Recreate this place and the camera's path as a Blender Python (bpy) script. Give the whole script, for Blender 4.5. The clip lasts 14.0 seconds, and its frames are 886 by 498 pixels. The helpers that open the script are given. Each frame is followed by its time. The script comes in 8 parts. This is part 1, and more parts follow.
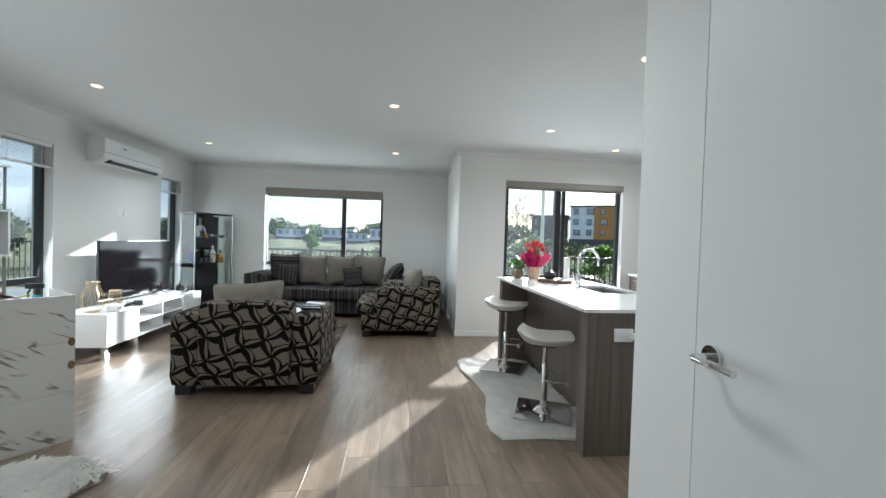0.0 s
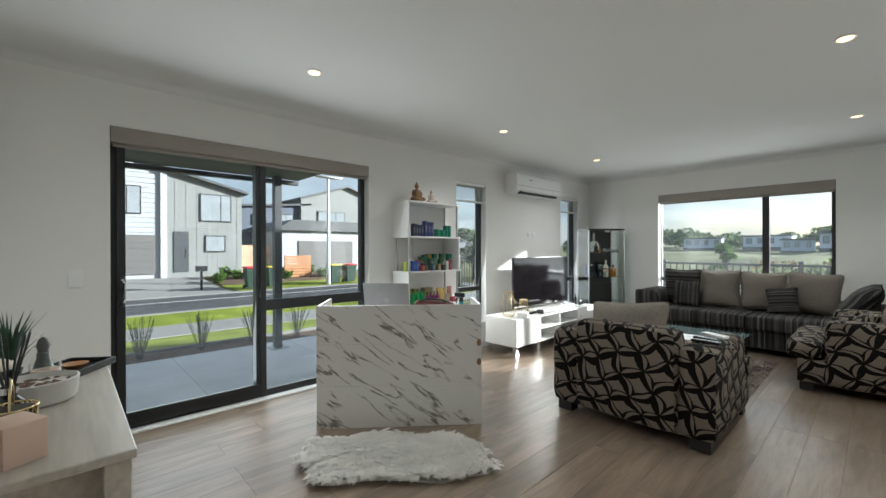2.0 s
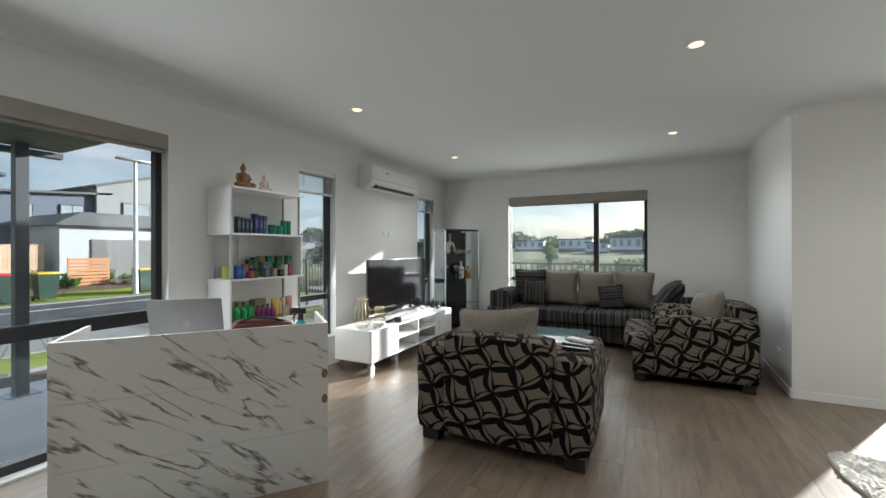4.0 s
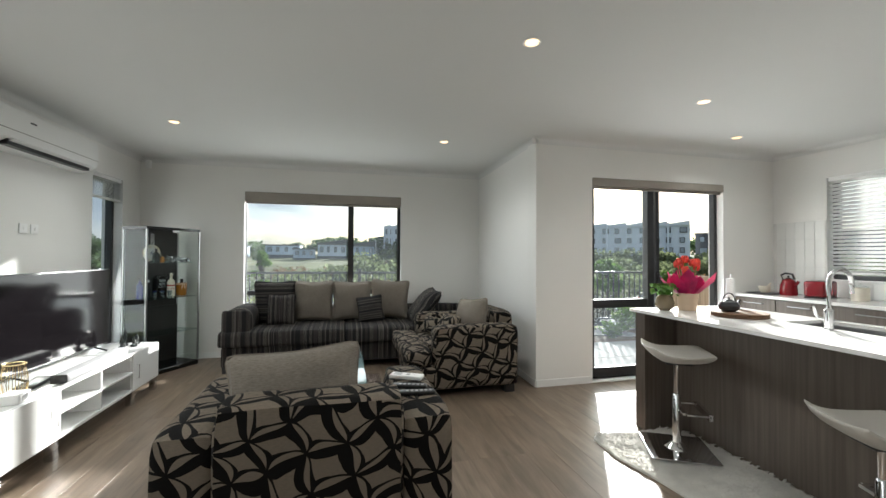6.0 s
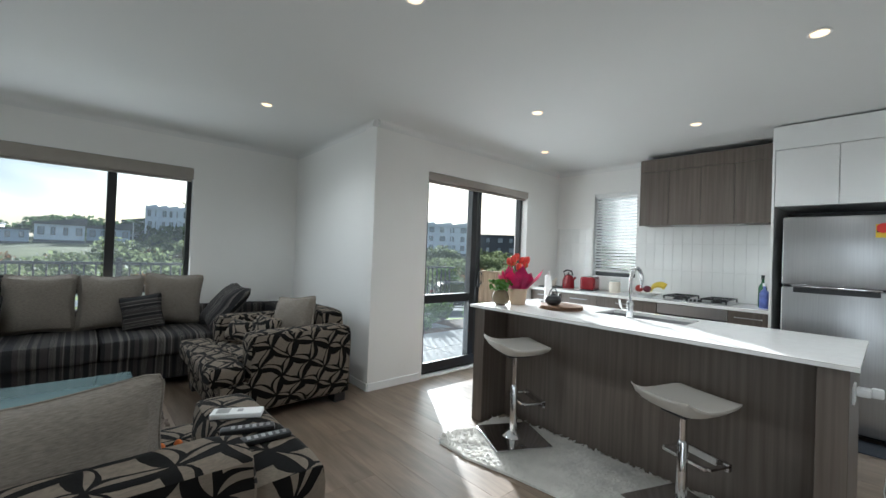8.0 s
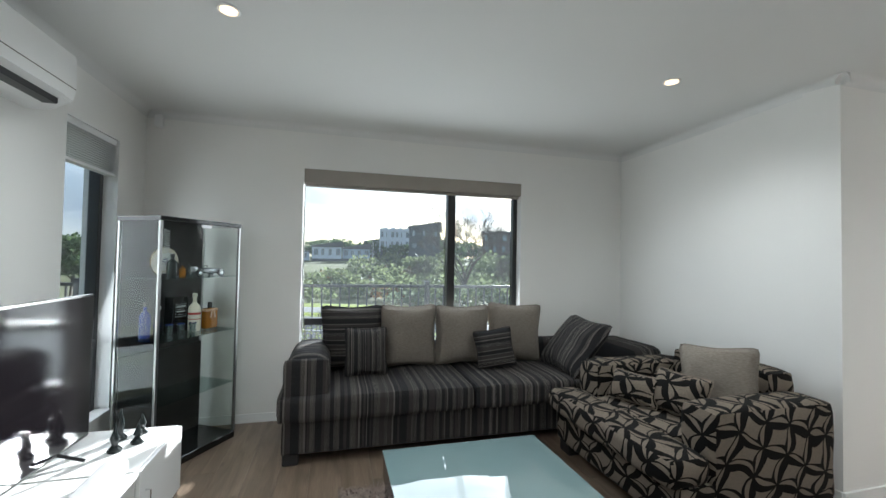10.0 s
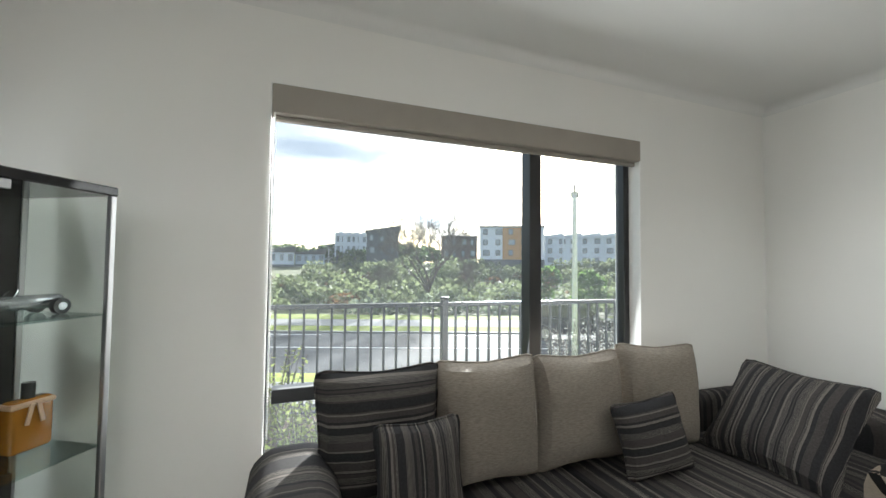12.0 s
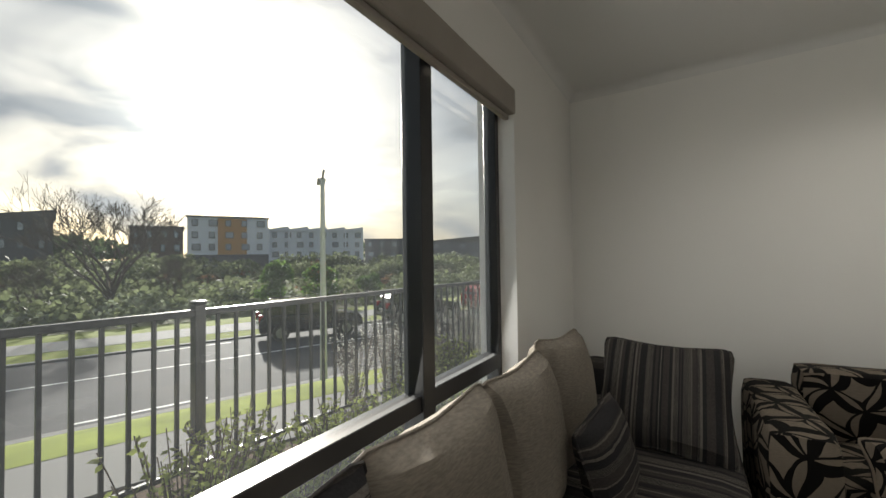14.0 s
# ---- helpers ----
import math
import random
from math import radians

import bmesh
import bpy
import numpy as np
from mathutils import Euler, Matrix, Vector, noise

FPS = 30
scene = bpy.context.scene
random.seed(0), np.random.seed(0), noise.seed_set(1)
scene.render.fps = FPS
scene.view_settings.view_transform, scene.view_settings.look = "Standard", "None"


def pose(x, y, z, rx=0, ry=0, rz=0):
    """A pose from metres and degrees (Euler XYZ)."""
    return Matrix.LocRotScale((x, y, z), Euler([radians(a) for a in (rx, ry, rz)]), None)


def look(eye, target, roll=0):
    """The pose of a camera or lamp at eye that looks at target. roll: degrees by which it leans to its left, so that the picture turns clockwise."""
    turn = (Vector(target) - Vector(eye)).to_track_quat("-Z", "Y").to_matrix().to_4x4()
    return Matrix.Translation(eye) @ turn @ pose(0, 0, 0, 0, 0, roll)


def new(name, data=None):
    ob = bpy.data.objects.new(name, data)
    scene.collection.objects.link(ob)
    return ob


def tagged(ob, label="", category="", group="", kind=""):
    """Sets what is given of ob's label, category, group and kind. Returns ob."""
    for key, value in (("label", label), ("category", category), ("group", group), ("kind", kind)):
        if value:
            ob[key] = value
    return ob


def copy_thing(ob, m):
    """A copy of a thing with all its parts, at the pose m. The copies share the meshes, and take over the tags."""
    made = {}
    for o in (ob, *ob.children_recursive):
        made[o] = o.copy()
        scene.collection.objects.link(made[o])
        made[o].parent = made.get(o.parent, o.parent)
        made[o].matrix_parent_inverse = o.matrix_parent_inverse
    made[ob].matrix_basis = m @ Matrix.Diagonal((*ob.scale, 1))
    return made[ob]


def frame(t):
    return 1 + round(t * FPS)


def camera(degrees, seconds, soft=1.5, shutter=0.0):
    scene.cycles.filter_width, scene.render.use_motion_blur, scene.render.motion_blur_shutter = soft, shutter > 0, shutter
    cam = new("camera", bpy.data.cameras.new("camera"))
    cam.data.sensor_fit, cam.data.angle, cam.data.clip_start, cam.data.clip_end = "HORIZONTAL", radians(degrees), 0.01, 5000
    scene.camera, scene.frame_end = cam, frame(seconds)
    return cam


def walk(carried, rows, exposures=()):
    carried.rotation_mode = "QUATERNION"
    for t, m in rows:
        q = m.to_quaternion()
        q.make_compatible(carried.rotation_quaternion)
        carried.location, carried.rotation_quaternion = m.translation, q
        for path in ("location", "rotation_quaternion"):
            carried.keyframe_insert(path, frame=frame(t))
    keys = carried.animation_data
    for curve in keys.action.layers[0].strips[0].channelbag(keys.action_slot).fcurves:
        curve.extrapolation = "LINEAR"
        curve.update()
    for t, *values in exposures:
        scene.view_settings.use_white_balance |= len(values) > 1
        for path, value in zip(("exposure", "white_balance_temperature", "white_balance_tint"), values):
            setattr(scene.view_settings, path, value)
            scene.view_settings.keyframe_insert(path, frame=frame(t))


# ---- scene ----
cam = camera(95.3, 14.0)
PATH = [
    (0, (0.029, 0.133, 1.274), (0.251, 2.121, 1.236), 1.8),
    (0.5, (0.085, 0.245, 1.287), (-0.385, 2.189, 1.272), 1.2),
    (1, (0.084, 0.363, 1.285), (-0.87, 2.121, 1.28), 0.5),
    (1.5, (0.065, 0.464, 1.294), (-1.214, 2.001, 1.293), -0.0),
    (2, (0.078, 0.576, 1.289), (-1.385, 1.94, 1.287), -0.2),
    (2.2, (0.073, 0.597, 1.281), (-1.427, 1.92, 1.287), -0.3),
    (4.3, (-0.453, 1.186, 1.291), (-1.166, 3.055, 1.293), -0.1),
    (4.5, (-0.547, 1.267, 1.312), (-1.145, 3.176, 1.316), -0.1),
    (5, (-0.787, 1.435, 1.313), (-1.077, 3.414, 1.332), 0.0),
    (5.5, (-0.965, 1.611, 1.301), (-0.928, 3.61, 1.33), 0.2),
    (6, (-1.041, 1.815, 1.303), (-0.564, 3.757, 1.337), 0.3),
    (6.5, (-1.072, 1.909, 1.306), (-0.115, 3.665, 1.343), 0.5),
    (7, (-1.132, 1.965, 1.309), (0.245, 3.416, 1.336), 0.8),
    (7.5, (-1.13, 2.037, 1.298), (0.391, 3.335, 1.322), 1.7),
    (8, (-1.175, 2.328, 1.289), (0.164, 3.813, 1.312), 2.2),
    (8.5, (-1.315, 2.704, 1.302), (-0.371, 4.466, 1.349), 2.1),
    (9, (-1.553, 3.106, 1.354), (-0.959, 5.015, 1.396), 1.7),
    (9.2, (-1.65, 3.252, 1.36), (-1.151, 5.188, 1.403), 1.5),
    (9.7, (-1.895, 3.62, 1.362), (-1.38, 5.55, 1.41), 1.2),
    (10.2, (-2.09, 4.02, 1.365), (-1.57, 5.95, 1.42), 1.0),
    (10.75, (-2.175, 4.54, 1.38), (-1.63, 6.46, 1.435), 0.8),
    (11.3, (-2.197, 5.094, 1.405), (-1.616, 7.006, 1.456), 0.7),
    (11.5, (-2.244, 5.304, 1.377), (-1.594, 7.194, 1.453), 0.5),
    (12, (-2.221, 5.682, 1.371), (-1.496, 7.544, 1.45), 0.6),
    (12.5, (-2.202, 6.071, 1.382), (-1.349, 7.878, 1.453), 0.4),
    (13, (-2.266, 6.407, 1.349), (-1.224, 8.112, 1.422), 0.6),
    (13.5, (-2.243, 6.649, 1.334), (-0.969, 8.19, 1.381), -0.1),
    (14, (-2.135, 6.785, 1.297), (-0.419, 7.811, 1.346), -0.8),
]
EXPOSURE = [(0, 2.08, 5450, 2), (1, 1.78, 5750, 2), (2, 1.86, 5850, 3), (4.5, 1.68, 5850, 4), (5.5, 1.9, 6000, 4), (6.5, 1.8, 5950, 4), (7.5, 1.75, 5800, 4), (8, 1.75, 5500, 3), (9, 1.8, 5400, 2), (11.5, 2.33, 6050, 6), (12.0, 2.33, 6000, 5), (12.5, 2.23, 5650, 4), (13.0, 1.93, 5900, 4), (13.5, 1.45, 5900, 5), (14, 1.07, 6600, 7)]
walk(cam, [(t, look(eye, target, roll)) for t, eye, target, roll in PATH], EXPOSURE)

# ---- world, sun and lamps ----
CLOUD_BASE, CLOUD_VARY, CLOUD_GLOW = 1.35, 0.90, 3.6
SUN_AZ, SUN_EL = 31.8, 17.5      # degrees from +y towards +x, and above the horizon
world = bpy.data.worlds.new("sky")
scene.world = world
world.use_nodes = True
wn, wl = world.node_tree.nodes, world.node_tree.links
sky = wn.new("ShaderNodeTexSky")
sky.sky_type, sky.sun_disc = "NISHITA", False
sky.sun_elevation, sky.sun_rotation = radians(SUN_EL), radians(SUN_AZ)
sky.air_density, sky.dust_density = 1.0, 2.0
sun_way = Vector((math.sin(radians(SUN_AZ)) * math.cos(radians(SUN_EL)), math.cos(radians(SUN_AZ)) * math.cos(radians(SUN_EL)), math.sin(radians(SUN_EL))))
coord = wn.new("ShaderNodeTexCoord")


def sky_noise(stretch, scale, detail, warp, lo, hi, least=0.0):
    mp, tx, rp_ = wn.new("ShaderNodeMapping"), wn.new("ShaderNodeTexNoise"), wn.new("ShaderNodeMapRange")
    mp.inputs["Scale"].default_value = stretch
    tx.inputs["Scale"].default_value, tx.inputs["Detail"].default_value, tx.inputs["Distortion"].default_value = scale, detail, warp
    rp_.inputs["From Min"].default_value, rp_.inputs["From Max"].default_value = lo, hi
    rp_.inputs["To Min"].default_value = least
    wl.new(coord.outputs["Generated"], mp.inputs["Vector"])
    wl.new(mp.outputs["Vector"], tx.inputs["Vector"])
    wl.new(tx.outputs["Fac"], rp_.inputs["Value"])
    return rp_.outputs["Result"]


def sky_math(op, a, b):
    m = wn.new("ShaderNodeMath")
    m.operation = op
    for i, v in enumerate((a, b)):
        if isinstance(v, (int, float)):
            m.inputs[i].default_value = v
        else:
            wl.new(v, m.inputs[i])
    return m.outputs["Value"]


# thin broken cloud, brightest where the sun stands behind it
cover = sky_noise((1.2, 1.2, 3.4), 1.9, 8.0, 0.5, 0.40, 0.60, 0.6)
tone = sky_noise((1.5, 1.5, 5.0), 2.6, 8.0, 0.6, 0.36, 0.66)
to_sun = wn.new("ShaderNodeVectorMath")
to_sun.operation = "DOT_PRODUCT"
to_sun.inputs[1].default_value = sun_way
wl.new(coord.outputs["Generated"], to_sun.inputs[0])
near_sun = sky_math("POWER", sky_math("MAXIMUM", to_sun.outputs["Value"], 0.0), 30.0)
core = sky_math("POWER", sky_math("MAXIMUM", to_sun.outputs["Value"], 0.0), 160.0)
level = sky_math("ADD", sky_math("MULTIPLY", tone, CLOUD_VARY), CLOUD_BASE)
glow = sky_math("ADD", sky_math("MULTIPLY", near_sun, CLOUD_GLOW), sky_math("MULTIPLY", core, 6.0))
cloud_tint = wn.new("ShaderNodeMix")
cloud_tint.data_type = "RGBA"
cloud_tint.inputs["A"].default_value, cloud_tint.inputs["B"].default_value = (0.84, 0.93, 1.08, 1), (1.0, 1.0, 1.0, 1)
wl.new(sky_math("MINIMUM", sky_math("ADD", tone, near_sun), 1.0), cloud_tint.inputs["Factor"])
cloud_gain = wn.new("ShaderNodeVectorMath")
cloud_gain.operation = "SCALE"
wl.new(cloud_tint.outputs["Result"], cloud_gain.inputs[0])
wl.new(level, cloud_gain.inputs["Scale"])
cloud_mix = wn.new("ShaderNodeMix")
cloud_mix.data_type = "RGBA"
wl.new(cover, cloud_mix.inputs["Factor"])
clear = wn.new("ShaderNodeVectorMath")
clear.operation, clear.inputs["Scale"].default_value = "SCALE", 0.75
wl.new(sky.outputs["Color"], clear.inputs[0])
wl.new(clear.outputs["Vector"], cloud_mix.inputs["A"])
wl.new(cloud_gain.outputs["Vector"], cloud_mix.inputs["B"])
lit = wn.new("ShaderNodeVectorMath")
wl.new(cloud_mix.outputs["Result"], lit.inputs[0])
wl.new(glow, lit.inputs[1])
wl.new(lit.outputs["Vector"], wn["Background"].inputs["Color"])
wn["Background"].inputs["Strength"].default_value = 0.10

sun_data = bpy.data.lights.new("sun", "SUN")
sun_data.energy, sun_data.angle, sun_data.color = 4.6, radians(1.3), (1.0, 0.93, 0.85)
sun = new("sun", sun_data)
sun.matrix_world = look(sun_way * 60, (0, 0, 0))

CEIL = 2.49
LAMPS = [(-2.52, 1.81), (-2.52, 3.85), (-2.52, 5.87), (-0.04, 1.81), (-0.04, 3.85), (-0.04, 5.87), (1.61, 4.31), (1.59, 2.59), (2.72, 4.98), (2.73, 3.47), (2.72, 1.92)]
LAMP_WATTS = 7.5
for lx, ly in LAMPS:
    d = bpy.data.lights.new("downlight_glow", "SPOT")
    d.energy, d.color, d.spot_size, d.spot_blend, d.shadow_soft_size = LAMP_WATTS * (1.4 if lx > 2.5 else 2.0 if lx > 1.0 else 2.9), (1.0, 0.95, 0.88), radians(150), 1.0, 0.12
    new("downlight_glow", d).matrix_world = look((lx, ly, CEIL - 0.012), (lx, ly, 0))


# daylight of the sky at each opening: centre, width, height, the way it shines
DAYLIGHT = 2.2                   # watts to the square metre
for x, y, z, w, h, dx, dy in ((-3.50, 1.82, 1.03, 1.95, 1.90, 1, 0), (-3.50, 4.39, 1.15, 0.48, 1.55, 1, 0), (-3.50, 6.815, 1.15, 0.48, 1.55, 1, 0),
                              (-1.275, 7.52, 1.15, 1.93, 1.60, 0, -1), (2.315, 5.55, 1.03, 1.60, 1.92, 0, -1)):
    d = bpy.data.lights.new("window_daylight", "AREA")
    d.shape, d.size, d.size_y = "RECTANGLE", w, h
    d.energy, d.color = DAYLIGHT * w * h, (1.0, 0.965, 0.915)
    new("window_daylight", d).matrix_world = look((x, y, z), (x + dx, y + dy, z - 0.24))


# ---- materials ----
def tree(name):
    m = bpy.data.materials.new(name)
    m.use_nodes = True
    return m, m.node_tree.nodes, m.node_tree.links, m.node_tree.nodes["Principled BSDF"]


def ramp_between(n, l, fac, a, b, lo=0.3, hi=0.7):
    r = n.new("ShaderNodeValToRGB")
    r.color_ramp.elements[0].position, r.color_ramp.elements[1].position = lo, hi
    r.color_ramp.elements[0].color, r.color_ramp.elements[1].color = (*a, 1), (*b, 1)
    l.new(fac, r.inputs["Fac"])
    return r.outputs["Color"]


def noise_tex(n, l, scale, detail=4.0, stretch=(1, 1, 1), kind="Object"):
    c, mp, t = n.new("ShaderNodeTexCoord"), n.new("ShaderNodeMapping"), n.new("ShaderNodeTexNoise")
    mp.inputs["Scale"].default_value = stretch
    t.inputs["Scale"].default_value, t.inputs["Detail"].default_value = scale, detail
    l.new(c.outputs[kind], mp.inputs["Vector"])
    l.new(mp.outputs["Vector"], t.inputs["Vector"])
    return t.outputs["Fac"]


def add_bump(n, l, bsdf, height, strength, distance):
    b = n.new("ShaderNodeBump")
    b.inputs["Strength"].default_value, b.inputs["Distance"].default_value = strength, distance
    l.new(height, b.inputs["Height"])
    l.new(b.outputs["Normal"], bsdf.inputs["Normal"])


def plain(name, color, rough=0.5, metal=0.0, vary=0.08, scale=6.0, fine=120.0, bump=0.05, stretch=(1, 1, 1), spread=0.0):
    """A surface with a slow stain and a fine grain; spread: how far separate pieces differ."""
    m, n, l, b = tree(name)
    big = noise_tex(n, l, scale, 5.0, stretch)
    col = ramp_between(n, l, big, [c * (1 - vary) for c in color], [min(1, c * (1 + vary)) for c in color])
    if spread:
        o = n.new("ShaderNodeObjectInfo")
        h = n.new("ShaderNodeHueSaturation")
        r = n.new("ShaderNodeMapRange")
        r.inputs["To Min"].default_value, r.inputs["To Max"].default_value = 1 - spread, 1 + spread
        l.new(o.outputs["Random"], r.inputs["Value"])
        l.new(r.outputs["Result"], h.inputs["Value"])
        l.new(col, h.inputs["Color"])
        col = h.outputs["Color"]
    l.new(col, b.inputs["Base Color"])
    b.inputs["Roughness"].default_value, b.inputs["Metallic"].default_value = rough, metal
    if bump:
        add_bump(n, l, b, noise_tex(n, l, fine, 3.0, stretch), bump, 0.004)
    return m


def wood(name, dark, light, rough, along=(1, 12, 12), scale=2.5, spread=0.0, bump=0.08):
    m, n, l, b = tree(name)
    g1 = noise_tex(n, l, scale, 8.0, along)
    g2 = noise_tex(n, l, scale * 0.25, 3.0, (1, 1, 1))
    col = ramp_between(n, l, g1, dark, light, 0.32, 0.68)
    mix = n.new("ShaderNodeMix")
    mix.data_type, mix.blend_type = "RGBA", "MULTIPLY"
    mix.inputs["Factor"].default_value = 0.6
    l.new(col, mix.inputs["A"])
    l.new(ramp_between(n, l, g2, (0.75, 0.75, 0.75), (1, 1, 1)), mix.inputs["B"])
    col = mix.outputs["Result"]
    if spread:
        o, h, r = n.new("ShaderNodeObjectInfo"), n.new("ShaderNodeHueSaturation"), n.new("ShaderNodeMapRange")
        r.inputs["To Min"].default_value, r.inputs["To Max"].default_value = 1 - spread, 1 + spread
        l.new(o.outputs["Random"], r.inputs["Value"])
        l.new(r.outputs["Result"], h.inputs["Value"])
        l.new(col, h.inputs["Color"])
        col = h.outputs["Color"]
    l.new(col, b.inputs["Base Color"])
    b.inputs["Roughness"].default_value = rough
    add_bump(n, l, b, g1, bump, 0.003)
    return m


def oak_plank(name, dark, light, rough):
    """Oiled oak: each plank has its own cut of slow grain, fine pores and a few knots."""
    m, n, l, b = tree(name)
    c, o, sh = n.new("ShaderNodeTexCoord"), n.new("ShaderNodeObjectInfo"), n.new("ShaderNodeVectorMath")
    off = n.new("ShaderNodeVectorMath")
    off.operation, off.inputs[0].default_value = "SCALE", (31.0, 57.0, 13.0)
    l.new(o.outputs["Random"], off.inputs["Scale"])
    l.new(c.outputs["Object"], sh.inputs[0])
    l.new(off.outputs["Vector"], sh.inputs[1])

    def noise_at(scale, detail, stretch, warp=0.0):
        mp, t = n.new("ShaderNodeMapping"), n.new("ShaderNodeTexNoise")
        mp.inputs["Scale"].default_value = stretch
        t.inputs["Scale"].default_value, t.inputs["Detail"].default_value, t.inputs["Distortion"].default_value = scale, detail, warp
        l.new(sh.outputs["Vector"], mp.inputs["Vector"])
        l.new(mp.outputs["Vector"], t.inputs["Vector"])
        return t.outputs["Fac"]
    grain = noise_at(2.2, 6.0, (6, 0.7, 6), 0.8)
    pores = noise_at(60.0, 2.0, (3, 0.12, 3))
    cloud_ = noise_at(1.6, 3.0, (1.4, 1, 1))
    mp, vo = n.new("ShaderNodeMapping"), n.new("ShaderNodeTexVoronoi")
    mp.inputs["Scale"].default_value = (5.5, 2.0, 1.0)
    vo.inputs["Scale"].default_value = 1.0
    l.new(sh.outputs["Vector"], mp.inputs["Vector"])
    l.new(mp.outputs["Vector"], vo.inputs["Vector"])
    col = ramp_between(n, l, grain, dark, light, 0.30, 0.70)
    for fac, lo, hi, p, q in ((pores, 0.86, 1.0, 0.35, 0.55), (cloud_, 0.74, 1.10, 0.3, 0.7), (vo.outputs["Distance"], 0.62, 1.0, 0.02, 0.09)):
        mix = n.new("ShaderNodeMix")
        mix.data_type, mix.blend_type = "RGBA", "MULTIPLY"
        mix.inputs["Factor"].default_value = 1.0
        l.new(col, mix.inputs["A"])
        l.new(ramp_between(n, l, fac, (lo, lo, lo), (hi, hi, hi), p, q), mix.inputs["B"])
        col = mix.outputs["Result"]
    h, r = n.new("ShaderNodeHueSaturation"), n.new("ShaderNodeMapRange")
    r.inputs["To Min"].default_value, r.inputs["To Max"].default_value = 0.92, 1.08
    l.new(o.outputs["Random"], r.inputs["Value"])
    l.new(r.outputs["Result"], h.inputs["Value"])
    l.new(col, h.inputs["Color"])
    l.new(h.outputs["Color"], b.inputs["Base Color"])
    rr = n.new("ShaderNodeMapRange")
    rr.inputs["To Min"].default_value, rr.inputs["To Max"].default_value = rough - 0.06, rough + 0.12
    l.new(cloud_, rr.inputs["Value"])
    l.new(rr.outputs["Result"], b.inputs["Roughness"])
    add_bump(n, l, b, grain, 0.06, 0.003)
    return m


def glassy(name, color=(1, 1, 1), rough=0.0, tint=0.0, veil=0.0):
    """Window and showcase glass: mostly clear, with a mirror sheen that grows at a slant."""
    m, n, l, b = tree(name)
    n.remove(b)
    t, g, mx, lw = n.new("ShaderNodeBsdfTransparent"), n.new("ShaderNodeBsdfGlossy"), n.new("ShaderNodeMixShader"), n.new("ShaderNodeLayerWeight")
    t.inputs["Color"].default_value = (*color, 1)
    g.inputs["Roughness"].default_value = rough
    pw, sc = n.new("ShaderNodeMath"), n.new("ShaderNodeMapRange")
    pw.operation, pw.inputs[1].default_value = "POWER", 4.0
    sc.inputs["To Min"].default_value, sc.inputs["To Max"].default_value = tint + 0.025, 0.8
    l.new(lw.outputs["Facing"], pw.inputs[0])
    l.new(pw.outputs["Value"], sc.inputs["Value"])
    l.new(sc.outputs["Result"], mx.inputs["Fac"])
    l.new(t.outputs["BSDF"], mx.inputs[1])
    l.new(g.outputs["BSDF"], mx.inputs[2])
    out = mx.outputs["Shader"]
    if veil:                     # an uneven pale veil in the pane, imitating glare and distant haze
        glare, dm, fm = n.new("ShaderNodeBsdfTranslucent"), n.new("ShaderNodeMixShader"), n.new("ShaderNodeMapRange")
        fm.inputs["To Min"].default_value, fm.inputs["To Max"].default_value = veil * 0.5, veil * 1.5
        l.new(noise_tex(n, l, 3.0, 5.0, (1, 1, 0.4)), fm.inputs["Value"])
        glare.inputs["Color"].default_value = (0.72, 0.80, 0.88, 1)
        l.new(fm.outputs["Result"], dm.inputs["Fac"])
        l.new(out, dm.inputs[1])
        l.new(glare.outputs["BSDF"], dm.inputs[2])
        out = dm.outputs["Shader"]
    l.new(out, n["Material Output"].inputs["Surface"])
    return m


def lets_light(m, share):
    """Lets part of the light through thin fibres."""
    n, l = m.node_tree.nodes, m.node_tree.links
    b, tr, mx = n["Principled BSDF"], n.new("ShaderNodeBsdfTranslucent"), n.new("ShaderNodeMixShader")
    l.new(b.inputs["Base Color"].links[0].from_socket, tr.inputs["Color"])
    mx.inputs["Fac"].default_value = share
    l.new(b.outputs["BSDF"], mx.inputs[1])
    l.new(tr.outputs["BSDF"], mx.inputs[2])
    l.new(mx.outputs["Shader"], n["Material Output"].inputs["Surface"])


def glowing(name, color, strength):
    m, n, l, b = tree(name)
    b.inputs["Base Color"].default_value = (*color, 1)
    b.inputs["Emission Color"].default_value, b.inputs["Emission Strength"].default_value = (*color, 1), strength
    return m


M_WALL = plain("wall_paint", (0.78, 0.77, 0.745), 0.7, vary=0.015, scale=1.2, fine=260, bump=0.06)
M_CEIL = plain("ceiling_paint", (0.70, 0.70, 0.685), 0.85, vary=0.01, scale=1.0, fine=300, bump=0.03)
M_TRIM = plain("white_trim_paint", (0.80, 0.80, 0.79), 0.4, vary=0.01, bump=0.02)
M_DOORW = plain("white_door_paint", (0.76, 0.76, 0.75), 0.45, vary=0.01, bump=0.03)
M_FRAME = plain("black_aluminium", (0.018, 0.019, 0.021), 0.38, vary=0.1, fine=400, bump=0.03)
M_GLASS = glassy("window_glass", (0.97, 0.99, 1.0), veil=0.012)
M_BLIND = plain("taupe_blind_fabric", (0.33, 0.30, 0.265), 0.8, vary=0.05, fine=500, bump=0.15)
M_PLANK = oak_plank("grey_oak_planks", (0.138, 0.098, 0.066), (0.250, 0.190, 0.138), 0.36)
M_JOINT = plain("dark_floor_joint", (0.115, 0.088, 0.064), 0.7)
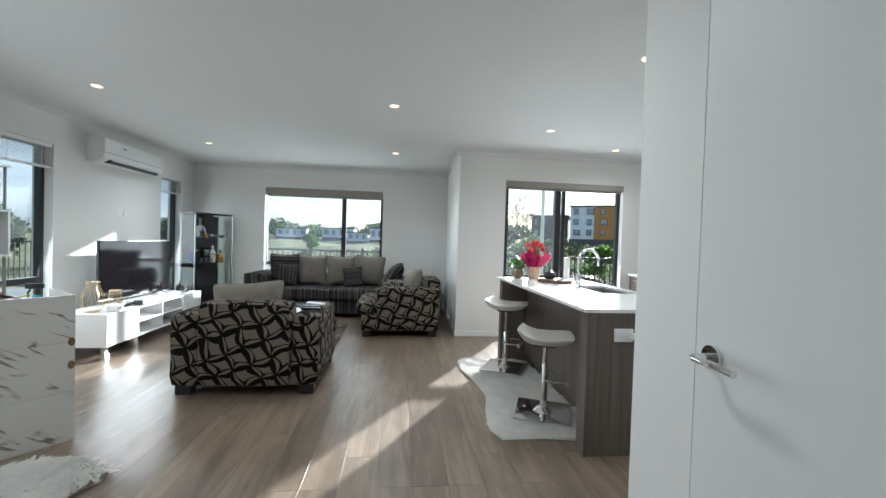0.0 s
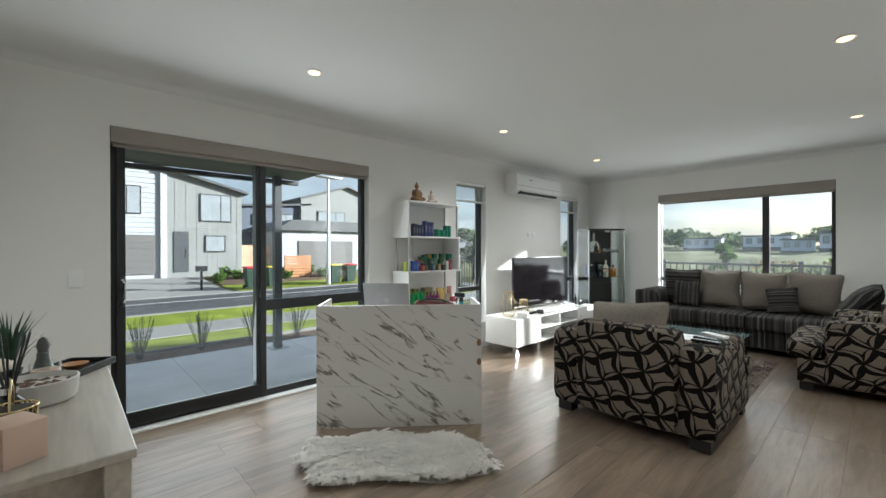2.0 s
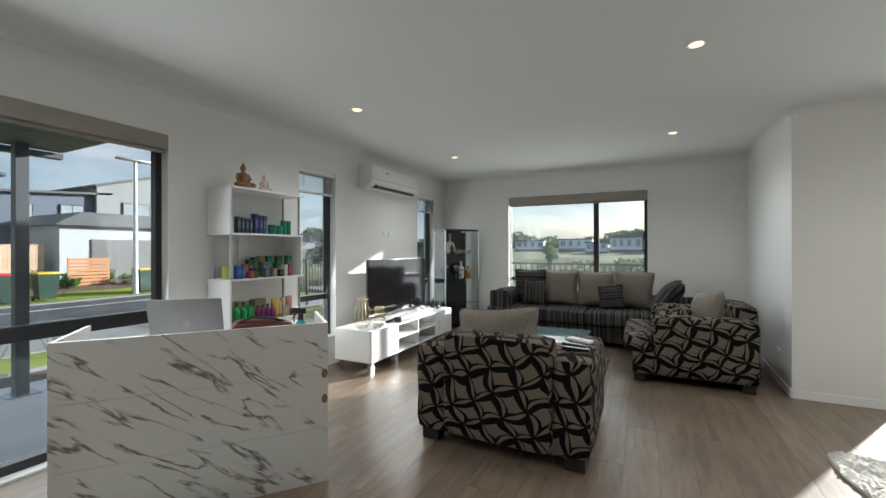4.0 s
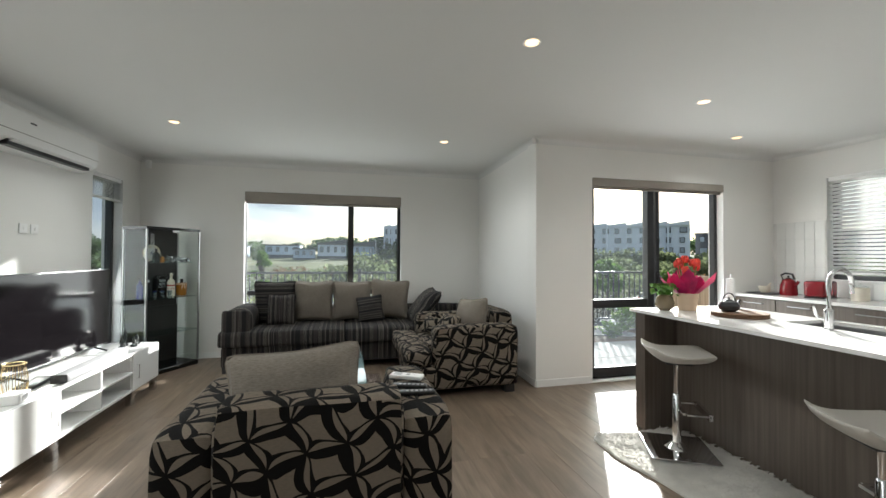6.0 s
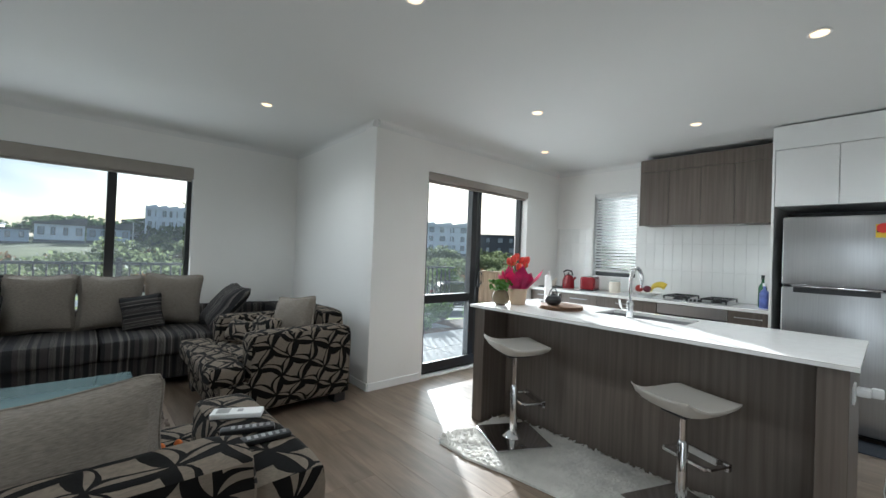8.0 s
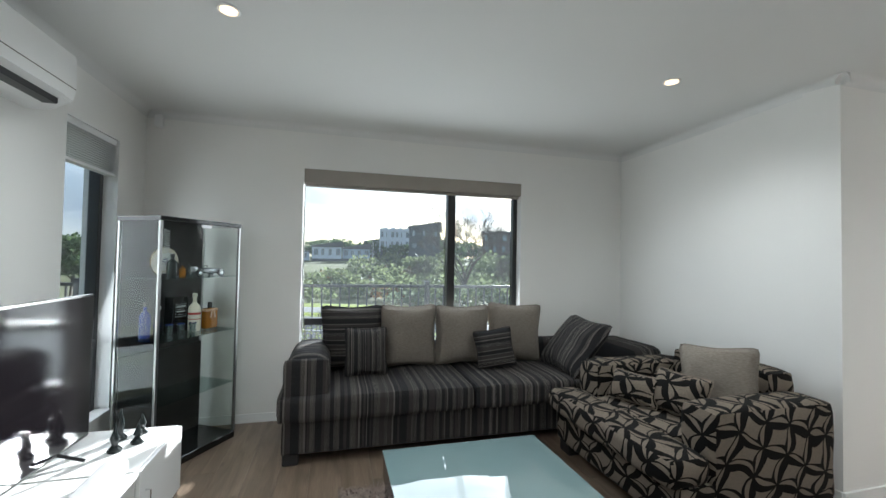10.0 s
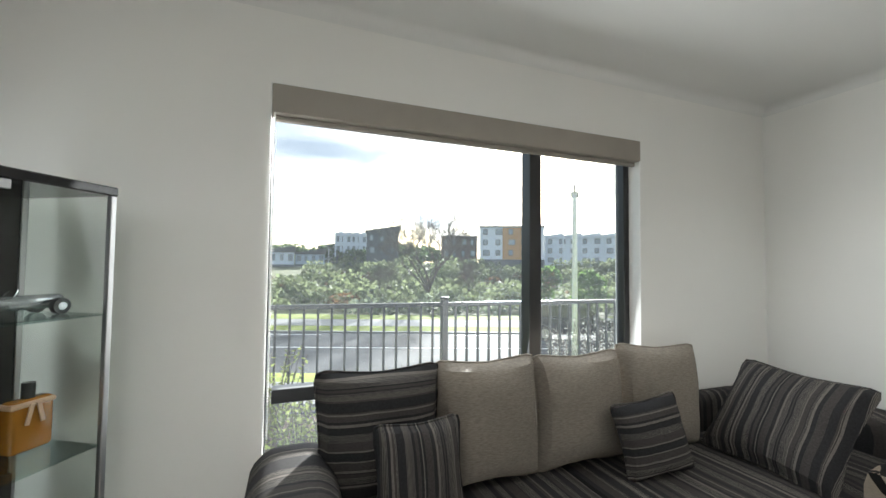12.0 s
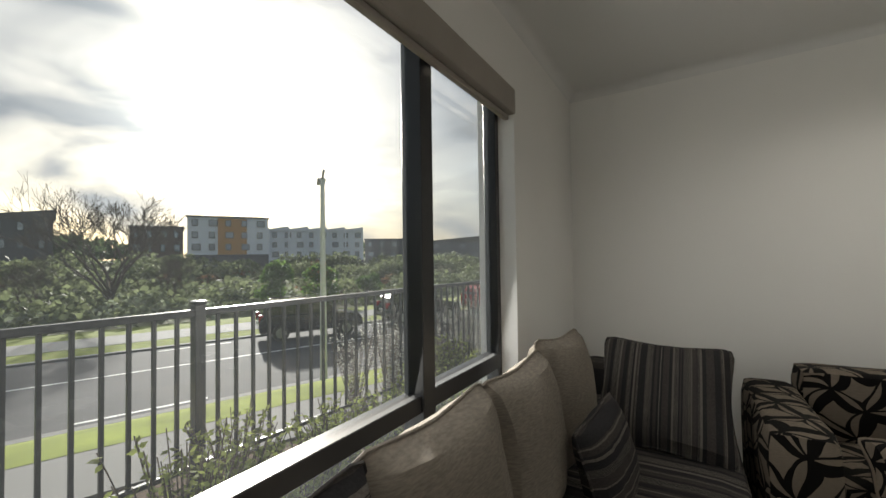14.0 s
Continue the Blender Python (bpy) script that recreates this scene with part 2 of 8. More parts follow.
M_CAB = wood("taupe_wood_laminate", (0.095, 0.075, 0.060), (0.155, 0.127, 0.105), 0.42, (16, 16, 0.5), 2.5, spread=0.05, bump=0.05)
M_STONE = plain("white_stone_worktop", (0.80, 0.79, 0.77), 0.12, vary=0.03, scale=20, bump=0.0)
M_WHITE = plain("white_gloss_lacquer", (0.80, 0.80, 0.79), 0.14, vary=0.01, bump=0.0)
M_WHITEM = plain("white_cupboard_melamine", (0.78, 0.78, 0.77), 0.35, vary=0.01, bump=0.0)
M_CHROME = plain("polished_chrome", (0.78, 0.78, 0.79), 0.08, 1.0, vary=0.02, bump=0.0)
M_STEEL = plain("brushed_steel", (0.40, 0.40, 0.40), 0.30, 1.0, vary=0.05, scale=3, fine=90, bump=0.05, stretch=(40, 40, 1))
M_BLACK = plain("black_plastic", (0.016, 0.016, 0.017), 0.35, vary=0.1, bump=0.02)
M_BLACKG = plain("black_gloss", (0.010, 0.010, 0.011), 0.06, vary=0.1, bump=0.0)
M_WHITEP = plain("white_plastic", (0.80, 0.80, 0.79), 0.4, vary=0.01, bump=0.0)
M_CONC = plain("pale_concrete", (0.67, 0.67, 0.67), 0.8, vary=0.07, scale=2.5, fine=60, bump=0.2)
M_ASPH = plain("asphalt", (0.062, 0.063, 0.067), 0.85, vary=0.12, scale=0.6, fine=90, bump=0.4)
M_ASPH.node_tree.nodes["Principled BSDF"].inputs["Specular IOR Level"].default_value = 0.08


# ---- mesh helpers ----
def bm_new():
    return bmesh.new()


def box(bm, x0, x1, y0, y1, z0, z1, bevel=0.0, seg=2):
    r = bmesh.ops.create_cube(bm, size=1.0, matrix=Matrix.LocRotScale(((x0 + x1) / 2, (y0 + y1) / 2, (z0 + z1) / 2), None, (x1 - x0, y1 - y0, z1 - z0)))
    if bevel:
        edges = {e for v in r["verts"] for e in v.link_edges}
        bmesh.ops.bevel(bm, geom=list(edges), offset=bevel, segments=seg, affect="EDGES", profile=0.5)
    return bm


def cyl(bm, x, y, z0, z1, r0, r1=None, seg=20, axis="z"):
    r1 = r0 if r1 is None else r1
    turn = {"z": Matrix(), "x": Matrix.Rotation(math.pi / 2, 4, "Y"), "y": Matrix.Rotation(-math.pi / 2, 4, "X")}[axis]
    place = {"z": (x, y, (z0 + z1) / 2), "x": ((z0 + z1) / 2, x, y), "y": (x, (z0 + z1) / 2, y)}[axis]
    bmesh.ops.create_cone(bm, cap_ends=True, segments=seg, radius1=r0, radius2=r1, depth=abs(z1 - z0), matrix=Matrix.Translation(place) @ turn)
    return bm


def lathe(bm, x, y, profile, seg=24):
    """A turned shape: profile is (radius, z) from bottom to top."""
    rings = []
    for r, z in profile:
        rings.append([bm.verts.new((x + r * math.cos(2 * math.pi * i / seg), y + r * math.sin(2 * math.pi * i / seg), z)) for i in range(seg)])
    for a, b in zip(rings, rings[1:]):
        for i in range(seg):
            bm.faces.new((a[i], a[(i + 1) % seg], b[(i + 1) % seg], b[i]))
    bm.faces.new(list(reversed(rings[0])))
    bm.faces.new(rings[-1])
    return bm


def tube(bm, points, r, seg=8):
    """A round rod along points."""
    pts = [Vector(p) for p in points]
    rings = []
    for i, p in enumerate(pts):
        d = (pts[min(i + 1, len(pts) - 1)] - pts[max(i - 1, 0)]).normalized()
        q = d.to_track_quat("Z", "Y")
        rings.append([bm.verts.new(p + q @ Vector((r * math.cos(2 * math.pi * k / seg), r * math.sin(2 * math.pi * k / seg), 0))) for k in range(seg)])
    for a, b in zip(rings, rings[1:]):
        for i in range(seg):
            bm.faces.new((a[i], a[(i + 1) % seg], b[(i + 1) % seg], b[i]))
    bm.faces.new(list(reversed(rings[0])))
    bm.faces.new(rings[-1])
    return bm


def mesh_of(bm, name, material, smooth=True):
    me = bpy.data.meshes.new(name)
    bmesh.ops.recalc_face_normals(bm, faces=bm.faces)
    bm.to_mesh(me)
    bm.free()
    me.materials.append(material)
    if smooth:
        me.shade_smooth()
        me.set_sharp_from_angle(angle=radians(35))
    return me


def part(name, bm, material, parent=None, label=""):
    ob = new(name, mesh_of(bm, name, material))
    ob.parent = parent
    return tagged(ob, label)


def thing(name, label, category, at=(0, 0, 0), turn=0.0, group="", kind=""):
    ob = new(name)
    ob.empty_display_size = 0.1
    ob.matrix_basis = pose(*at, 0, 0, turn)
    return tagged(ob, label, category, group, kind)


def solid(name, bm, material, label, category, group="", kind=""):
    return tagged(part(name, bm, material), label, category, group, kind)


# ---- structure ----
WALL_T = 0.2


def wall(name, axis, at, out, u0, u1, z0, z1, holes, label):
    """A wall in the plane axis=at, WALL_T thick towards out (+1/-1), from u0 to u1, with rectangular holes (u0, u1, z0, z1) through it."""
    bm = bm_new()
    us = sorted({u0, u1, *(h[0] for h in holes), *(h[1] for h in holes)})
    a, b = sorted((at, at + out * WALL_T))
    for ua, ub in zip(us, us[1:]):
        spans = [(z0, z1)]
        for h in holes:
            if h[0] < (ua + ub) / 2 < h[1]:
                spans = [s for lo, hi in spans for s in ((lo, min(hi, h[2])), (max(lo, h[3]), hi)) if s[1] - s[0] > 1e-4]
        for lo, hi in spans:
            if axis == "x":
                box(bm, a, b, ua, ub, lo, hi)
            else:
                box(bm, ua, ub, a, b, lo, hi)
    bmesh.ops.remove_doubles(bm, verts=bm.verts, dist=1e-4)
    return solid(name, bm, M_WALL, label, "wall", kind="structure")


XW, YE, XN0, XN1, YN, XK, XD, YD, YB, XH = -3.47, 7.49, 0.83, 0.90, 5.52, 3.90, 0.75, 1.28, 0.14, -0.95
SLA = (0.79, 2.85, 0.0, 2.14)
NW1, NW2 = (4.11, 4.67, 0.30, 2.14), (6.53, 7.10, 0.30, 2.14)
WE = (-2.295, -0.255, 0.30, 2.13)
SLB = (1.465, 3.165, 0.0, 2.135)
WK = (4.42, 4.98, 1.06, 2.15)

wall("wall_west", "x", XW, -1, YB - WALL_T, YE + WALL_T, -0.3, CEIL, [SLA, NW1, NW2], "white painted plaster wall with sliding door and narrow windows")
wall("wall_north", "y", YE, 1, XW, XN1 + WALL_T, -0.3, CEIL, [WE], "white painted plaster wall with wide black-framed window")
bm = bm_new()
q = [(XN0, YN), (XN0 + WALL_T, YN + WALL_T), (XN1 + WALL_T, YE), (XN1, YE)]
lo = [bm.verts.new((x, y, -0.3)) for x, y in q]
hi = [bm.verts.new((x, y, CEIL)) for x, y in q]
bm.faces.new(lo), bm.faces.new(hi)
for i in range(4):
    bm.faces.new((lo[i], lo[(i + 1) % 4], hi[(i + 1) % 4], hi[i]))
solid("wall_alcove", bm, M_WALL, "white painted plaster return wall beside the sofa", "wall", kind="structure")
wall("wall_kitchen_north", "y", YN, 1, XN0 + 0.0005, XK + WALL_T, -0.3, CEIL, [SLB], "white painted plaster wall with sliding glass door")
wall("wall_east", "x", XK, 1, YD - WALL_T, YN, -0.3, CEIL, [WK], "white painted kitchen wall with a small window")
wall("wall_pantry", "y", YD, -1, XD, XK, -0.3, CEIL, [], "white painted plaster wall closing the kitchen")
wall("wall_hall_east", "x", XD, 1, -2.6, YD - WALL_T, -0.3, CEIL, [(0.2, 1.03, 0.0, 2.03)], "white painted hall wall with a flush door")
wall("wall_south", "y", YB, -1, XW, XH, -0.3, CEIL, [], "white painted plaster wall behind the sideboard")
wall("wall_hall_west", "x", XH, -1, -2.6, YB - WALL_T, -0.3, CEIL, [], "white painted hall wall")
wall("wall_hall_end", "y", -2.6, -1, XH - WALL_T, XD + WALL_T, -0.3, CEIL, [], "white painted wall closing the hall")
bm = bm_new()
box(bm, XW - WALL_T, XK + WALL_T, -2.8, YN + WALL_T, CEIL, CEIL + 0.2)
box(bm, XW - WALL_T, XN1 + WALL_T, YN + WALL_T, YE + WALL_T, CEIL, CEIL + 0.2)
solid("ceiling", bm, M_CEIL, "flat white painted plaster ceiling with recessed downlights", "ceiling", kind="structure")
bm = bm_new()
box(bm, XW, XK, -2.6, YN, -0.12, -0.006)
box(bm, XW, XN1, YN, YE, -0.12, -0.006)
box(bm, XW - 0.16, XW, SLA[0], SLA[1], -0.12, -0.006)
box(bm, SLB[0], SLB[1], YN, YN + 0.16, -0.12, -0.006)
floor = solid("floor", bm, M_JOINT, "grey-brown oak plank floor", "floor", kind="structure")


def skirting(x0, y0, x1, y1, t=0.012, h=0.07):
    """A skirting board between two points; t is added to the room's side (to the left of the run)."""
    a, b = Vector((x0, y0)), Vector((x1, y1))
    d = (b - a).normalized()
    nrm = Vector((-d.y, d.x)) * t
    bm = bm_new()
    q = [a, b, b + nrm, a + nrm]
    lo, hi = [bm.verts.new((p.x, p.y, 0)) for p in q], [bm.verts.new((p.x, p.y, h)) for p in q]
    bm.faces.new(lo), bm.faces.new(hi)
    for i in range(4):
        bm.faces.new((lo[i], lo[(i + 1) % 4], hi[(i + 1) % 4], hi[i]))
    solid("baseboard", bm, M_TRIM, "low white painted skirting board", "baseboard", kind="structure")


for run in ((XW, YE, XW, SLA[1] + 0.02), (XN1, YE, XW, YE), (XN0, YN, XN1, YE), (SLB[0] - 0.03, YN, XN0, YN), (XD, YD, XD, 1.06), (XW, SLA[0] - 0.02, XW, YB), (XW, YB, XH, YB)):
    skirting(*run)


def cornice(x0, y0, x1, y1, s=0.055):
    """A plaster cove between wall and ceiling; the room lies to the left of the run."""
    p, q2 = Vector((x0, y0)), Vector((x1, y1))
    d = (q2 - p).normalized()
    nrm = Vector((-d.y, d.x))
    prof = [(0.0, -s)] + [(s - s * math.cos(t), -s + s * math.sin(t)) for t in (0.35, 0.7, 1.05, 1.35)] + [(s, 0.0), (0.0, 0.0)]
    bm = bm_new()
    ends = [[bm.verts.new((*(e + nrm * (a + 0.0005)), CEIL + z - 0.0005)) for a, z in prof] for e in (p, q2)]
    bm.faces.new(ends[0]), bm.faces.new(ends[1])
    for i in range(len(prof)):
        j = (i + 1) % len(prof)
        bm.faces.new((ends[0][i], ends[0][j], ends[1][j], ends[1][i]))
    solid("trim", bm, M_CEIL, "white plaster cove cornice", "cornice", kind="structure")


for run in ((XW, YE, XW, YB), (XN1, YE, XW, YE), (XN0, YN - 0.05, XN1, YE), (XK, YN, XN0 - 0.05, YN), (XK, 4.27, XK, YN), (XW, YB, XH, YB)):
    cornice(*run)


# windows: local u runs along the wall, v outwards, z up
def window(name, axis, at, out, hole, mullions, transoms, label, sill=True, sash=(), category="window", bare=0, start=0.045):
    u0, u1, z0, z1 = hole
    win = thing(name, label, category, kind="structure")
    near, far = at + out * 0.085, at + out * 0.15

    def bar(pname, ua, ub, za, zb, v0=near, v1=far, mat=M_FRAME, bevel=0.003):
        bm = bm_new()
        a, b = sorted((v0, v1))
        if axis == "x":
            box(bm, a, b, ua, ub, za, zb, bevel, 1)
        else:
            box(bm, ua, ub, a, b, za, zb, bevel, 1)
        return part(pname, bm, mat, win)
    f = 0.045
    bar("window_frame", u0, u0 + start, z0, z1)
    bar("window_frame", u1 - f, u1, z0, z1)
    bar("window_frame", u0 + start, u1 - f, z1 - f, z1)
    bar("window_frame", u0 + start, u1 - f, z0, z0 + f + 0.02)
    for u, w in mullions:
        bar("mullion", u - w / 2, u + w / 2, z0 + f, z1 - f, near - out * 0.02)
    for ua, ub, z, h in transoms:
        bar("transom", ua, ub, z - h / 2, z + h / 2, near - out * 0.008)
    for ua, ub, za, zb, v in sash:
        for a, b, c, d in ((ua, ua + 0.05, za, zb), (ub - 0.05, ub, za, zb), (ua + 0.05, ub - 0.05, zb - 0.05, zb), (ua + 0.05, ub - 0.05, za, za + 0.095)):
            bar("sash", a, b, c, d, at + out * v, at + out * (v + 0.035))
    cuts = sorted([u0 + start] + [u for u, w in mullions] + [u1 - f])
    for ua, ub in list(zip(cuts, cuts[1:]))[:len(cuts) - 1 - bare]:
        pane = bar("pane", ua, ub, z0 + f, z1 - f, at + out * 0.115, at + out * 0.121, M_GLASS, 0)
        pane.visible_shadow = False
    # white reveal lining and sill
    for za, zb, ua, ub in ((z0, z1, u0, u0 + 0.004), (z0, z1, u1 - 0.004, u1), (z1 - 0.004, z1, u0, u1)):
        bar("reveal", ua, ub, za, zb, at + out * 0.001, near, M_TRIM, 0)
    if sill:
        bar("window_sill", u0 - 0.0, u1 + 0.0, z0 - 0.0, z0 + 0.018, at - out * 0.012, near, M_TRIM)
    return win


window("window_1", "y", YE, 1, WE, [(-0.948, 0.075)], [(WE[0] + 0.03, -0.98, 0.80, 0.06), (-0.915, WE[1] - 0.03, 0.80, 0.07)], "wide black aluminium framed window with clear panes", start=0.010)
window("window_2", "x", XW, -1, NW1, [], [(NW1[0] + 0.03, NW1[1] - 0.03, 0.76, 0.06)], "narrow tall black aluminium framed window")
window("window_3", "x", XW, -1, NW2, [], [(NW2[0] + 0.03, NW2[1] - 0.03, 0.76, 0.06)], "narrow tall black aluminium framed window")
window("door_1", "x", XW, -1, SLA, [(1.80, 0.08)], [(1.82, SLA[1] - 0.03, 0.80, 0.09)], "black aluminium sliding glass door onto the patio", sill=False, sash=((0.83, 1.84, 0.04, 2.10, 0.05),), category="door")
window("door_2", "y", YN, 1, SLB, [(2.24, 0.08)], [(SLB[0] + 0.03, 2.22, 0.80, 0.09)], "black aluminium sliding glass door standing open beside the kitchen", sill=False, sash=((1.475, 2.34, 0.04, 2.09, 0.05),), category="door", bare=1)
window("window_4", "x", XK, 1, WK, [], [], "small black framed kitchen window behind a blind")


# ---- fabrics ----
def math_node(n, l, op, a, b=None, c=None):
    m = n.new("ShaderNodeMath")
    m.operation = op
    for i, v in enumerate((a, b, c)):
        if v is None:
            continue
        if isinstance(v, (int, float)):
            m.inputs[i].default_value = v
        else:
            l.new(v, m.inputs[i])
    return m.outputs["Value"]


def petal_fabric(name, cell, pale, dark):
    """Woven cloth with interlaced petals: lenses between lattice corners, one half dark, outlined."""
    m, n, l, b = tree(name)
    uv = n.new("ShaderNodeUVMap")
    mp = n.new("ShaderNodeMapping")
    mp.inputs["Scale"].default_value = (1 / cell, 1 / cell, 1)
    mp.inputs["Rotation"].default_value = (0, 0, radians(24))
    l.new(uv.outputs["UV"], mp.inputs["Vector"])
    wob = n.new("ShaderNodeTexNoise")
    wob.inputs["Scale"].default_value, wob.inputs["Detail"].default_value = 0.55, 0.0
    l.new(mp.outputs["Vector"], wob.inputs["Vector"])
    sub = n.new("ShaderNodeVectorMath")
    sub.operation = "MULTIPLY_ADD"
    sub.inputs[1].default_value = (1.15, 1.15, 0)
    l.new(wob.outputs["Color"], sub.inputs[0])
    l.new(mp.outputs["Vector"], sub.inputs[2])
    sep = n.new("ShaderNodeSeparateXYZ")
    l.new(sub.outputs["Vector"], sep.inputs["Vector"])
    u, v = sep.outputs["X"], sep.outputs["Y"]
    fu, fv = math_node(n, l, "FRACT", u), math_node(n, l, "FRACT", v)
    par = math_node(n, l, "ADD", math_node(n, l, "FLOOR", u), math_node(n, l, "FLOOR", v))
    odd = math_node(n, l, "GREATER_THAN", math_node(n, l, "MODULO", math_node(n, l, "ABSOLUTE", par), 2.0), 0.5)
    flip = math_node(n, l, "ABSOLUTE", math_node(n, l, "SUBTRACT", odd, fu))

    def dist(cx, cy):
        dx, dy = math_node(n, l, "SUBTRACT", flip, cx), math_node(n, l, "SUBTRACT", fv, cy)
        return math_node(n, l, "SQRT", math_node(n, l, "ADD", math_node(n, l, "MULTIPLY", dx, dx), math_node(n, l, "MULTIPLY", dy, dy)))
    d0, d1, d2 = dist(0, 0), dist(1, 1), dist(0.24, -0.08)
    far = math_node(n, l, "MAXIMUM", d0, d1)
    inside = math_node(n, l, "LESS_THAN", far, 1.0)
    half = math_node(n, l, "LESS_THAN", math_node(n, l, "SUBTRACT", d0, d1), 0.05)
    leaf = math_node(n, l, "MULTIPLY", inside, half)
    crescent = math_node(n, l, "MULTIPLY", math_node(n, l, "GREATER_THAN", d0, 1.0), math_node(n, l, "LESS_THAN", d2, 0.98))
    line1 = math_node(n, l, "LESS_THAN", math_node(n, l, "ABSOLUTE", math_node(n, l, "SUBTRACT", d0, 1.0)), 0.040)
    line2 = math_node(n, l, "LESS_THAN", math_node(n, l, "ABSOLUTE", math_node(n, l, "SUBTRACT", d1, 1.0)), 0.040)
    d3 = dist(0.76, 1.08)
    crescent_b = math_node(n, l, "MULTIPLY", math_node(n, l, "GREATER_THAN", d1, 1.0), math_node(n, l, "LESS_THAN", d3, 0.97))
    mask = leaf
    for k in (crescent, crescent_b, line1, line2):
        mask = math_node(n, l, "MAXIMUM", mask, k)
    slub = noise_tex(n, l, 60.0, 3.0, (1, 1, 14))
    pale_c = ramp_between(n, l, slub, [c * 0.82 for c in pale], [c * 1.15 for c in pale])
    mix = n.new("ShaderNodeMix")
    mix.data_type = "RGBA"
    l.new(mask, mix.inputs["Factor"])
    l.new(pale_c, mix.inputs["A"])
    mix.inputs["B"].default_value = (*dark, 1)
    l.new(mix.outputs["Result"], b.inputs["Base Color"])
    b.inputs["Roughness"].default_value = 0.85
    b.inputs["Specular IOR Level"].default_value = 0.15
    add_bump(n, l, b, math_node(n, l, "ADD", noise_tex(n, l, 420.0, 2.0), math_node(n, l, "MULTIPLY", mask, 0.6)), 0.25, 0.003)
    return m


def striped_fabric(name, axis, scale, tones, seed=0.0):
    """Cloth woven in bands of uneven width, with groups of pale pinstripes; tones: dark, middle, pale."""
    m, n, l, b = tree(name)
    c, sep = n.new("ShaderNodeTexCoord"), n.new("ShaderNodeSeparateXYZ")
    l.new(c.outputs["Object"], sep.inputs["Vector"])
    at = math_node(n, l, "ADD", sep.outputs[axis], seed)

    def bands(freq, shift, detail=0.0):
        nz = n.new("ShaderNodeTexNoise")
        nz.noise_dimensions = "1D"
        nz.inputs["Scale"].default_value, nz.inputs["Detail"].default_value = freq, detail
        l.new(math_node(n, l, "ADD", at, shift), nz.inputs["W"])
        return nz.outputs["Fac"]

    def lay(under, fac, over):
        mix = n.new("ShaderNodeMix")
        mix.data_type = "RGBA"
        l.new(fac, mix.inputs["Factor"])
        if isinstance(under, tuple):
            mix.inputs["A"].default_value = (*under, 1)
        else:
            l.new(under, mix.inputs["A"])
        mix.inputs["B"].default_value = (*over, 1)
        return mix.outputs["Result"]
    col = lay(tones[0], math_node(n, l, "GREATER_THAN", bands(scale, 1.7), 0.52), tones[1])
    pins = math_node(n, l, "LESS_THAN", math_node(n, l, "FRACT", math_node(n, l, "MULTIPLY", at, scale * 8.5)), 0.42)
    col = lay(col, math_node(n, l, "MULTIPLY", pins, math_node(n, l, "GREATER_THAN", bands(scale * 0.9, 9.1), 0.56)), tones[2])
    col = lay(col, math_node(n, l, "GREATER_THAN", bands(scale * 1.9, 23.0), 0.73), tones[2])
    mix = n.new("ShaderNodeMix")
    mix.data_type, mix.blend_type = "RGBA", "MULTIPLY"
    mix.inputs["Factor"].default_value = 0.75
    l.new(col, mix.inputs["A"])
    l.new(ramp_between(n, l, noise_tex(n, l, 170.0, 3.0, (1, 1, 1)), (0.5, 0.5, 0.5), (1, 1, 1)), mix.inputs["B"])
    l.new(mix.outputs["Result"], b.inputs["Base Color"])
    b.inputs["Roughness"].default_value = 0.85
    b.inputs["Specular IOR Level"].default_value = 0.15
    add_bump(n, l, b, noise_tex(n, l, 350.0, 2.0), 0.3, 0.003)
    return m


M_PETAL = petal_fabric("petal_patterned_cloth", 0.105, (0.165, 0.136, 0.106), (0.0045, 0.004, 0.0037))
STRIPES = ((0.024, 0.023, 0.0245), (0.050, 0.045, 0.042), (0.135, 0.121, 0.108))
M_STRIPE = striped_fabric("striped_sofa_cloth", "X", 21.0, STRIPES)
M_STRIPE_ARM = striped_fabric("striped_arm_cloth", "Y", 21.0, STRIPES, 5.1)
M_STRIPE_PX = striped_fabric("striped_cushion_cloth_upright", "X", 31.0, STRIPES, 3.3)
M_STRIPE_PY = striped_fabric("striped_cushion_cloth_level", "Y", 31.0, STRIPES, 7.7)
M_LINEN = plain("tan_linen", (0.185, 0.16, 0.13), 0.9, vary=0.24, scale=55, fine=300, bump=0.55, stretch=(1, 5, 1))
M_FUR = plain("cream_fur", (0.80, 0.78, 0.74), 0.95, vary=0.08, scale=9, fine=150, bump=0.0)
lets_light(M_FUR, 0.45)
M_SHAG = plain("brown_shag", (0.25, 0.20, 0.17), 0.95, vary=0.35, scale=30, fine=150, bump=0.3)
M_LEATHER = plain("white_leatherette", (0.58, 0.55, 0.50), 0.38, vary=0.03, fine=180, bump=0.12)


def box_uv(me):
    """Lays cloth in metres on each face from the side that it looks to."""
    lay = me.uv_layers.new(name="UVMap")
    for p in me.polygons:
        nx, ny, nz = (abs(c) for c in p.normal)
        for li in p.loop_indices:
            co = me.vertices[me.loops[li].vertex_index].co
            if nz >= nx and nz >= ny:
                lay.data[li].uv = (co.x, co.y)
            elif ny >= nx:
                lay.data[li].uv = (co.x, co.z + 0.31)
            else:
                lay.data[li].uv = (co.y + 0.17, co.z + 0.31)


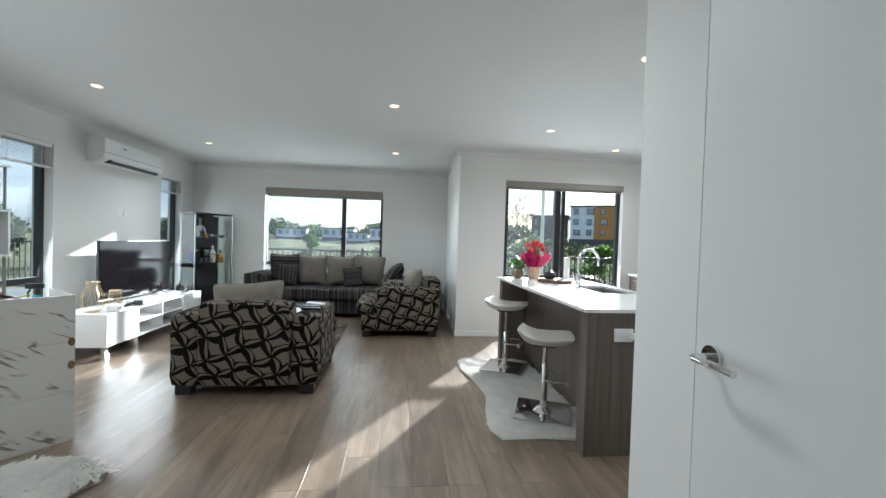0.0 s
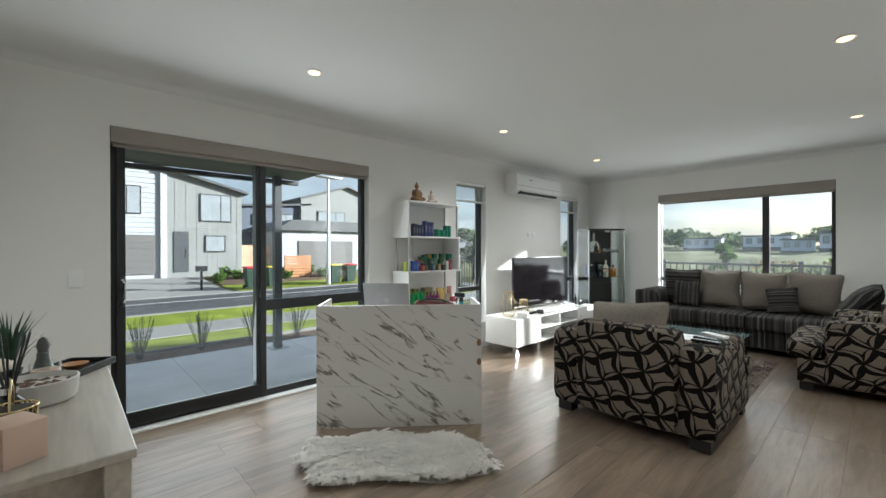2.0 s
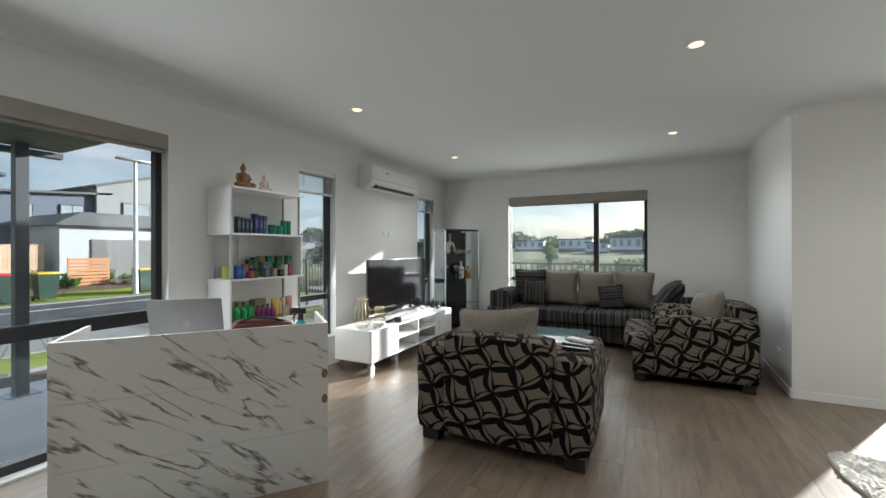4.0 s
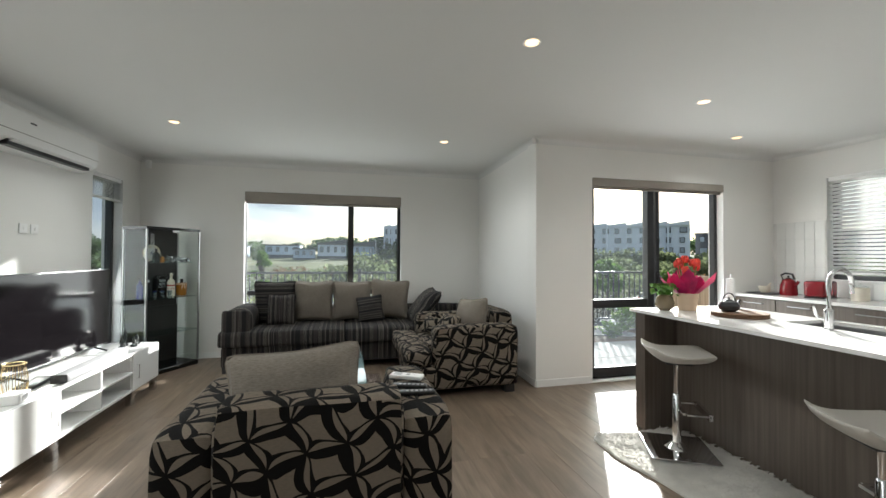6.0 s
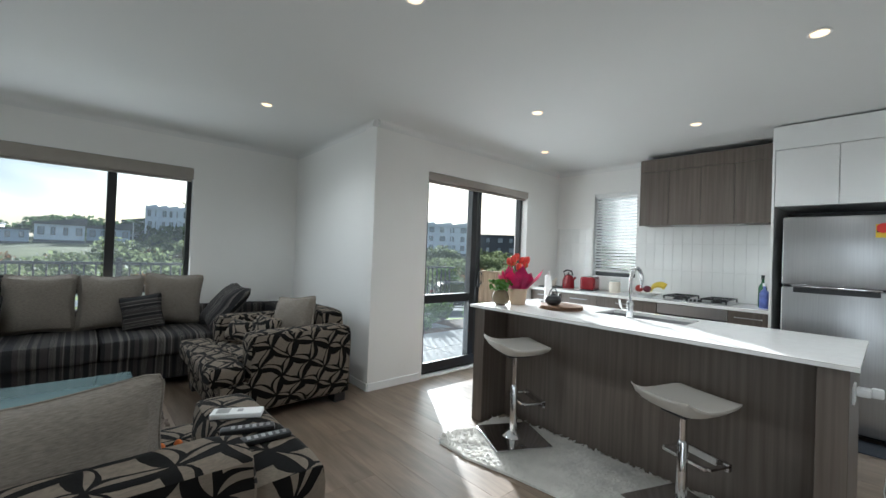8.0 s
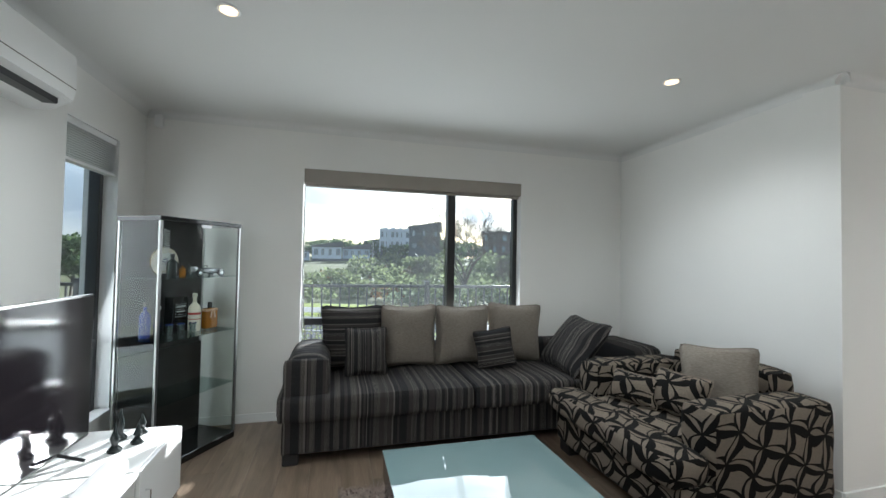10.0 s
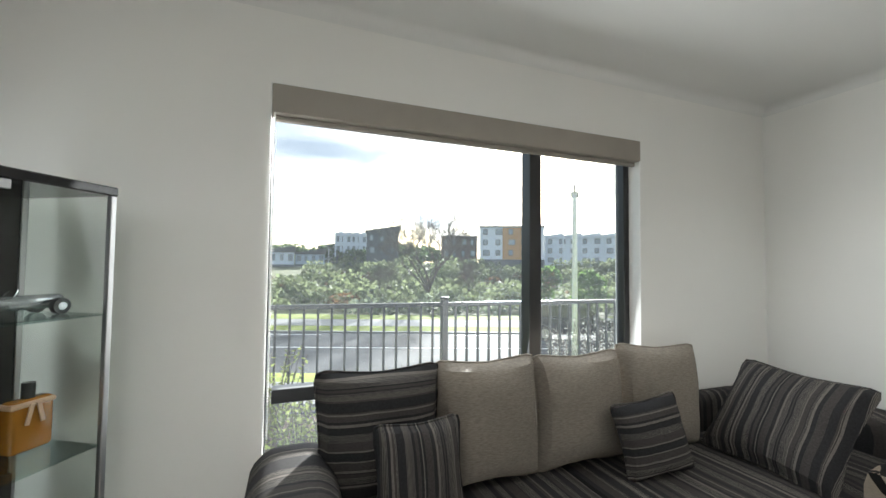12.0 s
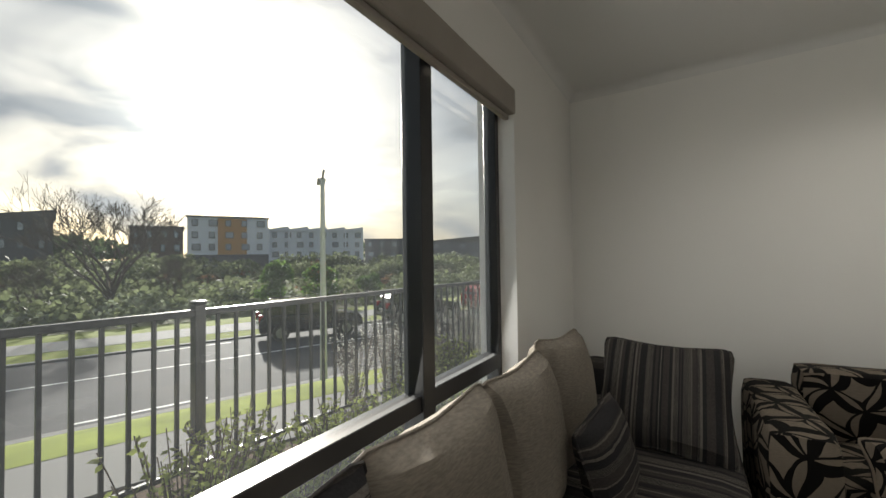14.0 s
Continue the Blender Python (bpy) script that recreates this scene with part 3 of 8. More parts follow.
def soft_box(name, parent, material, x0, x1, y0, y1, z0, z1, bevel=0.04, puff=0.0, label=""):
    """An upholstered block: rounded edges, faces swelling by puff."""
    bm = bm_new()
    box(bm, x0, x1, y0, y1, z0, z1)
    bmesh.ops.subdivide_edges(bm, edges=bm.edges[:], cuts=7, use_grid_fill=True)
    cx, cy, cz = (x0 + x1) / 2, (y0 + y1) / 2, (z0 + z1) / 2
    hx, hy, hz = (x1 - x0) / 2, (y1 - y0) / 2, (z1 - z0) / 2
    for v in bm.verts:
        a, b, c = (v.co.x - cx) / hx, (v.co.y - cy) / hy, (v.co.z - cz) / hz
        # pull corners in to a rounded box of radius bevel
        q = Vector((v.co.x - cx, v.co.y - cy, v.co.z - cz))
        core = Vector((max(-hx + bevel, min(hx - bevel, q.x)), max(-hy + bevel, min(hy - bevel, q.y)), max(-hz + bevel, min(hz - bevel, q.z))))
        d = q - core
        if d.length > 1e-6:
            q = core + d.normalized() * min(d.length, bevel)
        sw = puff * (1 - a * a * 0.9) * (1 - b * b * 0.9) * (1 - c * c * 0.9) * 3
        n3 = Vector((a if abs(a) > 0.99 else 0, b if abs(b) > 0.99 else 0, c if abs(c) > 0.99 else 0))
        lump = noise.noise(Vector((v.co.x, v.co.y, v.co.z)) * 5.0) * min(0.006, bevel * 0.15)
        v.co = Vector((cx, cy, cz)) + q + n3 * (sw + lump)
    ob = part(name, bm, material, parent, label)
    box_uv(ob.data)
    return ob


def cushion(label, w, h, t, material, place, tilt, turn, name="cushion", roll=0.0, group="", seed=0):
    """A filled cushion with pinched corners and a piped seam: w wide, h high, t thick; tilt leans it back, turn swings it round."""
    bm = bm_new()
    N = 14
    rows = {}
    for side in (1, -1):
        for i in range(N + 1):
            for j in range(N + 1):
                u, v = 2 * i / N - 1, 2 * j / N - 1
                edge = abs(u) == 1 or abs(v) == 1
                if side == -1 and edge:
                    rows[side, i, j] = rows[1, i, j]
                    continue
                k = (max(0, 1 - abs(u) ** 2.2) * max(0, 1 - abs(v) ** 2.2)) ** 0.42 * 1.15
                pin = 1 - 0.11 * (1 - abs(v) ** 1.5) * u * u - 0.06 * (u * u * v * v) ** 5
                pinv = 1 - 0.11 * (1 - abs(u) ** 1.5) * v * v - 0.06 * (u * u * v * v) ** 5
                d = noise.noise(Vector((u * 1.7 + seed, v * 1.7, side * 2.0 + seed * 3))) * 0.18 + noise.noise(Vector((u * 5 + seed, v * 3, side))) * 0.09 + 0.05 * math.sin(7.0 * math.atan2(u, v) + seed) * (u * u + v * v) * 0.5
                rows[side, i, j] = bm.verts.new((u * w / 2 * pin, v * h / 2 * pinv, side * t / 2 * k * (1 + d)))
    for side in (1, -1):
        for i in range(N):
            for j in range(N):
                bm.faces.new([rows[side, a, b] for a, b in ((i, j), (i + 1, j), (i + 1, j + 1), (i, j + 1))])
    ob = solid(name, bm, material, label, "cushion", group)
    box_uv(ob.data)
    ring = [(2 * i / 12 - 1, -1) for i in range(12)] + [(1, 2 * i / 12 - 1) for i in range(12)] + [(1 - 2 * i / 12, 1) for i in range(12)] + [(-1, 1 - 2 * i / 12) for i in range(13)]
    pts = [(u * w / 2 * (1 - 0.11 * (1 - abs(v) ** 1.5) * u * u - 0.06 * (u * u * v * v) ** 5), v * h / 2 * (1 - 0.11 * (1 - abs(u) ** 1.5) * v * v - 0.06 * (u * u * v * v) ** 5), 0) for u, v in ring]
    part("piping", tube(bm_new(), pts, 0.005, 6), material, ob)
    # stand it on its lower edge
    ob.matrix_basis = pose(*place, 0, 0, turn) @ pose(0, 0, h / 2 * math.cos(radians(tilt)) , 90 - tilt, 0, 0) @ pose(0, 0, 0, 0, 0, roll)
    return ob


# ---- fixed fittings ----
def roller_blind(axis, at, out, u0, u1, z0, z1, chain_u, label):
    """A blind cassette at the head of an opening, with a lip of cloth and a bead chain."""
    b = thing("roller_blind", label, "blind")

    def bx(nm, ua, ub, va, vb, za, zb, mat, bev=0.0):
        bm = bm_new()
        a, c = sorted((at + out * va, at + out * vb))
        box(bm, ua, ub, a, c, za, zb, bev, 2) if axis == "y" else box(bm, a, c, ua, ub, za, zb, bev, 2)
        return part(nm, bm, mat, b)
    bx("cassette", u0 + 0.006, u1 - 0.006, -0.012, 0.075, z0 + 0.025, z1 - 0.006, M_BLIND, 0.008)
    bx("bottom_rail", u0 + 0.02, u1 - 0.02, 0.02, 0.045, z0, z0 + 0.022, M_BLIND, 0.004)
    if chain_u is not None:
        for s in (0, 0.015):
            bm = bm_new()
            for k in range(118):
                z = z1 - 0.05 - 0.012 * k
                p = (chain_u + s, at - out * 0.006, z) if axis == "y" else (at - out * 0.006, chain_u + s, z)
                bmesh.ops.create_icosphere(bm, subdivisions=1, radius=0.0046, matrix=Matrix.Translation(p))
            tube(bm, [((chain_u + s, at - out * 0.006, z) if axis == "y" else (at - out * 0.006, chain_u + s, z)) for z in (z1 - 0.04, 1.2, 0.66)], 0.0016, 5)
            part("bead_chain", bm, M_WHITEP, b)
    return b


roller_blind("y", YE, 1, WE[0], WE[1], 1.975, 2.13, WE[0] + 0.004, "taupe roller blind rolled up at the wide window")
roller_blind("x", XW, -1, SLA[0], SLA[1], 2.0, 2.14, None, "taupe roller blind rolled up over the sliding door")
roller_blind("y", YN, 1, SLB[0], SLB[1], 2.02, 2.135, None, "taupe roller blind rolled up over the kitchen sliding door")


def venetian(axis, at, out, hole, drop, n, tilt, label):
    u0, u1, z0, z1 = hole
    b = thing("venetian_blind", label, "blind")

    bm = bm_new()
    a, c = sorted((at + out * 0.01, at + out * 0.06))
    box(bm, a, c, u0 + 0.01, u1 - 0.01, z1 - 0.045, z1 - 0.006, 0.003, 1)
    part("head_rail", bm, M_TRIM, b)
    bm = bm_new()
    box(bm, -0.024, 0.024, u0 + 0.012, u1 - 0.012, -0.0014, 0.0014)
    me = mesh_of(bm, "slat", M_TRIM)
    for i in range(n):
        s = new("slat", me)
        s.parent = b
        s.matrix_basis = pose(at + out * 0.036, 0, z1 - 0.055 - drop * i / (n - 1), 0, tilt, 0)
    bm = bm_new()
    box(bm, a, c, u0 + 0.012, u1 - 0.012, z1 - 0.085 - drop, z1 - 0.066 - drop, 0.003, 1)
    part("bottom_rail", bm, M_TRIM, b)
    for u in (u0 + 0.1, u1 - 0.1):
        part("lift_cord", tube(bm_new(), [(at + out * 0.036, u, z1 - 0.05), (at + out * 0.036, u, z1 - 0.07 - drop)], 0.002, 5), M_WHITEP, b)


venetian("x", XW, -1, NW1, 0.17, 13, 8, "white venetian blind gathered up in the narrow window")
venetian("x", XW, -1, NW2, 0.17, 13, 8, "white venetian blind gathered up in the narrow window")
venetian("x", XK, 1, WK, 0.93, 25, 30, "white venetian blind let down over the kitchen window")

# flush door with lever handle, in the hall wall
d = thing("door_3", "closed white flush door with a chrome lever handle", "door", kind="structure")
part("door_leaf", box(bm_new(), XD + 0.001, XD + 0.041, 0.2002, 1.0298, 0.006, 2.0298, 0.0004, 1), M_DOORW, d)
h = part("door_handle", cyl(bm_new(), 0.975, 1.03, XD - 0.008, XD + 0.006, 0.026, 0.026, 28, "x"), M_CHROME, d, "chrome lever handle on a round rose")
part("lever", tube(bm_new(), [(XD - 0.005, 0.975, 1.03), (XD - 0.05, 0.975, 1.03), (XD - 0.058, 0.96, 1.03), (XD - 0.058, 0.90, 1.031), (XD - 0.056, 0.855, 1.028)], 0.0085, 10), M_CHROME, h)
part("door_stop", box(bm_new(), XD + 0.05, XD + 0.09, 0.2002, 1.0298, 0.006, 2.0298), M_TRIM, d)

# sliding door handles
for nm, m in (("pull_handle", pose(2.315, YN + 0.036, 1.02)), ("pull_handle", pose(XW - 0.03, 0.86, 1.0, 0, 0, 90))):
    bm = bm_new()
    box(bm, -0.015, 0.015, -0.012, 0.012, -0.11, 0.11, 0.008, 2)
    tube(bm, [(0, -0.01, -0.08), (0, -0.04, -0.06), (0, -0.04, 0.06), (0, -0.01, 0.08)], 0.009, 8)
    o = solid(nm, bm, M_BLACK, "black pull handle on the sliding glass door", "door handle")
    o.matrix_basis = m

# downlights
M_LED = glowing("downlight_lens", (1.0, 0.72, 0.40), 0.55)
base = thing("downlight", "round white recessed downlight, lit, in the ceiling", "downlight", (LAMPS[0][0], LAMPS[0][1], CEIL), group="ceiling downlights")
bm = bm_new()
lathe(bm, 0, 0, [(0.048, 0.0005), (0.052, -0.004), (0.047, -0.007), (0.038, -0.004), (0.036, -0.001)], 28)
part("trim_ring", bm, M_TRIM, base)
part("lens", cyl(bm_new(), 0, 0, -0.0085, -0.002, 0.036, 0.036, 28), M_LED, base, "glowing warm white lens")
for x, y in LAMPS[1:]:
    copy_thing(base, pose(x, y, CEIL))

# heat pump
ac = thing("heat_pump", "white wall-mounted heat pump with open louvre", "air conditioner", (XW, 5.08, 2.05))
bm = bm_new()
prof = [(0.0, 0.0), (0.10, 0.0), (0.19, 0.05), (0.205, 0.11), (0.20, 0.27), (0.18, 0.285), (0.0, 0.285)]
ends = [[bm.verts.new((x, y, z)) for x, z in prof] for y in (0.0, 1.14)]
bm.faces.new(ends[0]), bm.faces.new(ends[1])
for i in range(len(prof)):
    j = (i + 1) % len(prof)
    bm.faces.new((ends[0][i], ends[0][j], ends[1][j], ends[1][i]))
bmesh.ops.bevel(bm, geom=bm.edges[:], offset=0.006, segments=2, affect="EDGES")
part("casing", bm, M_WHITEP, ac)
part("air_outlet", box(bm_new(), 0.095, 0.185, 0.12, 1.04, 0.004, 0.045, 0.003, 1), M_BLACK, ac, "dark air outlet slot")
for k in range(3):
    o = part("louvre", box(bm_new(), -0.035, 0.035, 0.13, 1.03, -0.0025, 0.0025), M_WHITEP, ac)
    o.matrix_basis = pose(0.13 + k * 0.028, 0, 0.008 + k * 0.013, 0, -25, 0)
part("panel_joint", box(bm_new(), 0.1975, 0.2055, 0.01, 1.13, 0.108, 0.111), M_JOINT, ac)
part("badge", box(bm_new(), 0.2, 0.2045, 0.30, 0.36, 0.20, 0.212, 0.001, 1), M_BLACK, ac)

# switches, sockets, sensor
def wall_plate(label, m, kind_name="light_switch", w=0.075, h=0.118):
    p = thing(kind_name, label, "switch")
    p.matrix_basis = m
    part("plate", box(bm_new(), -w / 2, w / 2, 0, 0.009, -h / 2, h / 2, 0.003, 2), M_WHITEP, p)
    part("rocker", box(bm_new(), -0.008, 0.008, 0.009, 0.013, -0.014, 0.014, 0.002, 1), M_WHITEP, p)
    return p


wall_plate("white light switch plate on the wall beside the sliding door", pose(XW, 0.62, 1.10, 0, 0, -90))
wall_plate("white socket plate on the wall above the television", pose(XW, 5.64, 1.50, 0, 0, -90), "wall_socket", 0.08, 0.075)
wall_plate("white socket plate on the wall above the television", pose(XW, 5.76, 1.50, 0, 0, -90), "wall_socket", 0.08, 0.075)
wall_plate("white power socket low on the return wall beside the armchair", pose(0.845, 5.95, 0.30, 0, 0, 90), "wall_socket", 0.115, 0.075)
bm = bm_new()
box(bm, -0.03, 0.03, 0.0, 0.045, -0.05, 0.05, 0.014, 3)
o = solid("motion_sensor", bm, M_WHITEP, "small white alarm sensor high in the room corner", "sensor")
o.matrix_basis = pose(-3.375, YE - 0.001, 2.41, 0, 0, 180)


# ---- sofa and armchairs ----
sofa = thing("sofa", "long dark striped fabric sofa under the window", "sofa")
soft_box("base", sofa, M_STRIPE, -2.33, 0.72, 6.66, 7.40, 0.07, 0.29, 0.02)
soft_box("seat_cushion", sofa, M_STRIPE, -2.36, -1.02, 6.60, 7.30, 0.285, 0.47, 0.045, 0.008)
soft_box("seat_cushion", sofa, M_STRIPE, -1.02, 0.50, 6.60, 7.30, 0.285, 0.47, 0.045, 0.008)
soft_box("backrest", sofa, M_STRIPE, -2.10, 0.70, 7.33, 7.45, 0.28, 0.64, 0.05)
soft_box("armrest", sofa, M_STRIPE_ARM, -2.33, -2.03, 6.68, 7.40, 0.40, 0.70, 0.11)
soft_box("arm_front", sofa, M_STRIPE, -2.325, -2.035, 6.645, 6.70, 0.402, 0.69, 0.024, label="striped rounded front of the armrest")
soft_box("armrest", sofa, M_STRIPE, 0.50, 0.76, 6.75, 7.40, 0.28, 0.64, 0.06)
for x in (-2.27, 0.62):
    for y in (6.72, 7.32):
        part("foot", box(bm_new(), x - 0.05, x + 0.05, y - 0.045, y + 0.045, 0.0, 0.075, 0.006, 1), M_BLACK, sofa)

SC = "cushions on the sofa"
cushion("large dark striped cushion leaning on the sofa back", 0.50, 0.525, 0.17, M_STRIPE_PY, (-1.87, 7.22, 0.46), 5, 0, group=SC, seed=1)
cushion("tan linen cushion leaning on the sofa back", 0.50, 0.525, 0.20, M_LINEN, (-1.41, 7.23, 0.46), 5, 0, group=SC, seed=2)
cushion("tan linen cushion leaning on the sofa back", 0.51, 0.515, 0.20, M_LINEN, (-0.93, 7.23, 0.46), 5, 0, group=SC, seed=3)
cushion("tan linen cushion leaning on the sofa back", 0.52, 0.525, 0.19, M_LINEN, (-0.44, 7.23, 0.46), 5, -4, group=SC, roll=-3, seed=4)
cushion("dark striped cushion propped against the sofa armrest", 0.56, 0.54, 0.19, M_STRIPE_PX, (-0.045, 6.885, 0.463), 40, -88, group=SC, roll=-3, seed=5)
cushion("small striped cushion on the sofa seat", 0.33, 0.37, 0.12, M_STRIPE_PX, (-1.77, 7.03, 0.465), 12, 2, group=SC, seed=6)
cushion("small striped cushion on the sofa seat", 0.33, 0.33, 0.12, M_STRIPE_PY, (-0.71, 7.02, 0.47), 12, -12, group=SC, roll=9, seed=7)


def armchair(label, m):
    """Wide armchair: local -y is its back, +y its front; 1.14 wide, 1.16 deep."""
    c = thing("armchair", label, "armchair", group="patterned armchairs")
    soft_box("seat_base", c, M_PETAL, -0.555, 0.555, -0.54, 0.47, 0.075, 0.30, 0.025)
    soft_box("armrest", c, M_PETAL, -0.575, -0.34, -0.55, 0.28, 0.09, 0.65, 0.055, 0.004)
    soft_box("armrest", c, M_PETAL, 0.34, 0.575, -0.55, 0.28, 0.09, 0.65, 0.055, 0.004)
    soft_box("backrest", c, M_PETAL, -0.352, 0.352, -0.585, -0.36, 0.08, 0.745, 0.045, 0.004)
    soft_box("seat_cushion", c, M_PETAL, -0.335, 0.335, -0.37, 0.30, 0.295, 0.45, 0.05, 0.008)
    soft_box("seat_front", c, M_PETAL, -0.57, 0.57, 0.285, 0.55, 0.285, 0.45, 0.06, 0.006)
    for x in (-0.47, 0.47):
        for y in (-0.47, 0.40):
            part("foot", box(bm_new(), x - 0.06, x + 0.06, y - 0.05, y + 0.05, 0.0, 0.08, 0.006, 1), M_BLACK, c)
    c.matrix_basis = m
    return c


near_chair = armchair("wide armchair in black and taupe petal-patterned fabric", pose(-1.15, 4.005, 0))
corner_chair = copy_thing(near_chair, pose(0.05, 5.975, 0, 0, 0, 90))
tagged(corner_chair, "wide petal-patterned armchair turned side-on beside the sofa")
cushion("tan linen cushion standing on the patterned armchair", 0.62, 0.42, 0.27, M_LINEN, (-1.25, 3.80, 0.46), 14, -3, group="cushions on the armchairs", seed=8, roll=5)
cushion("tan linen cushion leaning in the corner armchair", 0.44, 0.42, 0.16, M_LINEN, (0.24, 5.80, 0.46), 14, -68, group="cushions on the armchairs", seed=9, roll=6)
cushion("small petal-patterned cushion in the corner armchair", 0.36, 0.26, 0.14, M_PETAL, (0.02, 5.86, 0.455), 20, -80, group="cushions on the armchairs", seed=10)
cushion("small petal-patterned cushion in the corner armchair", 0.34, 0.20, 0.13, M_PETAL, (-0.10, 6.10, 0.455), 25, -70, group="cushions on the armchairs", seed=11)

# coffee table
ct = thing("coffee_table", "low black coffee table with a pale blue glass top", "coffee table")
M_TABLEGLASS = plain("pale_blue_back_painted_glass", (0.22, 0.31, 0.32), 0.03, vary=0.02, bump=0.0)
M_TABLEGLASS.node_tree.nodes["Principled BSDF"].inputs["IOR"].default_value = 2.1
part("glass_top", box(bm_new(), -1.75, -0.86, 4.90, 6.04, 0.328, 0.34, 0.003, 2), M_TABLEGLASS, ct, "pale blue-green glass sheet")
part("apron", box(bm_new(), -1.745, -0.865, 4.905, 6.035, 0.20, 0.327, 0.004, 1), M_BLACKG, ct)
for x in (-1.69, -0.92):
    for y in (4.96, 5.98):
        part("leg", box(bm_new(), x - 0.045, x + 0.045, y - 0.045, y + 0.045, 0.012, 0.20, 0.004, 1), M_BLACKG, ct)


# ---- television wall ----
tvu = thing("tv_unit", "long white gloss television unit with open shelves", "tv unit")
X0, X1 = -3.27, -2.79
for ya, yb in ((4.42, 4.93), (5.84, 6.33)):
    cab = part("cabinet", box(bm_new(), X0, X1 - 0.018, ya, yb, 0.12, 0.45, 0.003, 1), M_WHITE, tvu)
    dr = part("cupboard_door", box(bm_new(), X1 - 0.017, X1, ya + 0.003, yb - 0.003, 0.123, 0.447, 0.002, 1), M_WHITE, tvu)
    hy = yb - 0.06 if ya < 5 else ya + 0.06
    part("handle", tube(bm_new(), [(X1 - 0.002, hy, 0.22), (X1 + 0.02, hy, 0.22), (X1 + 0.02, hy, 0.34), (X1 - 0.002, hy, 0.34)], 0.004, 6), M_CHROME, dr)
    for y in (ya + 0.03, yb - 0.03):
        for x in (X0 + 0.04, X1 - 0.035):
            part("leg", box(bm_new(), x - 0.025, x + 0.025, y - 0.025, y + 0.025, 0.0, 0.121, 0.002, 1), M_CHROME, tvu)
for nm, za, zb in (("top_panel", 0.428, 0.446), ("bottom_panel", 0.12, 0.14), ("shelf", 0.275, 0.293)):
    part(nm, box(bm_new(), X0, X1 - 0.004, 4.93, 5.84, za, zb, 0.001, 1), M_WHITE, tvu)
part("divider", box(bm_new(), X0, X1 - 0.006, 5.375, 5.393, 0.14, 0.428, 0.001, 1), M_WHITE, tvu)
part("back_panel", box(bm_new(), X0, X0 + 0.01, 4.93, 5.84, 0.14, 0.428), M_WHITE, tvu)

tv = thing("television", "large black flat-screen television, switched off", "television", (-3.155, 5.525, 0.45), -0.6)
M_SCREEN = plain("dark_glossy_screen", (0.006, 0.005, 0.006), 0.10, vary=0.1, bump=0.0)
part("casing", box(bm_new(), -0.03, 0.0, -0.67, 0.67, 0.035, 0.715, 0.004, 2), M_BLACK, tv)
part("screen", box(bm_new(), 0.0005, 0.0035, -0.662, 0.662, 0.05, 0.707), M_SCREEN, tv)
part("back_housing", box(bm_new(), -0.06, -0.03, -0.45, 0.45, 0.08, 0.45, 0.01, 2), M_BLACK, tv)
for y in (-0.45, 0.45):
    part("foot", tube(bm_new(), [(0.10, y, 0.008), (0.0, y, 0.04), (-0.10, y, 0.008)], 0.008, 8), M_BLACK, tv)

M_GOLD = plain("brushed_gold_wire", (0.62, 0.48, 0.26), 0.25, 1.0, bump=0.02)
M_CLEAR = glassy("clear_glass", (0.97, 0.99, 0.98), tint=-0.012)
M_TUMBLER = glassy("thick_glass", (0.80, 0.88, 0.90), tint=0.14)
M_BACKPANEL = plain("matt_black_panel", (0.016, 0.012, 0.011), 0.55, vary=0.15, bump=0.02)


def wire_lantern(x, y, z, h, r0, r1, label):
    lan = thing("wire_lantern", label, "lantern", (x, y, z), group="gold wire lanterns")
    for k in range(14):
        a = 2 * math.pi * k / 14
        radii = [(r0 + (r1 - r0) * max(0.0, math.sin(math.pi * min(1, i / 6.4))) ** 0.8, h * i / 8) for i in range(9)]
        part("wire", tube(bm_new(), [(r * math.cos(a), r * math.sin(a), z2) for r, z2 in radii], 0.0022, 5), M_GOLD, lan)
    for s in (0.004, h):
        part("ring", tube(bm_new(), [((r0 + 0.002) * math.cos(2 * math.pi * i / 24), (r0 + 0.002) * math.sin(2 * math.pi * i / 24), s) for i in range(25)], 0.004, 6), M_GOLD, lan)
    bm = bm_new()
    lathe(bm, 0, 0, [(r0 * 0.72, 0.006), (r0 * 0.78, 0.02), (r0 * 0.78, h * 0.6), (r0 * 0.72, h * 0.6)], 20)
    part("candle_glass", bm, M_CLEAR, lan)
    return lan


wire_lantern(-3.03, 4.58, 0.45, 0.30, 0.055, 0.10, "tall gold wire lantern on the television unit")
wire_lantern(-2.96, 4.80, 0.45, 0.19, 0.05, 0.062, "short gold wire lantern on the television unit")
b = thing("soundbar", "slim grey soundbar lying on the television unit", "soundbar", (-2.86, 5.42, 0.45), 2)
part("body", box(bm_new(), -0.045, 0.045, -0.42, 0.42, 0.003, 0.058, 0.012, 3), plain("grey_speaker_cloth", (0.35, 0.35, 0.36), 0.7, fine=500, bump=0.3), b)
part("end_cap", box(bm_new(), -0.046, 0.046, -0.432, -0.418, 0.003, 0.059, 0.006, 2), M_BLACK, b)
for x, y, sx, sy, m, lab in ((-2.99, 5.02, 0.05, 0.13, M_BLACK, "black tablet-like router on the television unit"), (-3.0, 5.22, 0.06, 0.08, M_WHITEP, "white set-top box on the television unit")):
    o = thing("media_box", lab, "media box", (x, y, 0.45), 8)
    part("body", box(bm_new(), -sx, sx, -sy, sy, 0.0, 0.022, 0.005, 2), m, o)
    part("port", box(bm_new(), sx - 0.001, sx + 0.002, -0.02, 0.02, 0.006, 0.014), M_BLACK, o)
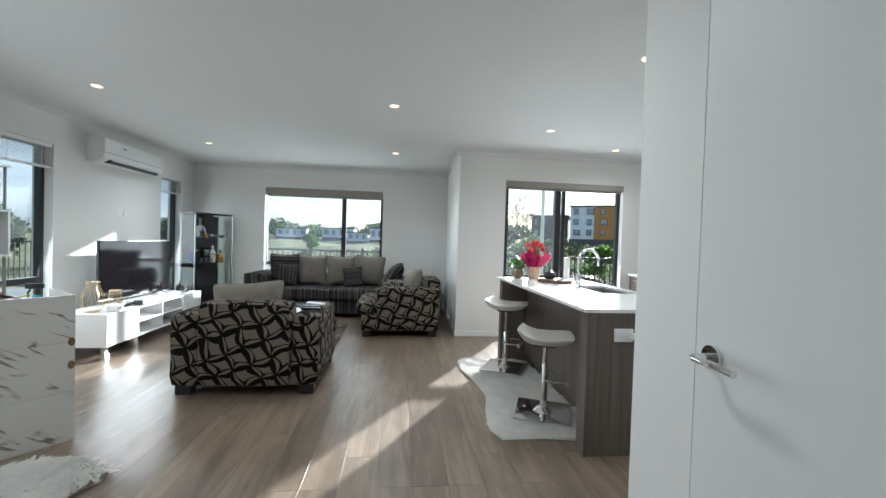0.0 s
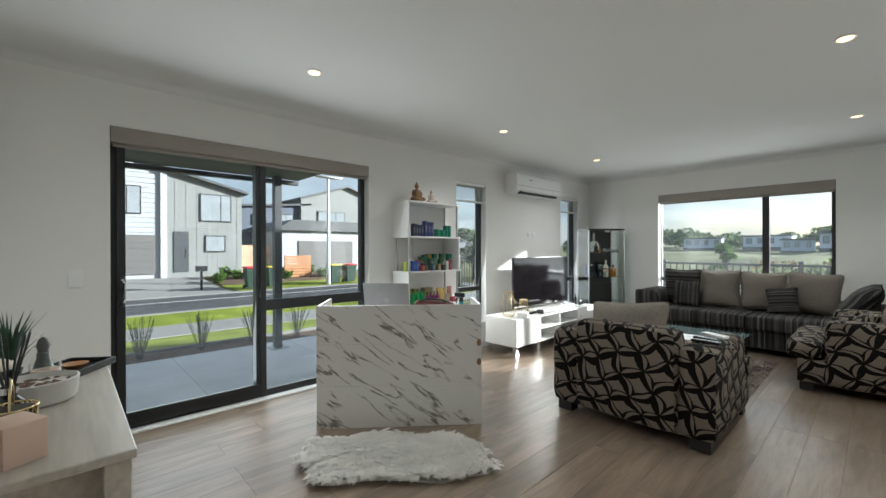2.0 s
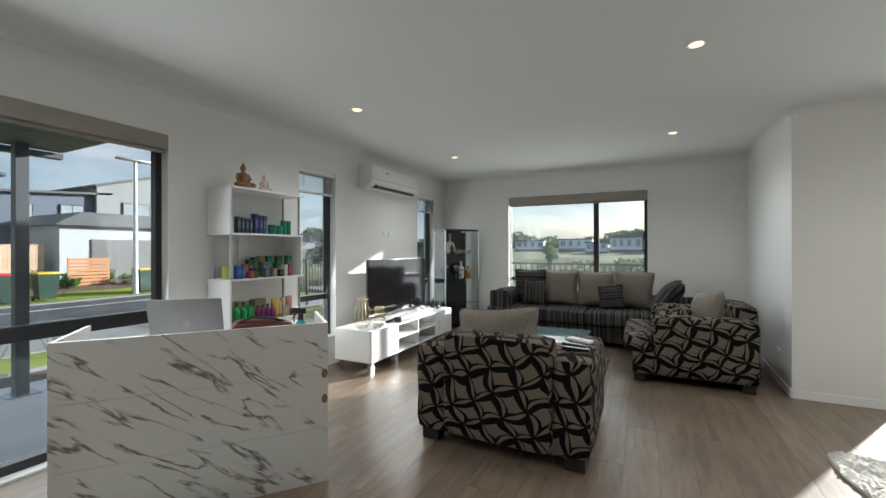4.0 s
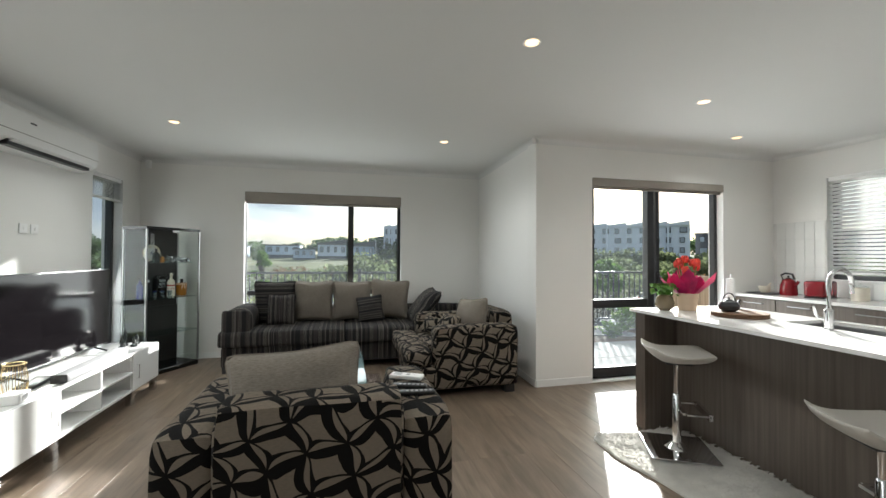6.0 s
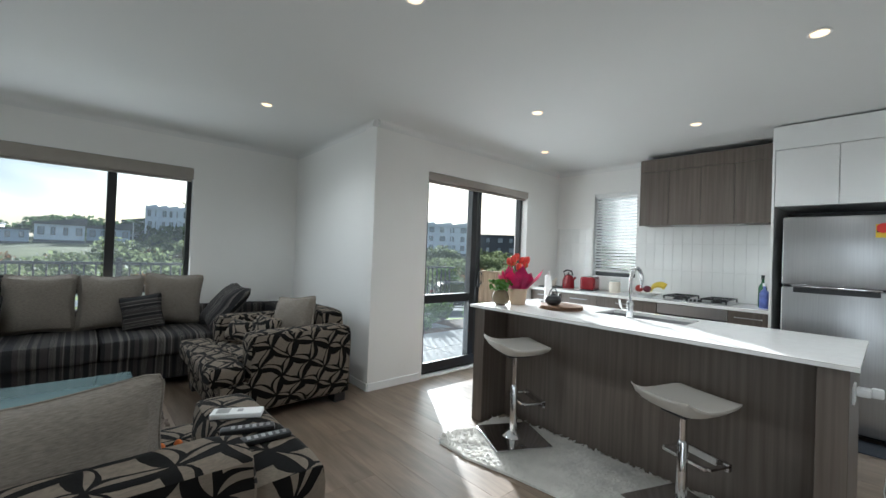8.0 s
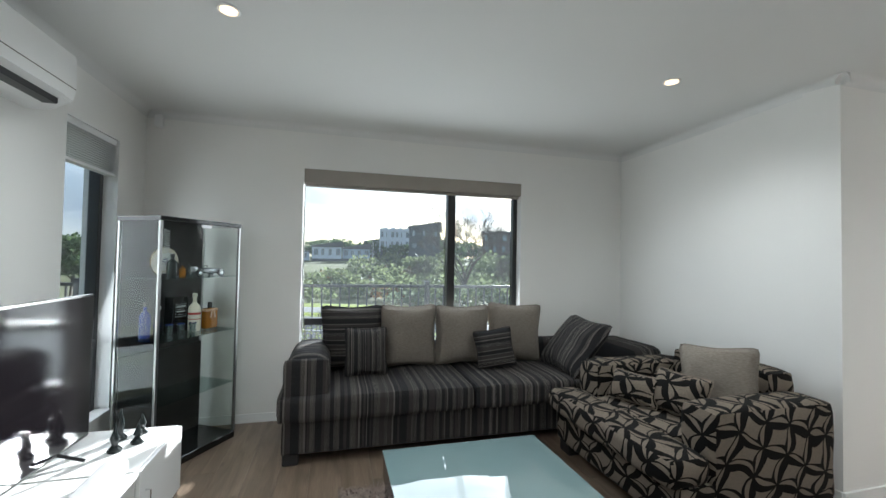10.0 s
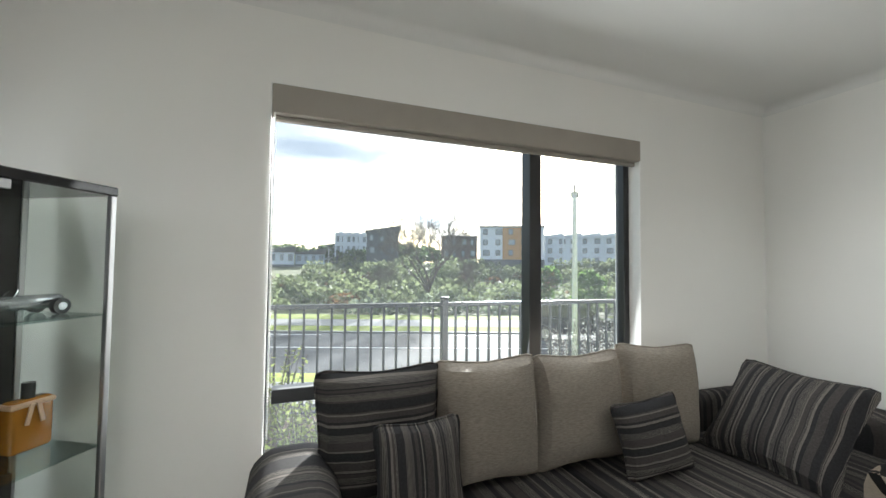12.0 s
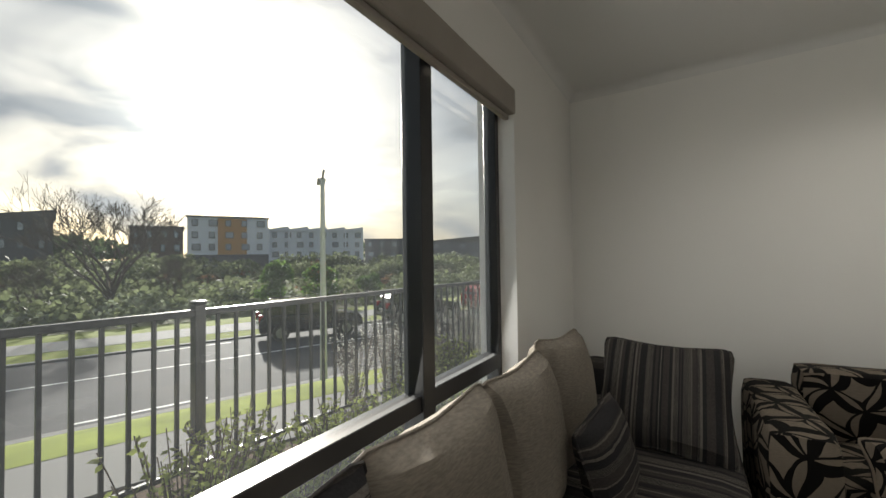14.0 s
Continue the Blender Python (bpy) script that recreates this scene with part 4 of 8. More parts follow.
o = thing("white_candle_box", "small white candle box on the television unit", "box", (-2.87, 4.66, 0.45), 10)
part("carton", box(bm_new(), -0.05, 0.05, -0.06, 0.06, 0, 0.055, 0.004, 1), M_WHITEP, o)
part("label_strip", box(bm_new(), 0.0495, 0.0512, -0.03, 0.03, 0.012, 0.042), M_STEEL, o)
M_DARKGREEN = plain("dark_glass_ornament", (0.02, 0.025, 0.025), 0.2, vary=0.2, bump=0.0)
for k, (x, y, hh) in enumerate(((-2.98, 6.06, 0.12), (-2.92, 6.14, 0.09), (-3.02, 6.2, 0.15), (-2.95, 6.26, 0.10))):
    bm = bm_new()
    lathe(bm, 0, 0, [(0.028, 0), (0.03, 0.01), (0.012, 0.03), (0.02, hh * 0.5), (0.008, hh * 0.8), (0.004, hh)], 14)
    o = solid("ornament", bm, M_DARKGREEN, "small dark pointed ornament on the television unit", "ornament", "dark ornaments")
    o.matrix_basis = pose(x, y, 0.45)

# ---- glass display cabinet ----
cab = thing("display_cabinet", "tall black and glass corner display cabinet", "display cabinet", (-3.04, 7.05, 0), 58.3)
W2, D2, HC = 0.32, 0.18, 1.602       # local x along the front, -y is the front
part("base", box(bm_new(), -W2, W2, -D2, D2, 0.0, 0.05, 0.004, 1), M_BLACKG, cab)
part("top", box(bm_new(), -W2 - 0.004, W2 + 0.004, -D2 - 0.004, D2 + 0.004, HC - 0.028, HC, 0.004, 1), M_BLACKG, cab)
part("back_panel", box(bm_new(), -W2 + 0.018, W2 - 0.018, D2 - 0.012, D2, 0.05, HC - 0.028), M_BACKPANEL, cab)
part("lower_panel", box(bm_new(), -W2 + 0.018, W2 - 0.018, D2 - 0.03, D2 - 0.014, 0.05, 0.70), M_BACKPANEL, cab)
for x in (-W2 + 0.008, W2 - 0.008):
    for y in (-D2 + 0.008, D2 - 0.008):
        part("post", box(bm_new(), x - 0.009, x + 0.009, y - 0.009, y + 0.009, 0.05, HC - 0.028, 0.002, 1), M_STEEL, cab)
M_SHELFGLASS = glassy("shelf_glass", (0.86, 0.95, 0.93), tint=0.05)
for z in (0.42, 0.812, 1.206):
    part("glass_shelf", box(bm_new(), -W2 + 0.018, W2 - 0.018, -D2 + 0.01, D2 - 0.03, z, z + 0.006), M_SHELFGLASS, cab)
for nm, a in (("side_pane", (-W2 + 0.003, -W2 + 0.007, -D2 + 0.017, D2 - 0.017)), ("side_pane", (W2 - 0.007, W2 - 0.003, -D2 + 0.017, D2 - 0.017)), ("door_pane", (-W2 + 0.018, 0.013, -D2 + 0.003, -D2 + 0.007)), ("door_pane", (0.019, W2 - 0.018, -D2 + 0.003, -D2 + 0.007))):
    part(nm, box(bm_new(), *a, 0.05, HC - 0.03), M_CLEAR, cab)
part("door_clip", box(bm_new(), -0.03, 0.05, -D2 - 0.004, -D2 + 0.002, HC - 0.055, HC - 0.03, 0.002, 1), M_STEEL, cab)


def in_cab(lx, ly, z):
    p = cab.matrix_basis @ Vector((lx, ly, z))
    return p.x, p.y, p.z


M_AMBER = plain("amber_bottle", (0.32, 0.13, 0.02), 0.12, bump=0.0)
M_CREAMB = plain("cream_bottle", (0.72, 0.66, 0.56), 0.3, bump=0.0)
M_SILVER = plain("silver_model", (0.45, 0.46, 0.48), 0.25, 0.8, bump=0.0)


def bottle(x, y, z, h, r, material, label, cap=None, name="bottle", group="", neck=0.32, turn=0.0):
    """A bottle with a shoulder and a cap."""
    o = thing(name, label, name.replace("_", " "), (x, y, z), turn, group)
    bm = bm_new()
    lathe(bm, 0, 0, [(r * 0.92, 0), (r, h * 0.03), (r, h * 0.58), (r * 0.85, h * 0.66), (r * neck, h * 0.76), (r * neck, h * 0.88)], 16)
    part("body", bm, material, o)
    part("cap", cyl(bm_new(), 0, 0, h * 0.88, h, r * neck * 1.2, r * neck * 1.15, 14), cap or M_BLACK, o)
    return o


cream = bottle(*in_cab(0.10, 0.0, 0.818), 0.27, 0.04, M_CREAMB, "cream liqueur bottle with a red label in the display cabinet", M_CREAMB)
M_REDLABEL = plain("red_label_print", (0.36, 0.04, 0.03), 0.5, bump=0.0)
part("label", lathe(bm_new(), 0, 0, [(0.0402, 0.118), (0.0406, 0.119), (0.0406, 0.134), (0.0402, 0.135)], 16), M_REDLABEL, cream)
part("label", lathe(bm_new(), 0, 0, [(0.0402, 0.085), (0.0406, 0.0855), (0.0406, 0.090), (0.0402, 0.0905)], 16), M_REDLABEL, cream)
gift = thing("whisky_carton", "black whisky gift carton with a white printed label", "box", in_cab(0.03, 0.085, 0.818), 58.3)
part("carton", box(bm_new(), -0.06, 0.06, -0.04, 0.04, 0.0, 0.245, 0.003, 1), M_BLACKG, gift)
M_PRINT = plain("pale_print", (0.42, 0.44, 0.45), 0.5, bump=0.0)
for za, zb, w2 in ((0.196, 0.199, 0.040), (0.172, 0.188, 0.034), (0.158, 0.162, 0.026), (0.140, 0.150, 0.032), (0.122, 0.126, 0.024), (0.108, 0.111, 0.040), (0.055, 0.059, 0.030), (0.042, 0.045, 0.022)):
    part("label_line", box(bm_new(), -w2, w2, -0.0412, -0.040, za, zb), M_PRINT, gift)
for sx in (-0.0405, 0.039):
    part("label_edge", box(bm_new(), sx, sx + 0.0015, -0.0412, -0.040, 0.108, 0.199), M_PRINT, gift)
M_BLUEG = plain("cobalt_glass", (0.01, 0.02, 0.14), 0.12, bump=0.0)
bottle(*in_cab(-0.145, 0.03, 0.818), 0.20, 0.032, M_CLEAR, "clear glass bottle with a white cap in the display cabinet", M_WHITEP)
bottle(*in_cab(-0.215, 0.06, 0.818), 0.23, 0.034, M_BLUEG, "cobalt blue bottle in the display cabinet", M_BLACK)
spring = thing("spring_ornament", "tall white coiled wire ornament in the display cabinet", "ornament", in_cab(-0.075, 0.07, 1.212), 58.3)
part("coil", tube(bm_new(), [(0.018 * math.cos(k * 0.5), 0.018 * math.sin(k * 0.5), 0.02 + 0.0013 * k) for k in range(235)], 0.0022, 5), M_WHITEP, spring)
part("foot", cyl(bm_new(), 0, 0, 0.0, 0.02, 0.026, 0.022, 18), M_BLACK, spring)
flask = thing("bottle", "flat amber bottle with a cream ribbon bow in the display cabinet", "bottle", in_cab(0.232, 0.0, 0.818), 58.3)
part("body", box(bm_new(), -0.055, 0.055, -0.025, 0.025, 0.0, 0.15, 0.012, 3), M_AMBER, flask)
part("cap", cyl(bm_new(), 0, 0, 0.15, 0.195, 0.016, 0.016, 14), M_BLACK, flask)
M_RIBBON = plain("cream_ribbon", (0.55, 0.36, 0.24), 0.5, bump=0.0)
part("ribbon", box(bm_new(), -0.058, 0.058, -0.028, 0.028, 0.128, 0.145, 0.006, 2), M_RIBBON, flask)
for k in (-1, 1):
    o = part("ribbon_tail", box(bm_new(), -0.006, 0.006, -0.002, 0.002, -0.06, 0.0, 0.001, 1), M_RIBBON, flask)
    o.matrix_basis = pose(0.008 * k, -0.031, 0.138, 0, -12 * k, 0)
bottle(*in_cab(-0.008, 0.0, 1.212), 0.085, 0.021, M_AMBER, "small amber miniature bottle in the display cabinet")
bottle(*in_cab(0.048, 0.0, 1.212), 0.09, 0.019, M_TUMBLER, "small clear miniature bottle in the display cabinet")
bottle(*in_cab(-0.065, 0.025, 1.212), 0.155, 0.034, M_DARKGREEN, "small dark bottle in the display cabinet")
for k in range(4):
    o = thing("shot_glass", "small clear shot glass with a blue rim", "shot glass", in_cab(-0.14 + 0.066 * k, 0.05 - 0.028 * k, 0.818), 0, "shot glasses")
    part("tumbler", lathe(bm_new(), 0, 0, [(0.018, 0), (0.021, 0.004), (0.019, 0.03), (0.024, 0.066), (0.021, 0.066), (0.016, 0.012)], 14), M_TUMBLER, o)
    part("rim", tube(bm_new(), [(0.0225 * math.cos(2 * math.pi * i / 18), 0.0225 * math.sin(2 * math.pi * i / 18), 0.067) for i in range(19)], 0.003, 5), M_BLUEG, o)
plate = thing("display_plate", "round gold-rimmed plate standing in the display cabinet", "plate", in_cab(-0.062, 0.10, 1.212), 58.3)
o = part("dish", cyl(bm_new(), 0, 0.10, -0.006, 0.006, 0.10, 0.09, 28, "y"), M_CREAMB, plate)
bm = bm_new()
tube(bm, [(0.10 * math.cos(2 * math.pi * i / 28), 0.0, 0.10 + 0.10 * math.sin(2 * math.pi * i / 28)) for i in range(29)], 0.006, 6)
part("rim", bm, M_GOLD, plate)
part("inlay", box(bm_new(), -0.055, 0.055, -0.0085, -0.006, 0.04, 0.16, 0.001, 1), M_WHITEP, plate)
for k in range(8):
    q4 = part("painted_leaf", lathe(bm_new(), 0, 0, [(0.001, 0.0), (0.006, 0.012), (0.001, 0.03)], 8), M_BLUEG, plate)
    q4.matrix_basis = pose(0, -0.0085, 0.105) @ pose(0, 0, 0, 0, 45 * k, 0) @ Matrix.Diagonal((1, 0.12, 1, 1))
car = thing("model_car", "silver model sports car on the glass shelf", "model car", in_cab(0.165, -0.01, 1.212), 58.3)
bm = bm_new()
box(bm, -0.05, 0.135, -0.024, 0.024, 0.016, 0.058, 0.016, 3)
box(bm, -0.13, -0.03, -0.02, 0.02, 0.018, 0.05, 0.012, 3)
box(bm, -0.12, -0.06, -0.012, 0.012, 0.045, 0.07, 0.010, 3)
box(bm, -0.02, 0.09, -0.034, 0.034, 0.024, 0.032, 0.003, 1)
part("body", bm, M_SILVER, car)
part("windscreen", tube(bm_new(), [(0.0, -0.02, 0.056), (0.012, -0.016, 0.074), (0.012, 0.016, 0.074), (0.0, 0.02, 0.056)], 0.002, 6), M_CHROME, car)
for x in (-0.085, 0.10):
    for y in (-0.046, 0.046):
        w_ = part("wheel", cyl(bm_new(), x, 0.024, y - 0.009, y + 0.009, 0.024, 0.024, 20, "y"), M_BLACK, car)
        part("hub", cyl(bm_new(), x, 0.024, y - 0.0105, y + 0.0105, 0.012, 0.012, 14, "y"), M_SILVER, w_)

# ---- reception desk ----
M_MARBLE, n_, l_, b_ = tree("white_marble_laminate")
c_ = n_.new("ShaderNodeTexCoord")


def marble_noise(scale, detail, stretch, warp, slope=37.0):
    """Noise drawn out along strokes that fall across the panel."""
    t1, t2, t = n_.new("ShaderNodeMapping"), n_.new("ShaderNodeMapping"), n_.new("ShaderNodeTexNoise")
    t1.inputs["Rotation"].default_value = (0, radians(-slope), 0)
    t2.inputs["Scale"].default_value = stretch
    t.inputs["Scale"].default_value, t.inputs["Detail"].default_value, t.inputs["Distortion"].default_value = scale, detail, warp
    l_.new(c_.outputs["Object"], t1.inputs["Vector"])
    l_.new(t1.outputs["Vector"], t2.inputs["Vector"])
    l_.new(t2.outputs["Vector"], t.inputs["Vector"])
    return t.outputs["Fac"]


stroke = math_node(n_, l_, "ABSOLUTE", math_node(n_, l_, "SUBTRACT", marble_noise(2.6, 5.0, (0.75, 1, 3.8), 0.35), 0.5))
vein = ramp_between(n_, l_, stroke, (0.19, 0.175, 0.155), (0.64, 0.625, 0.595), 0.004, 0.030)
patch = ramp_between(n_, l_, marble_noise(4.5, 3.0, (0.8, 1, 2.6), 0.3), (0, 0, 0), (1, 1, 1), 0.46, 0.56)
mx_ = n_.new("ShaderNodeMix")
mx_.data_type = "RGBA"
l_.new(patch, mx_.inputs["Factor"])
mx_.inputs["A"].default_value = (0.64, 0.625, 0.595, 1)
l_.new(vein, mx_.inputs["B"])
l_.new(mx_.outputs["Result"], b_.inputs["Base Color"])
b_.inputs["Roughness"].default_value = 0.25

desk = thing("reception_desk", "small marble-look reception desk with a chipped edge", "desk", (-2.275, 2.34, 0), 50.8)
L2 = 0.595                      # local x along the front panel, -y faces the room
for k, (za, zb) in enumerate(((0.0, 0.30), (0.302, 0.60), (0.602, 0.88))):
    part("front_panel", box(bm_new(), -L2, L2, 0.0, 0.018, za, zb, 0.001, 1), M_MARBLE, desk)
for x in (-L2, L2 - 0.018):
    part("side_panel", box(bm_new(), x, x + 0.018, 0.019, 0.45, 0.0, 0.88, 0.001, 1), M_MARBLE, desk)
part("worktop", box(bm_new(), -L2 + 0.019, L2 - 0.019, 0.02, 0.52, 0.725, 0.745, 0.002, 1), M_WHITEM, desk)
M_CHIP = plain("raw_board_chip", (0.20, 0.12, 0.06), 0.9, vary=0.3, scale=80)
for z in (0.60, 0.46):
    bm = bm_new()
    lathe(bm, 0, 0, [(0.014, -0.003), (0.022, 0.0), (0.012, 0.002)], 9)
    o = part("edge_chip", bm, M_CHIP, desk)
    o.matrix_basis = pose(L2 - 0.018, -0.0015, z, 90, 0, 0) @ Matrix.Diagonal((0.8, 1.2, 0.4, 1))


def on_desk(lx, ly, z=0.745):
    p = desk.matrix_basis @ Vector((lx, ly, z))
    return p.x, p.y, p.z


lap = thing("laptop", "open silver laptop with its lid to the room", "laptop", (-2.59, 2.455, 0.745), 38)
part("base", box(bm_new(), -0.185, 0.185, 0.0, 0.21, 0.0, 0.016, 0.004, 2), M_SILVER, lap)
o = part("lid", box(bm_new(), -0.185, 0.185, -0.005, 0.003, 0.0, 0.268, 0.003, 2), plain("silver_laptop_lid", (0.34, 0.34, 0.35), 0.4, 0.4, bump=0.0), lap)
o.matrix_basis = pose(0, 0.005, 0.014, 14, 0, 0)
o = part("badge", cyl(bm_new(), 0, 0.125, -0.0066, -0.004, 0.02, 0.02, 24, "y"), M_STEEL, lap)
o.matrix_basis = pose(0, 0.005, 0.014, 14, 0, 0)
sp = thing("spray_bottle", "teal spray bottle with a black trigger", "spray bottle", on_desk(0.47, 0.20), 20)
bm = bm_new()
lathe(bm, 0, 0, [(0.036, 0), (0.04, 0.01), (0.036, 0.08), (0.022, 0.12), (0.014, 0.135)], 18)
part("body", bm, plain("teal_plastic", (0.05, 0.32, 0.36), 0.25, bump=0.0), sp)
bm = bm_new()
cyl(bm, 0, 0, 0.13, 0.165, 0.017, 0.015, 14)
box(bm, -0.055, 0.03, -0.012, 0.012, 0.165, 0.198, 0.006, 2)
tube(bm, [(-0.03, 0, 0.168), (-0.045, 0, 0.14), (-0.04, 0, 0.115)], 0.006, 6)
part("trigger_head", bm, M_BLACK, sp)
for k, (lx, ly, sx, sy, hz, m, lab, nm) in enumerate((
        (0.27, 0.24, 0.13, 0.09, 0.012, M_WHITEP, "loose white papers on the reception desk", "paper_stack"),
        (0.24, 0.10, 0.12, 0.06, 0.03, plain("dark_red_wallet", (0.20, 0.045, 0.03), 0.4), "dark red wallet on the reception desk", "wallet"),
        (0.44, 0.37, 0.05, 0.05, 0.09, M_WHITEP, "white crumpled tissue pack on the reception desk", "tissue_pack"))):
    o = thing(nm, lab, nm.replace("_", " "), on_desk(lx, ly), 40 + 17 * k)
    part("body", box(bm_new(), -sx, sx, -sy, sy, 0, hz * 0.7, 0.004, 2), m, o)
    q2 = part("upper_sheet", box(bm_new(), -sx * 0.9, sx * 0.9, -sy * 0.9, sy * 0.9, hz * 0.72, hz, 0.003, 1), m, o)
    q2.matrix_basis = pose(0.01, 0.004, 0, 0, 0, 6)

bag = thing("leather_bag", "dark red leather bag lying on the reception desk", "bag", on_desk(0.27, 0.36), 50.8)
bm = bm_new()
box(bm, -0.17, 0.17, -0.065, 0.065, 0.0, 0.125, 0.04, 4)
for v in bm.verts:
    v.co.z *= 1.0 - 0.9 * max(0.0, v.co.x) + 0.05 * noise.noise(v.co * 14.0)
    v.co.y += 0.012 * noise.noise(v.co * 9.0)
part("body", bm, plain("dark_red_leather", (0.105, 0.020, 0.012), 0.35, vary=0.25, scale=12), bag)
part("strap", tube(bm_new(), [(-0.14, -0.03, 0.11), (-0.06, -0.05, 0.145), (0.05, -0.04, 0.13), (0.14, -0.02, 0.095)], 0.009, 8), M_BLACK, bag)
part("buckle", box(bm_new(), -0.012, 0.012, -0.072, -0.066, 0.06, 0.085, 0.002, 1), M_GOLD, bag)

# ---- product shelf on the west wall ----
sh = thing("display_shelf", "white stepped shelf stocked with small products", "shelf")
SX0, SX1, SY0, SY1 = XW + 0.005, -3.19, 3.13, 3.90
for z in (1.79, 1.42, 1.05, 0.68, 0.31):
    part("shelf_board", box(bm_new(), SX0, SX1, SY0, SY1, z - 0.016, z, 0.001, 1), M_WHITEM, sh)
for k, (za, zb) in enumerate(((1.42, 1.774), (1.05, 1.404), (0.68, 1.034), (0.31, 0.664), (0.0, 0.294))):
    left = k % 2 == 0
    ya = SY0 + 0.01 if left else SY1 - 0.03
    part("side_panel", box(bm_new(), SX0, SX1 - 0.003, ya, ya + 0.018, za, zb, 0.001, 1), M_WHITEM, sh)
    part("back_panel", box(bm_new(), SX0, SX0 + 0.008, SY0 + 0.03 if left else SY0 + 0.28, SY0 + 0.50 if left else SY1 - 0.032, za, zb), M_WHITEM, sh)
    yt = SY1 - 0.03 if left else SY0 + 0.04
    for x in (SX1 - 0.03, SX0 + 0.04):
        part("chrome_post", cyl(bm_new(), x, yt, za, zb, 0.011, 0.011, 14), M_STEEL, sh)


def shelf_y(y):
    """Spreads the stock over the width of the shelf."""
    return 3.15 + (y - 3.0) * 0.83


def carton(x, y, z, w, d, h, color, turn, label):
    y, w = shelf_y(y), w * 0.84
    o = thing("product_carton", label, "box", (x, y, z), turn, "cartons on the shelf")
    part("carton", box(bm_new(), -d / 2, d / 2, -w / 2, w / 2, 0, h, 0.0015, 1), plain("carton_card", color, 0.45, vary=0.06, bump=0.0), o)
    part("label_panel", box(bm_new(), d / 2 - 0.0003, d / 2 + 0.0012, -w * 0.32, w * 0.32, h * 0.3, h * 0.72), plain("printed_label", [min(1, 0.10 + c * 0.8) for c in color], 0.5, bump=0.0), o)


def jar(x, y, z, r, h, color, label):
    y, r = shelf_y(y), r * 0.86
    o = thing("product_jar", label, "jar", (x, y, z), 0, "jars on the shelf")
    m = plain("jar_plastic", color, 0.3, vary=0.05, bump=0.0)
    part("body", lathe(bm_new(), 0, 0, [(r * 0.95, 0), (r, 0.004), (r, h * 0.66), (r * 0.97, h * 0.68)], 18), m, o)
    part("lid", lathe(bm_new(), 0, 0, [(r * 1.02, h * 0.68), (r * 1.02, h - 0.003), (r * 0.98, h)], 18), m, o)


def tube_pack(x, y, z, r, h, color, label):
    """A squeeze tube standing on its cap."""
    y, r = shelf_y(y), r * 0.86
    o = thing("product_tube", label, "tube", (x, y, z), 90, "tubes on the shelf")
    bm = bm_new()
    rings = []
    for rx, ry, zz in ((r, r, h * 0.2), (r, r * 0.95, h * 0.4), (r * 1.1, r * 0.6, h * 0.75), (r * 1.25, 0.002, h)):
        rings.append([bm.verts.new((rx * math.cos(2 * math.pi * i / 14), ry * math.sin(2 * math.pi * i / 14), zz)) for i in range(14)])
    for a, b in zip(rings, rings[1:]):
        for i in range(14):
            bm.faces.new((a[i], a[(i + 1) % 14], b[(i + 1) % 14], b[i]))
    bm.faces.new(rings[0]), bm.faces.new(rings[-1])
    part("body", bm, plain("tube_plastic", color, 0.35, bump=0.0), o)
    part("cap", cyl(bm_new(), 0, 0, 0, h * 0.2, r * 0.9, r * 0.95, 14), plain("tube_cap", [c * 0.6 for c in color], 0.35, bump=0.0), o)


NAVY, GRN, DGRN, RED, LIME, BLK, GLD, BRN, PUR = (0.012, 0.02, 0.11), (0.01, 0.14, 0.08), (0.008, 0.07, 0.03), (0.33, 0.02, 0.025), (0.30, 0.38, 0.05), (0.015, 0.015, 0.015), (0.40, 0.27, 0.05), (0.16, 0.07, 0.02), (0.10, 0.008, 0.09)
zt = 1.42
for y, h in ((3.14, 0.135), (3.185, 0.13), (3.23, 0.125), (3.275, 0.125)):
    carton(-3.27, y, zt, 0.036, 0.045, h, (0.02, 0.025, 0.06), 0, "slim dark navy carton on the top shelf")
for y, h in ((3.345, 0.17), (3.40, 0.16), (3.45, 0.16)):
    carton(-3.28, y, zt, 0.048, 0.05, h, NAVY, 4, "deep blue carton on the top shelf")
for y, r, h in ((3.55, 0.042, 0.085), (3.64, 0.037, 0.08)):
    jar(-3.27, y, zt, r, h, (0.012, 0.17, 0.10), "squat green jar on the top shelf")
for y in (3.715, 0.065 + 3.715):
    jar(-3.28, y, zt, 0.03, 0.13, (0.01, 0.15, 0.09), "tall green canister on the top shelf")
zt = 1.05
random.seed(5)
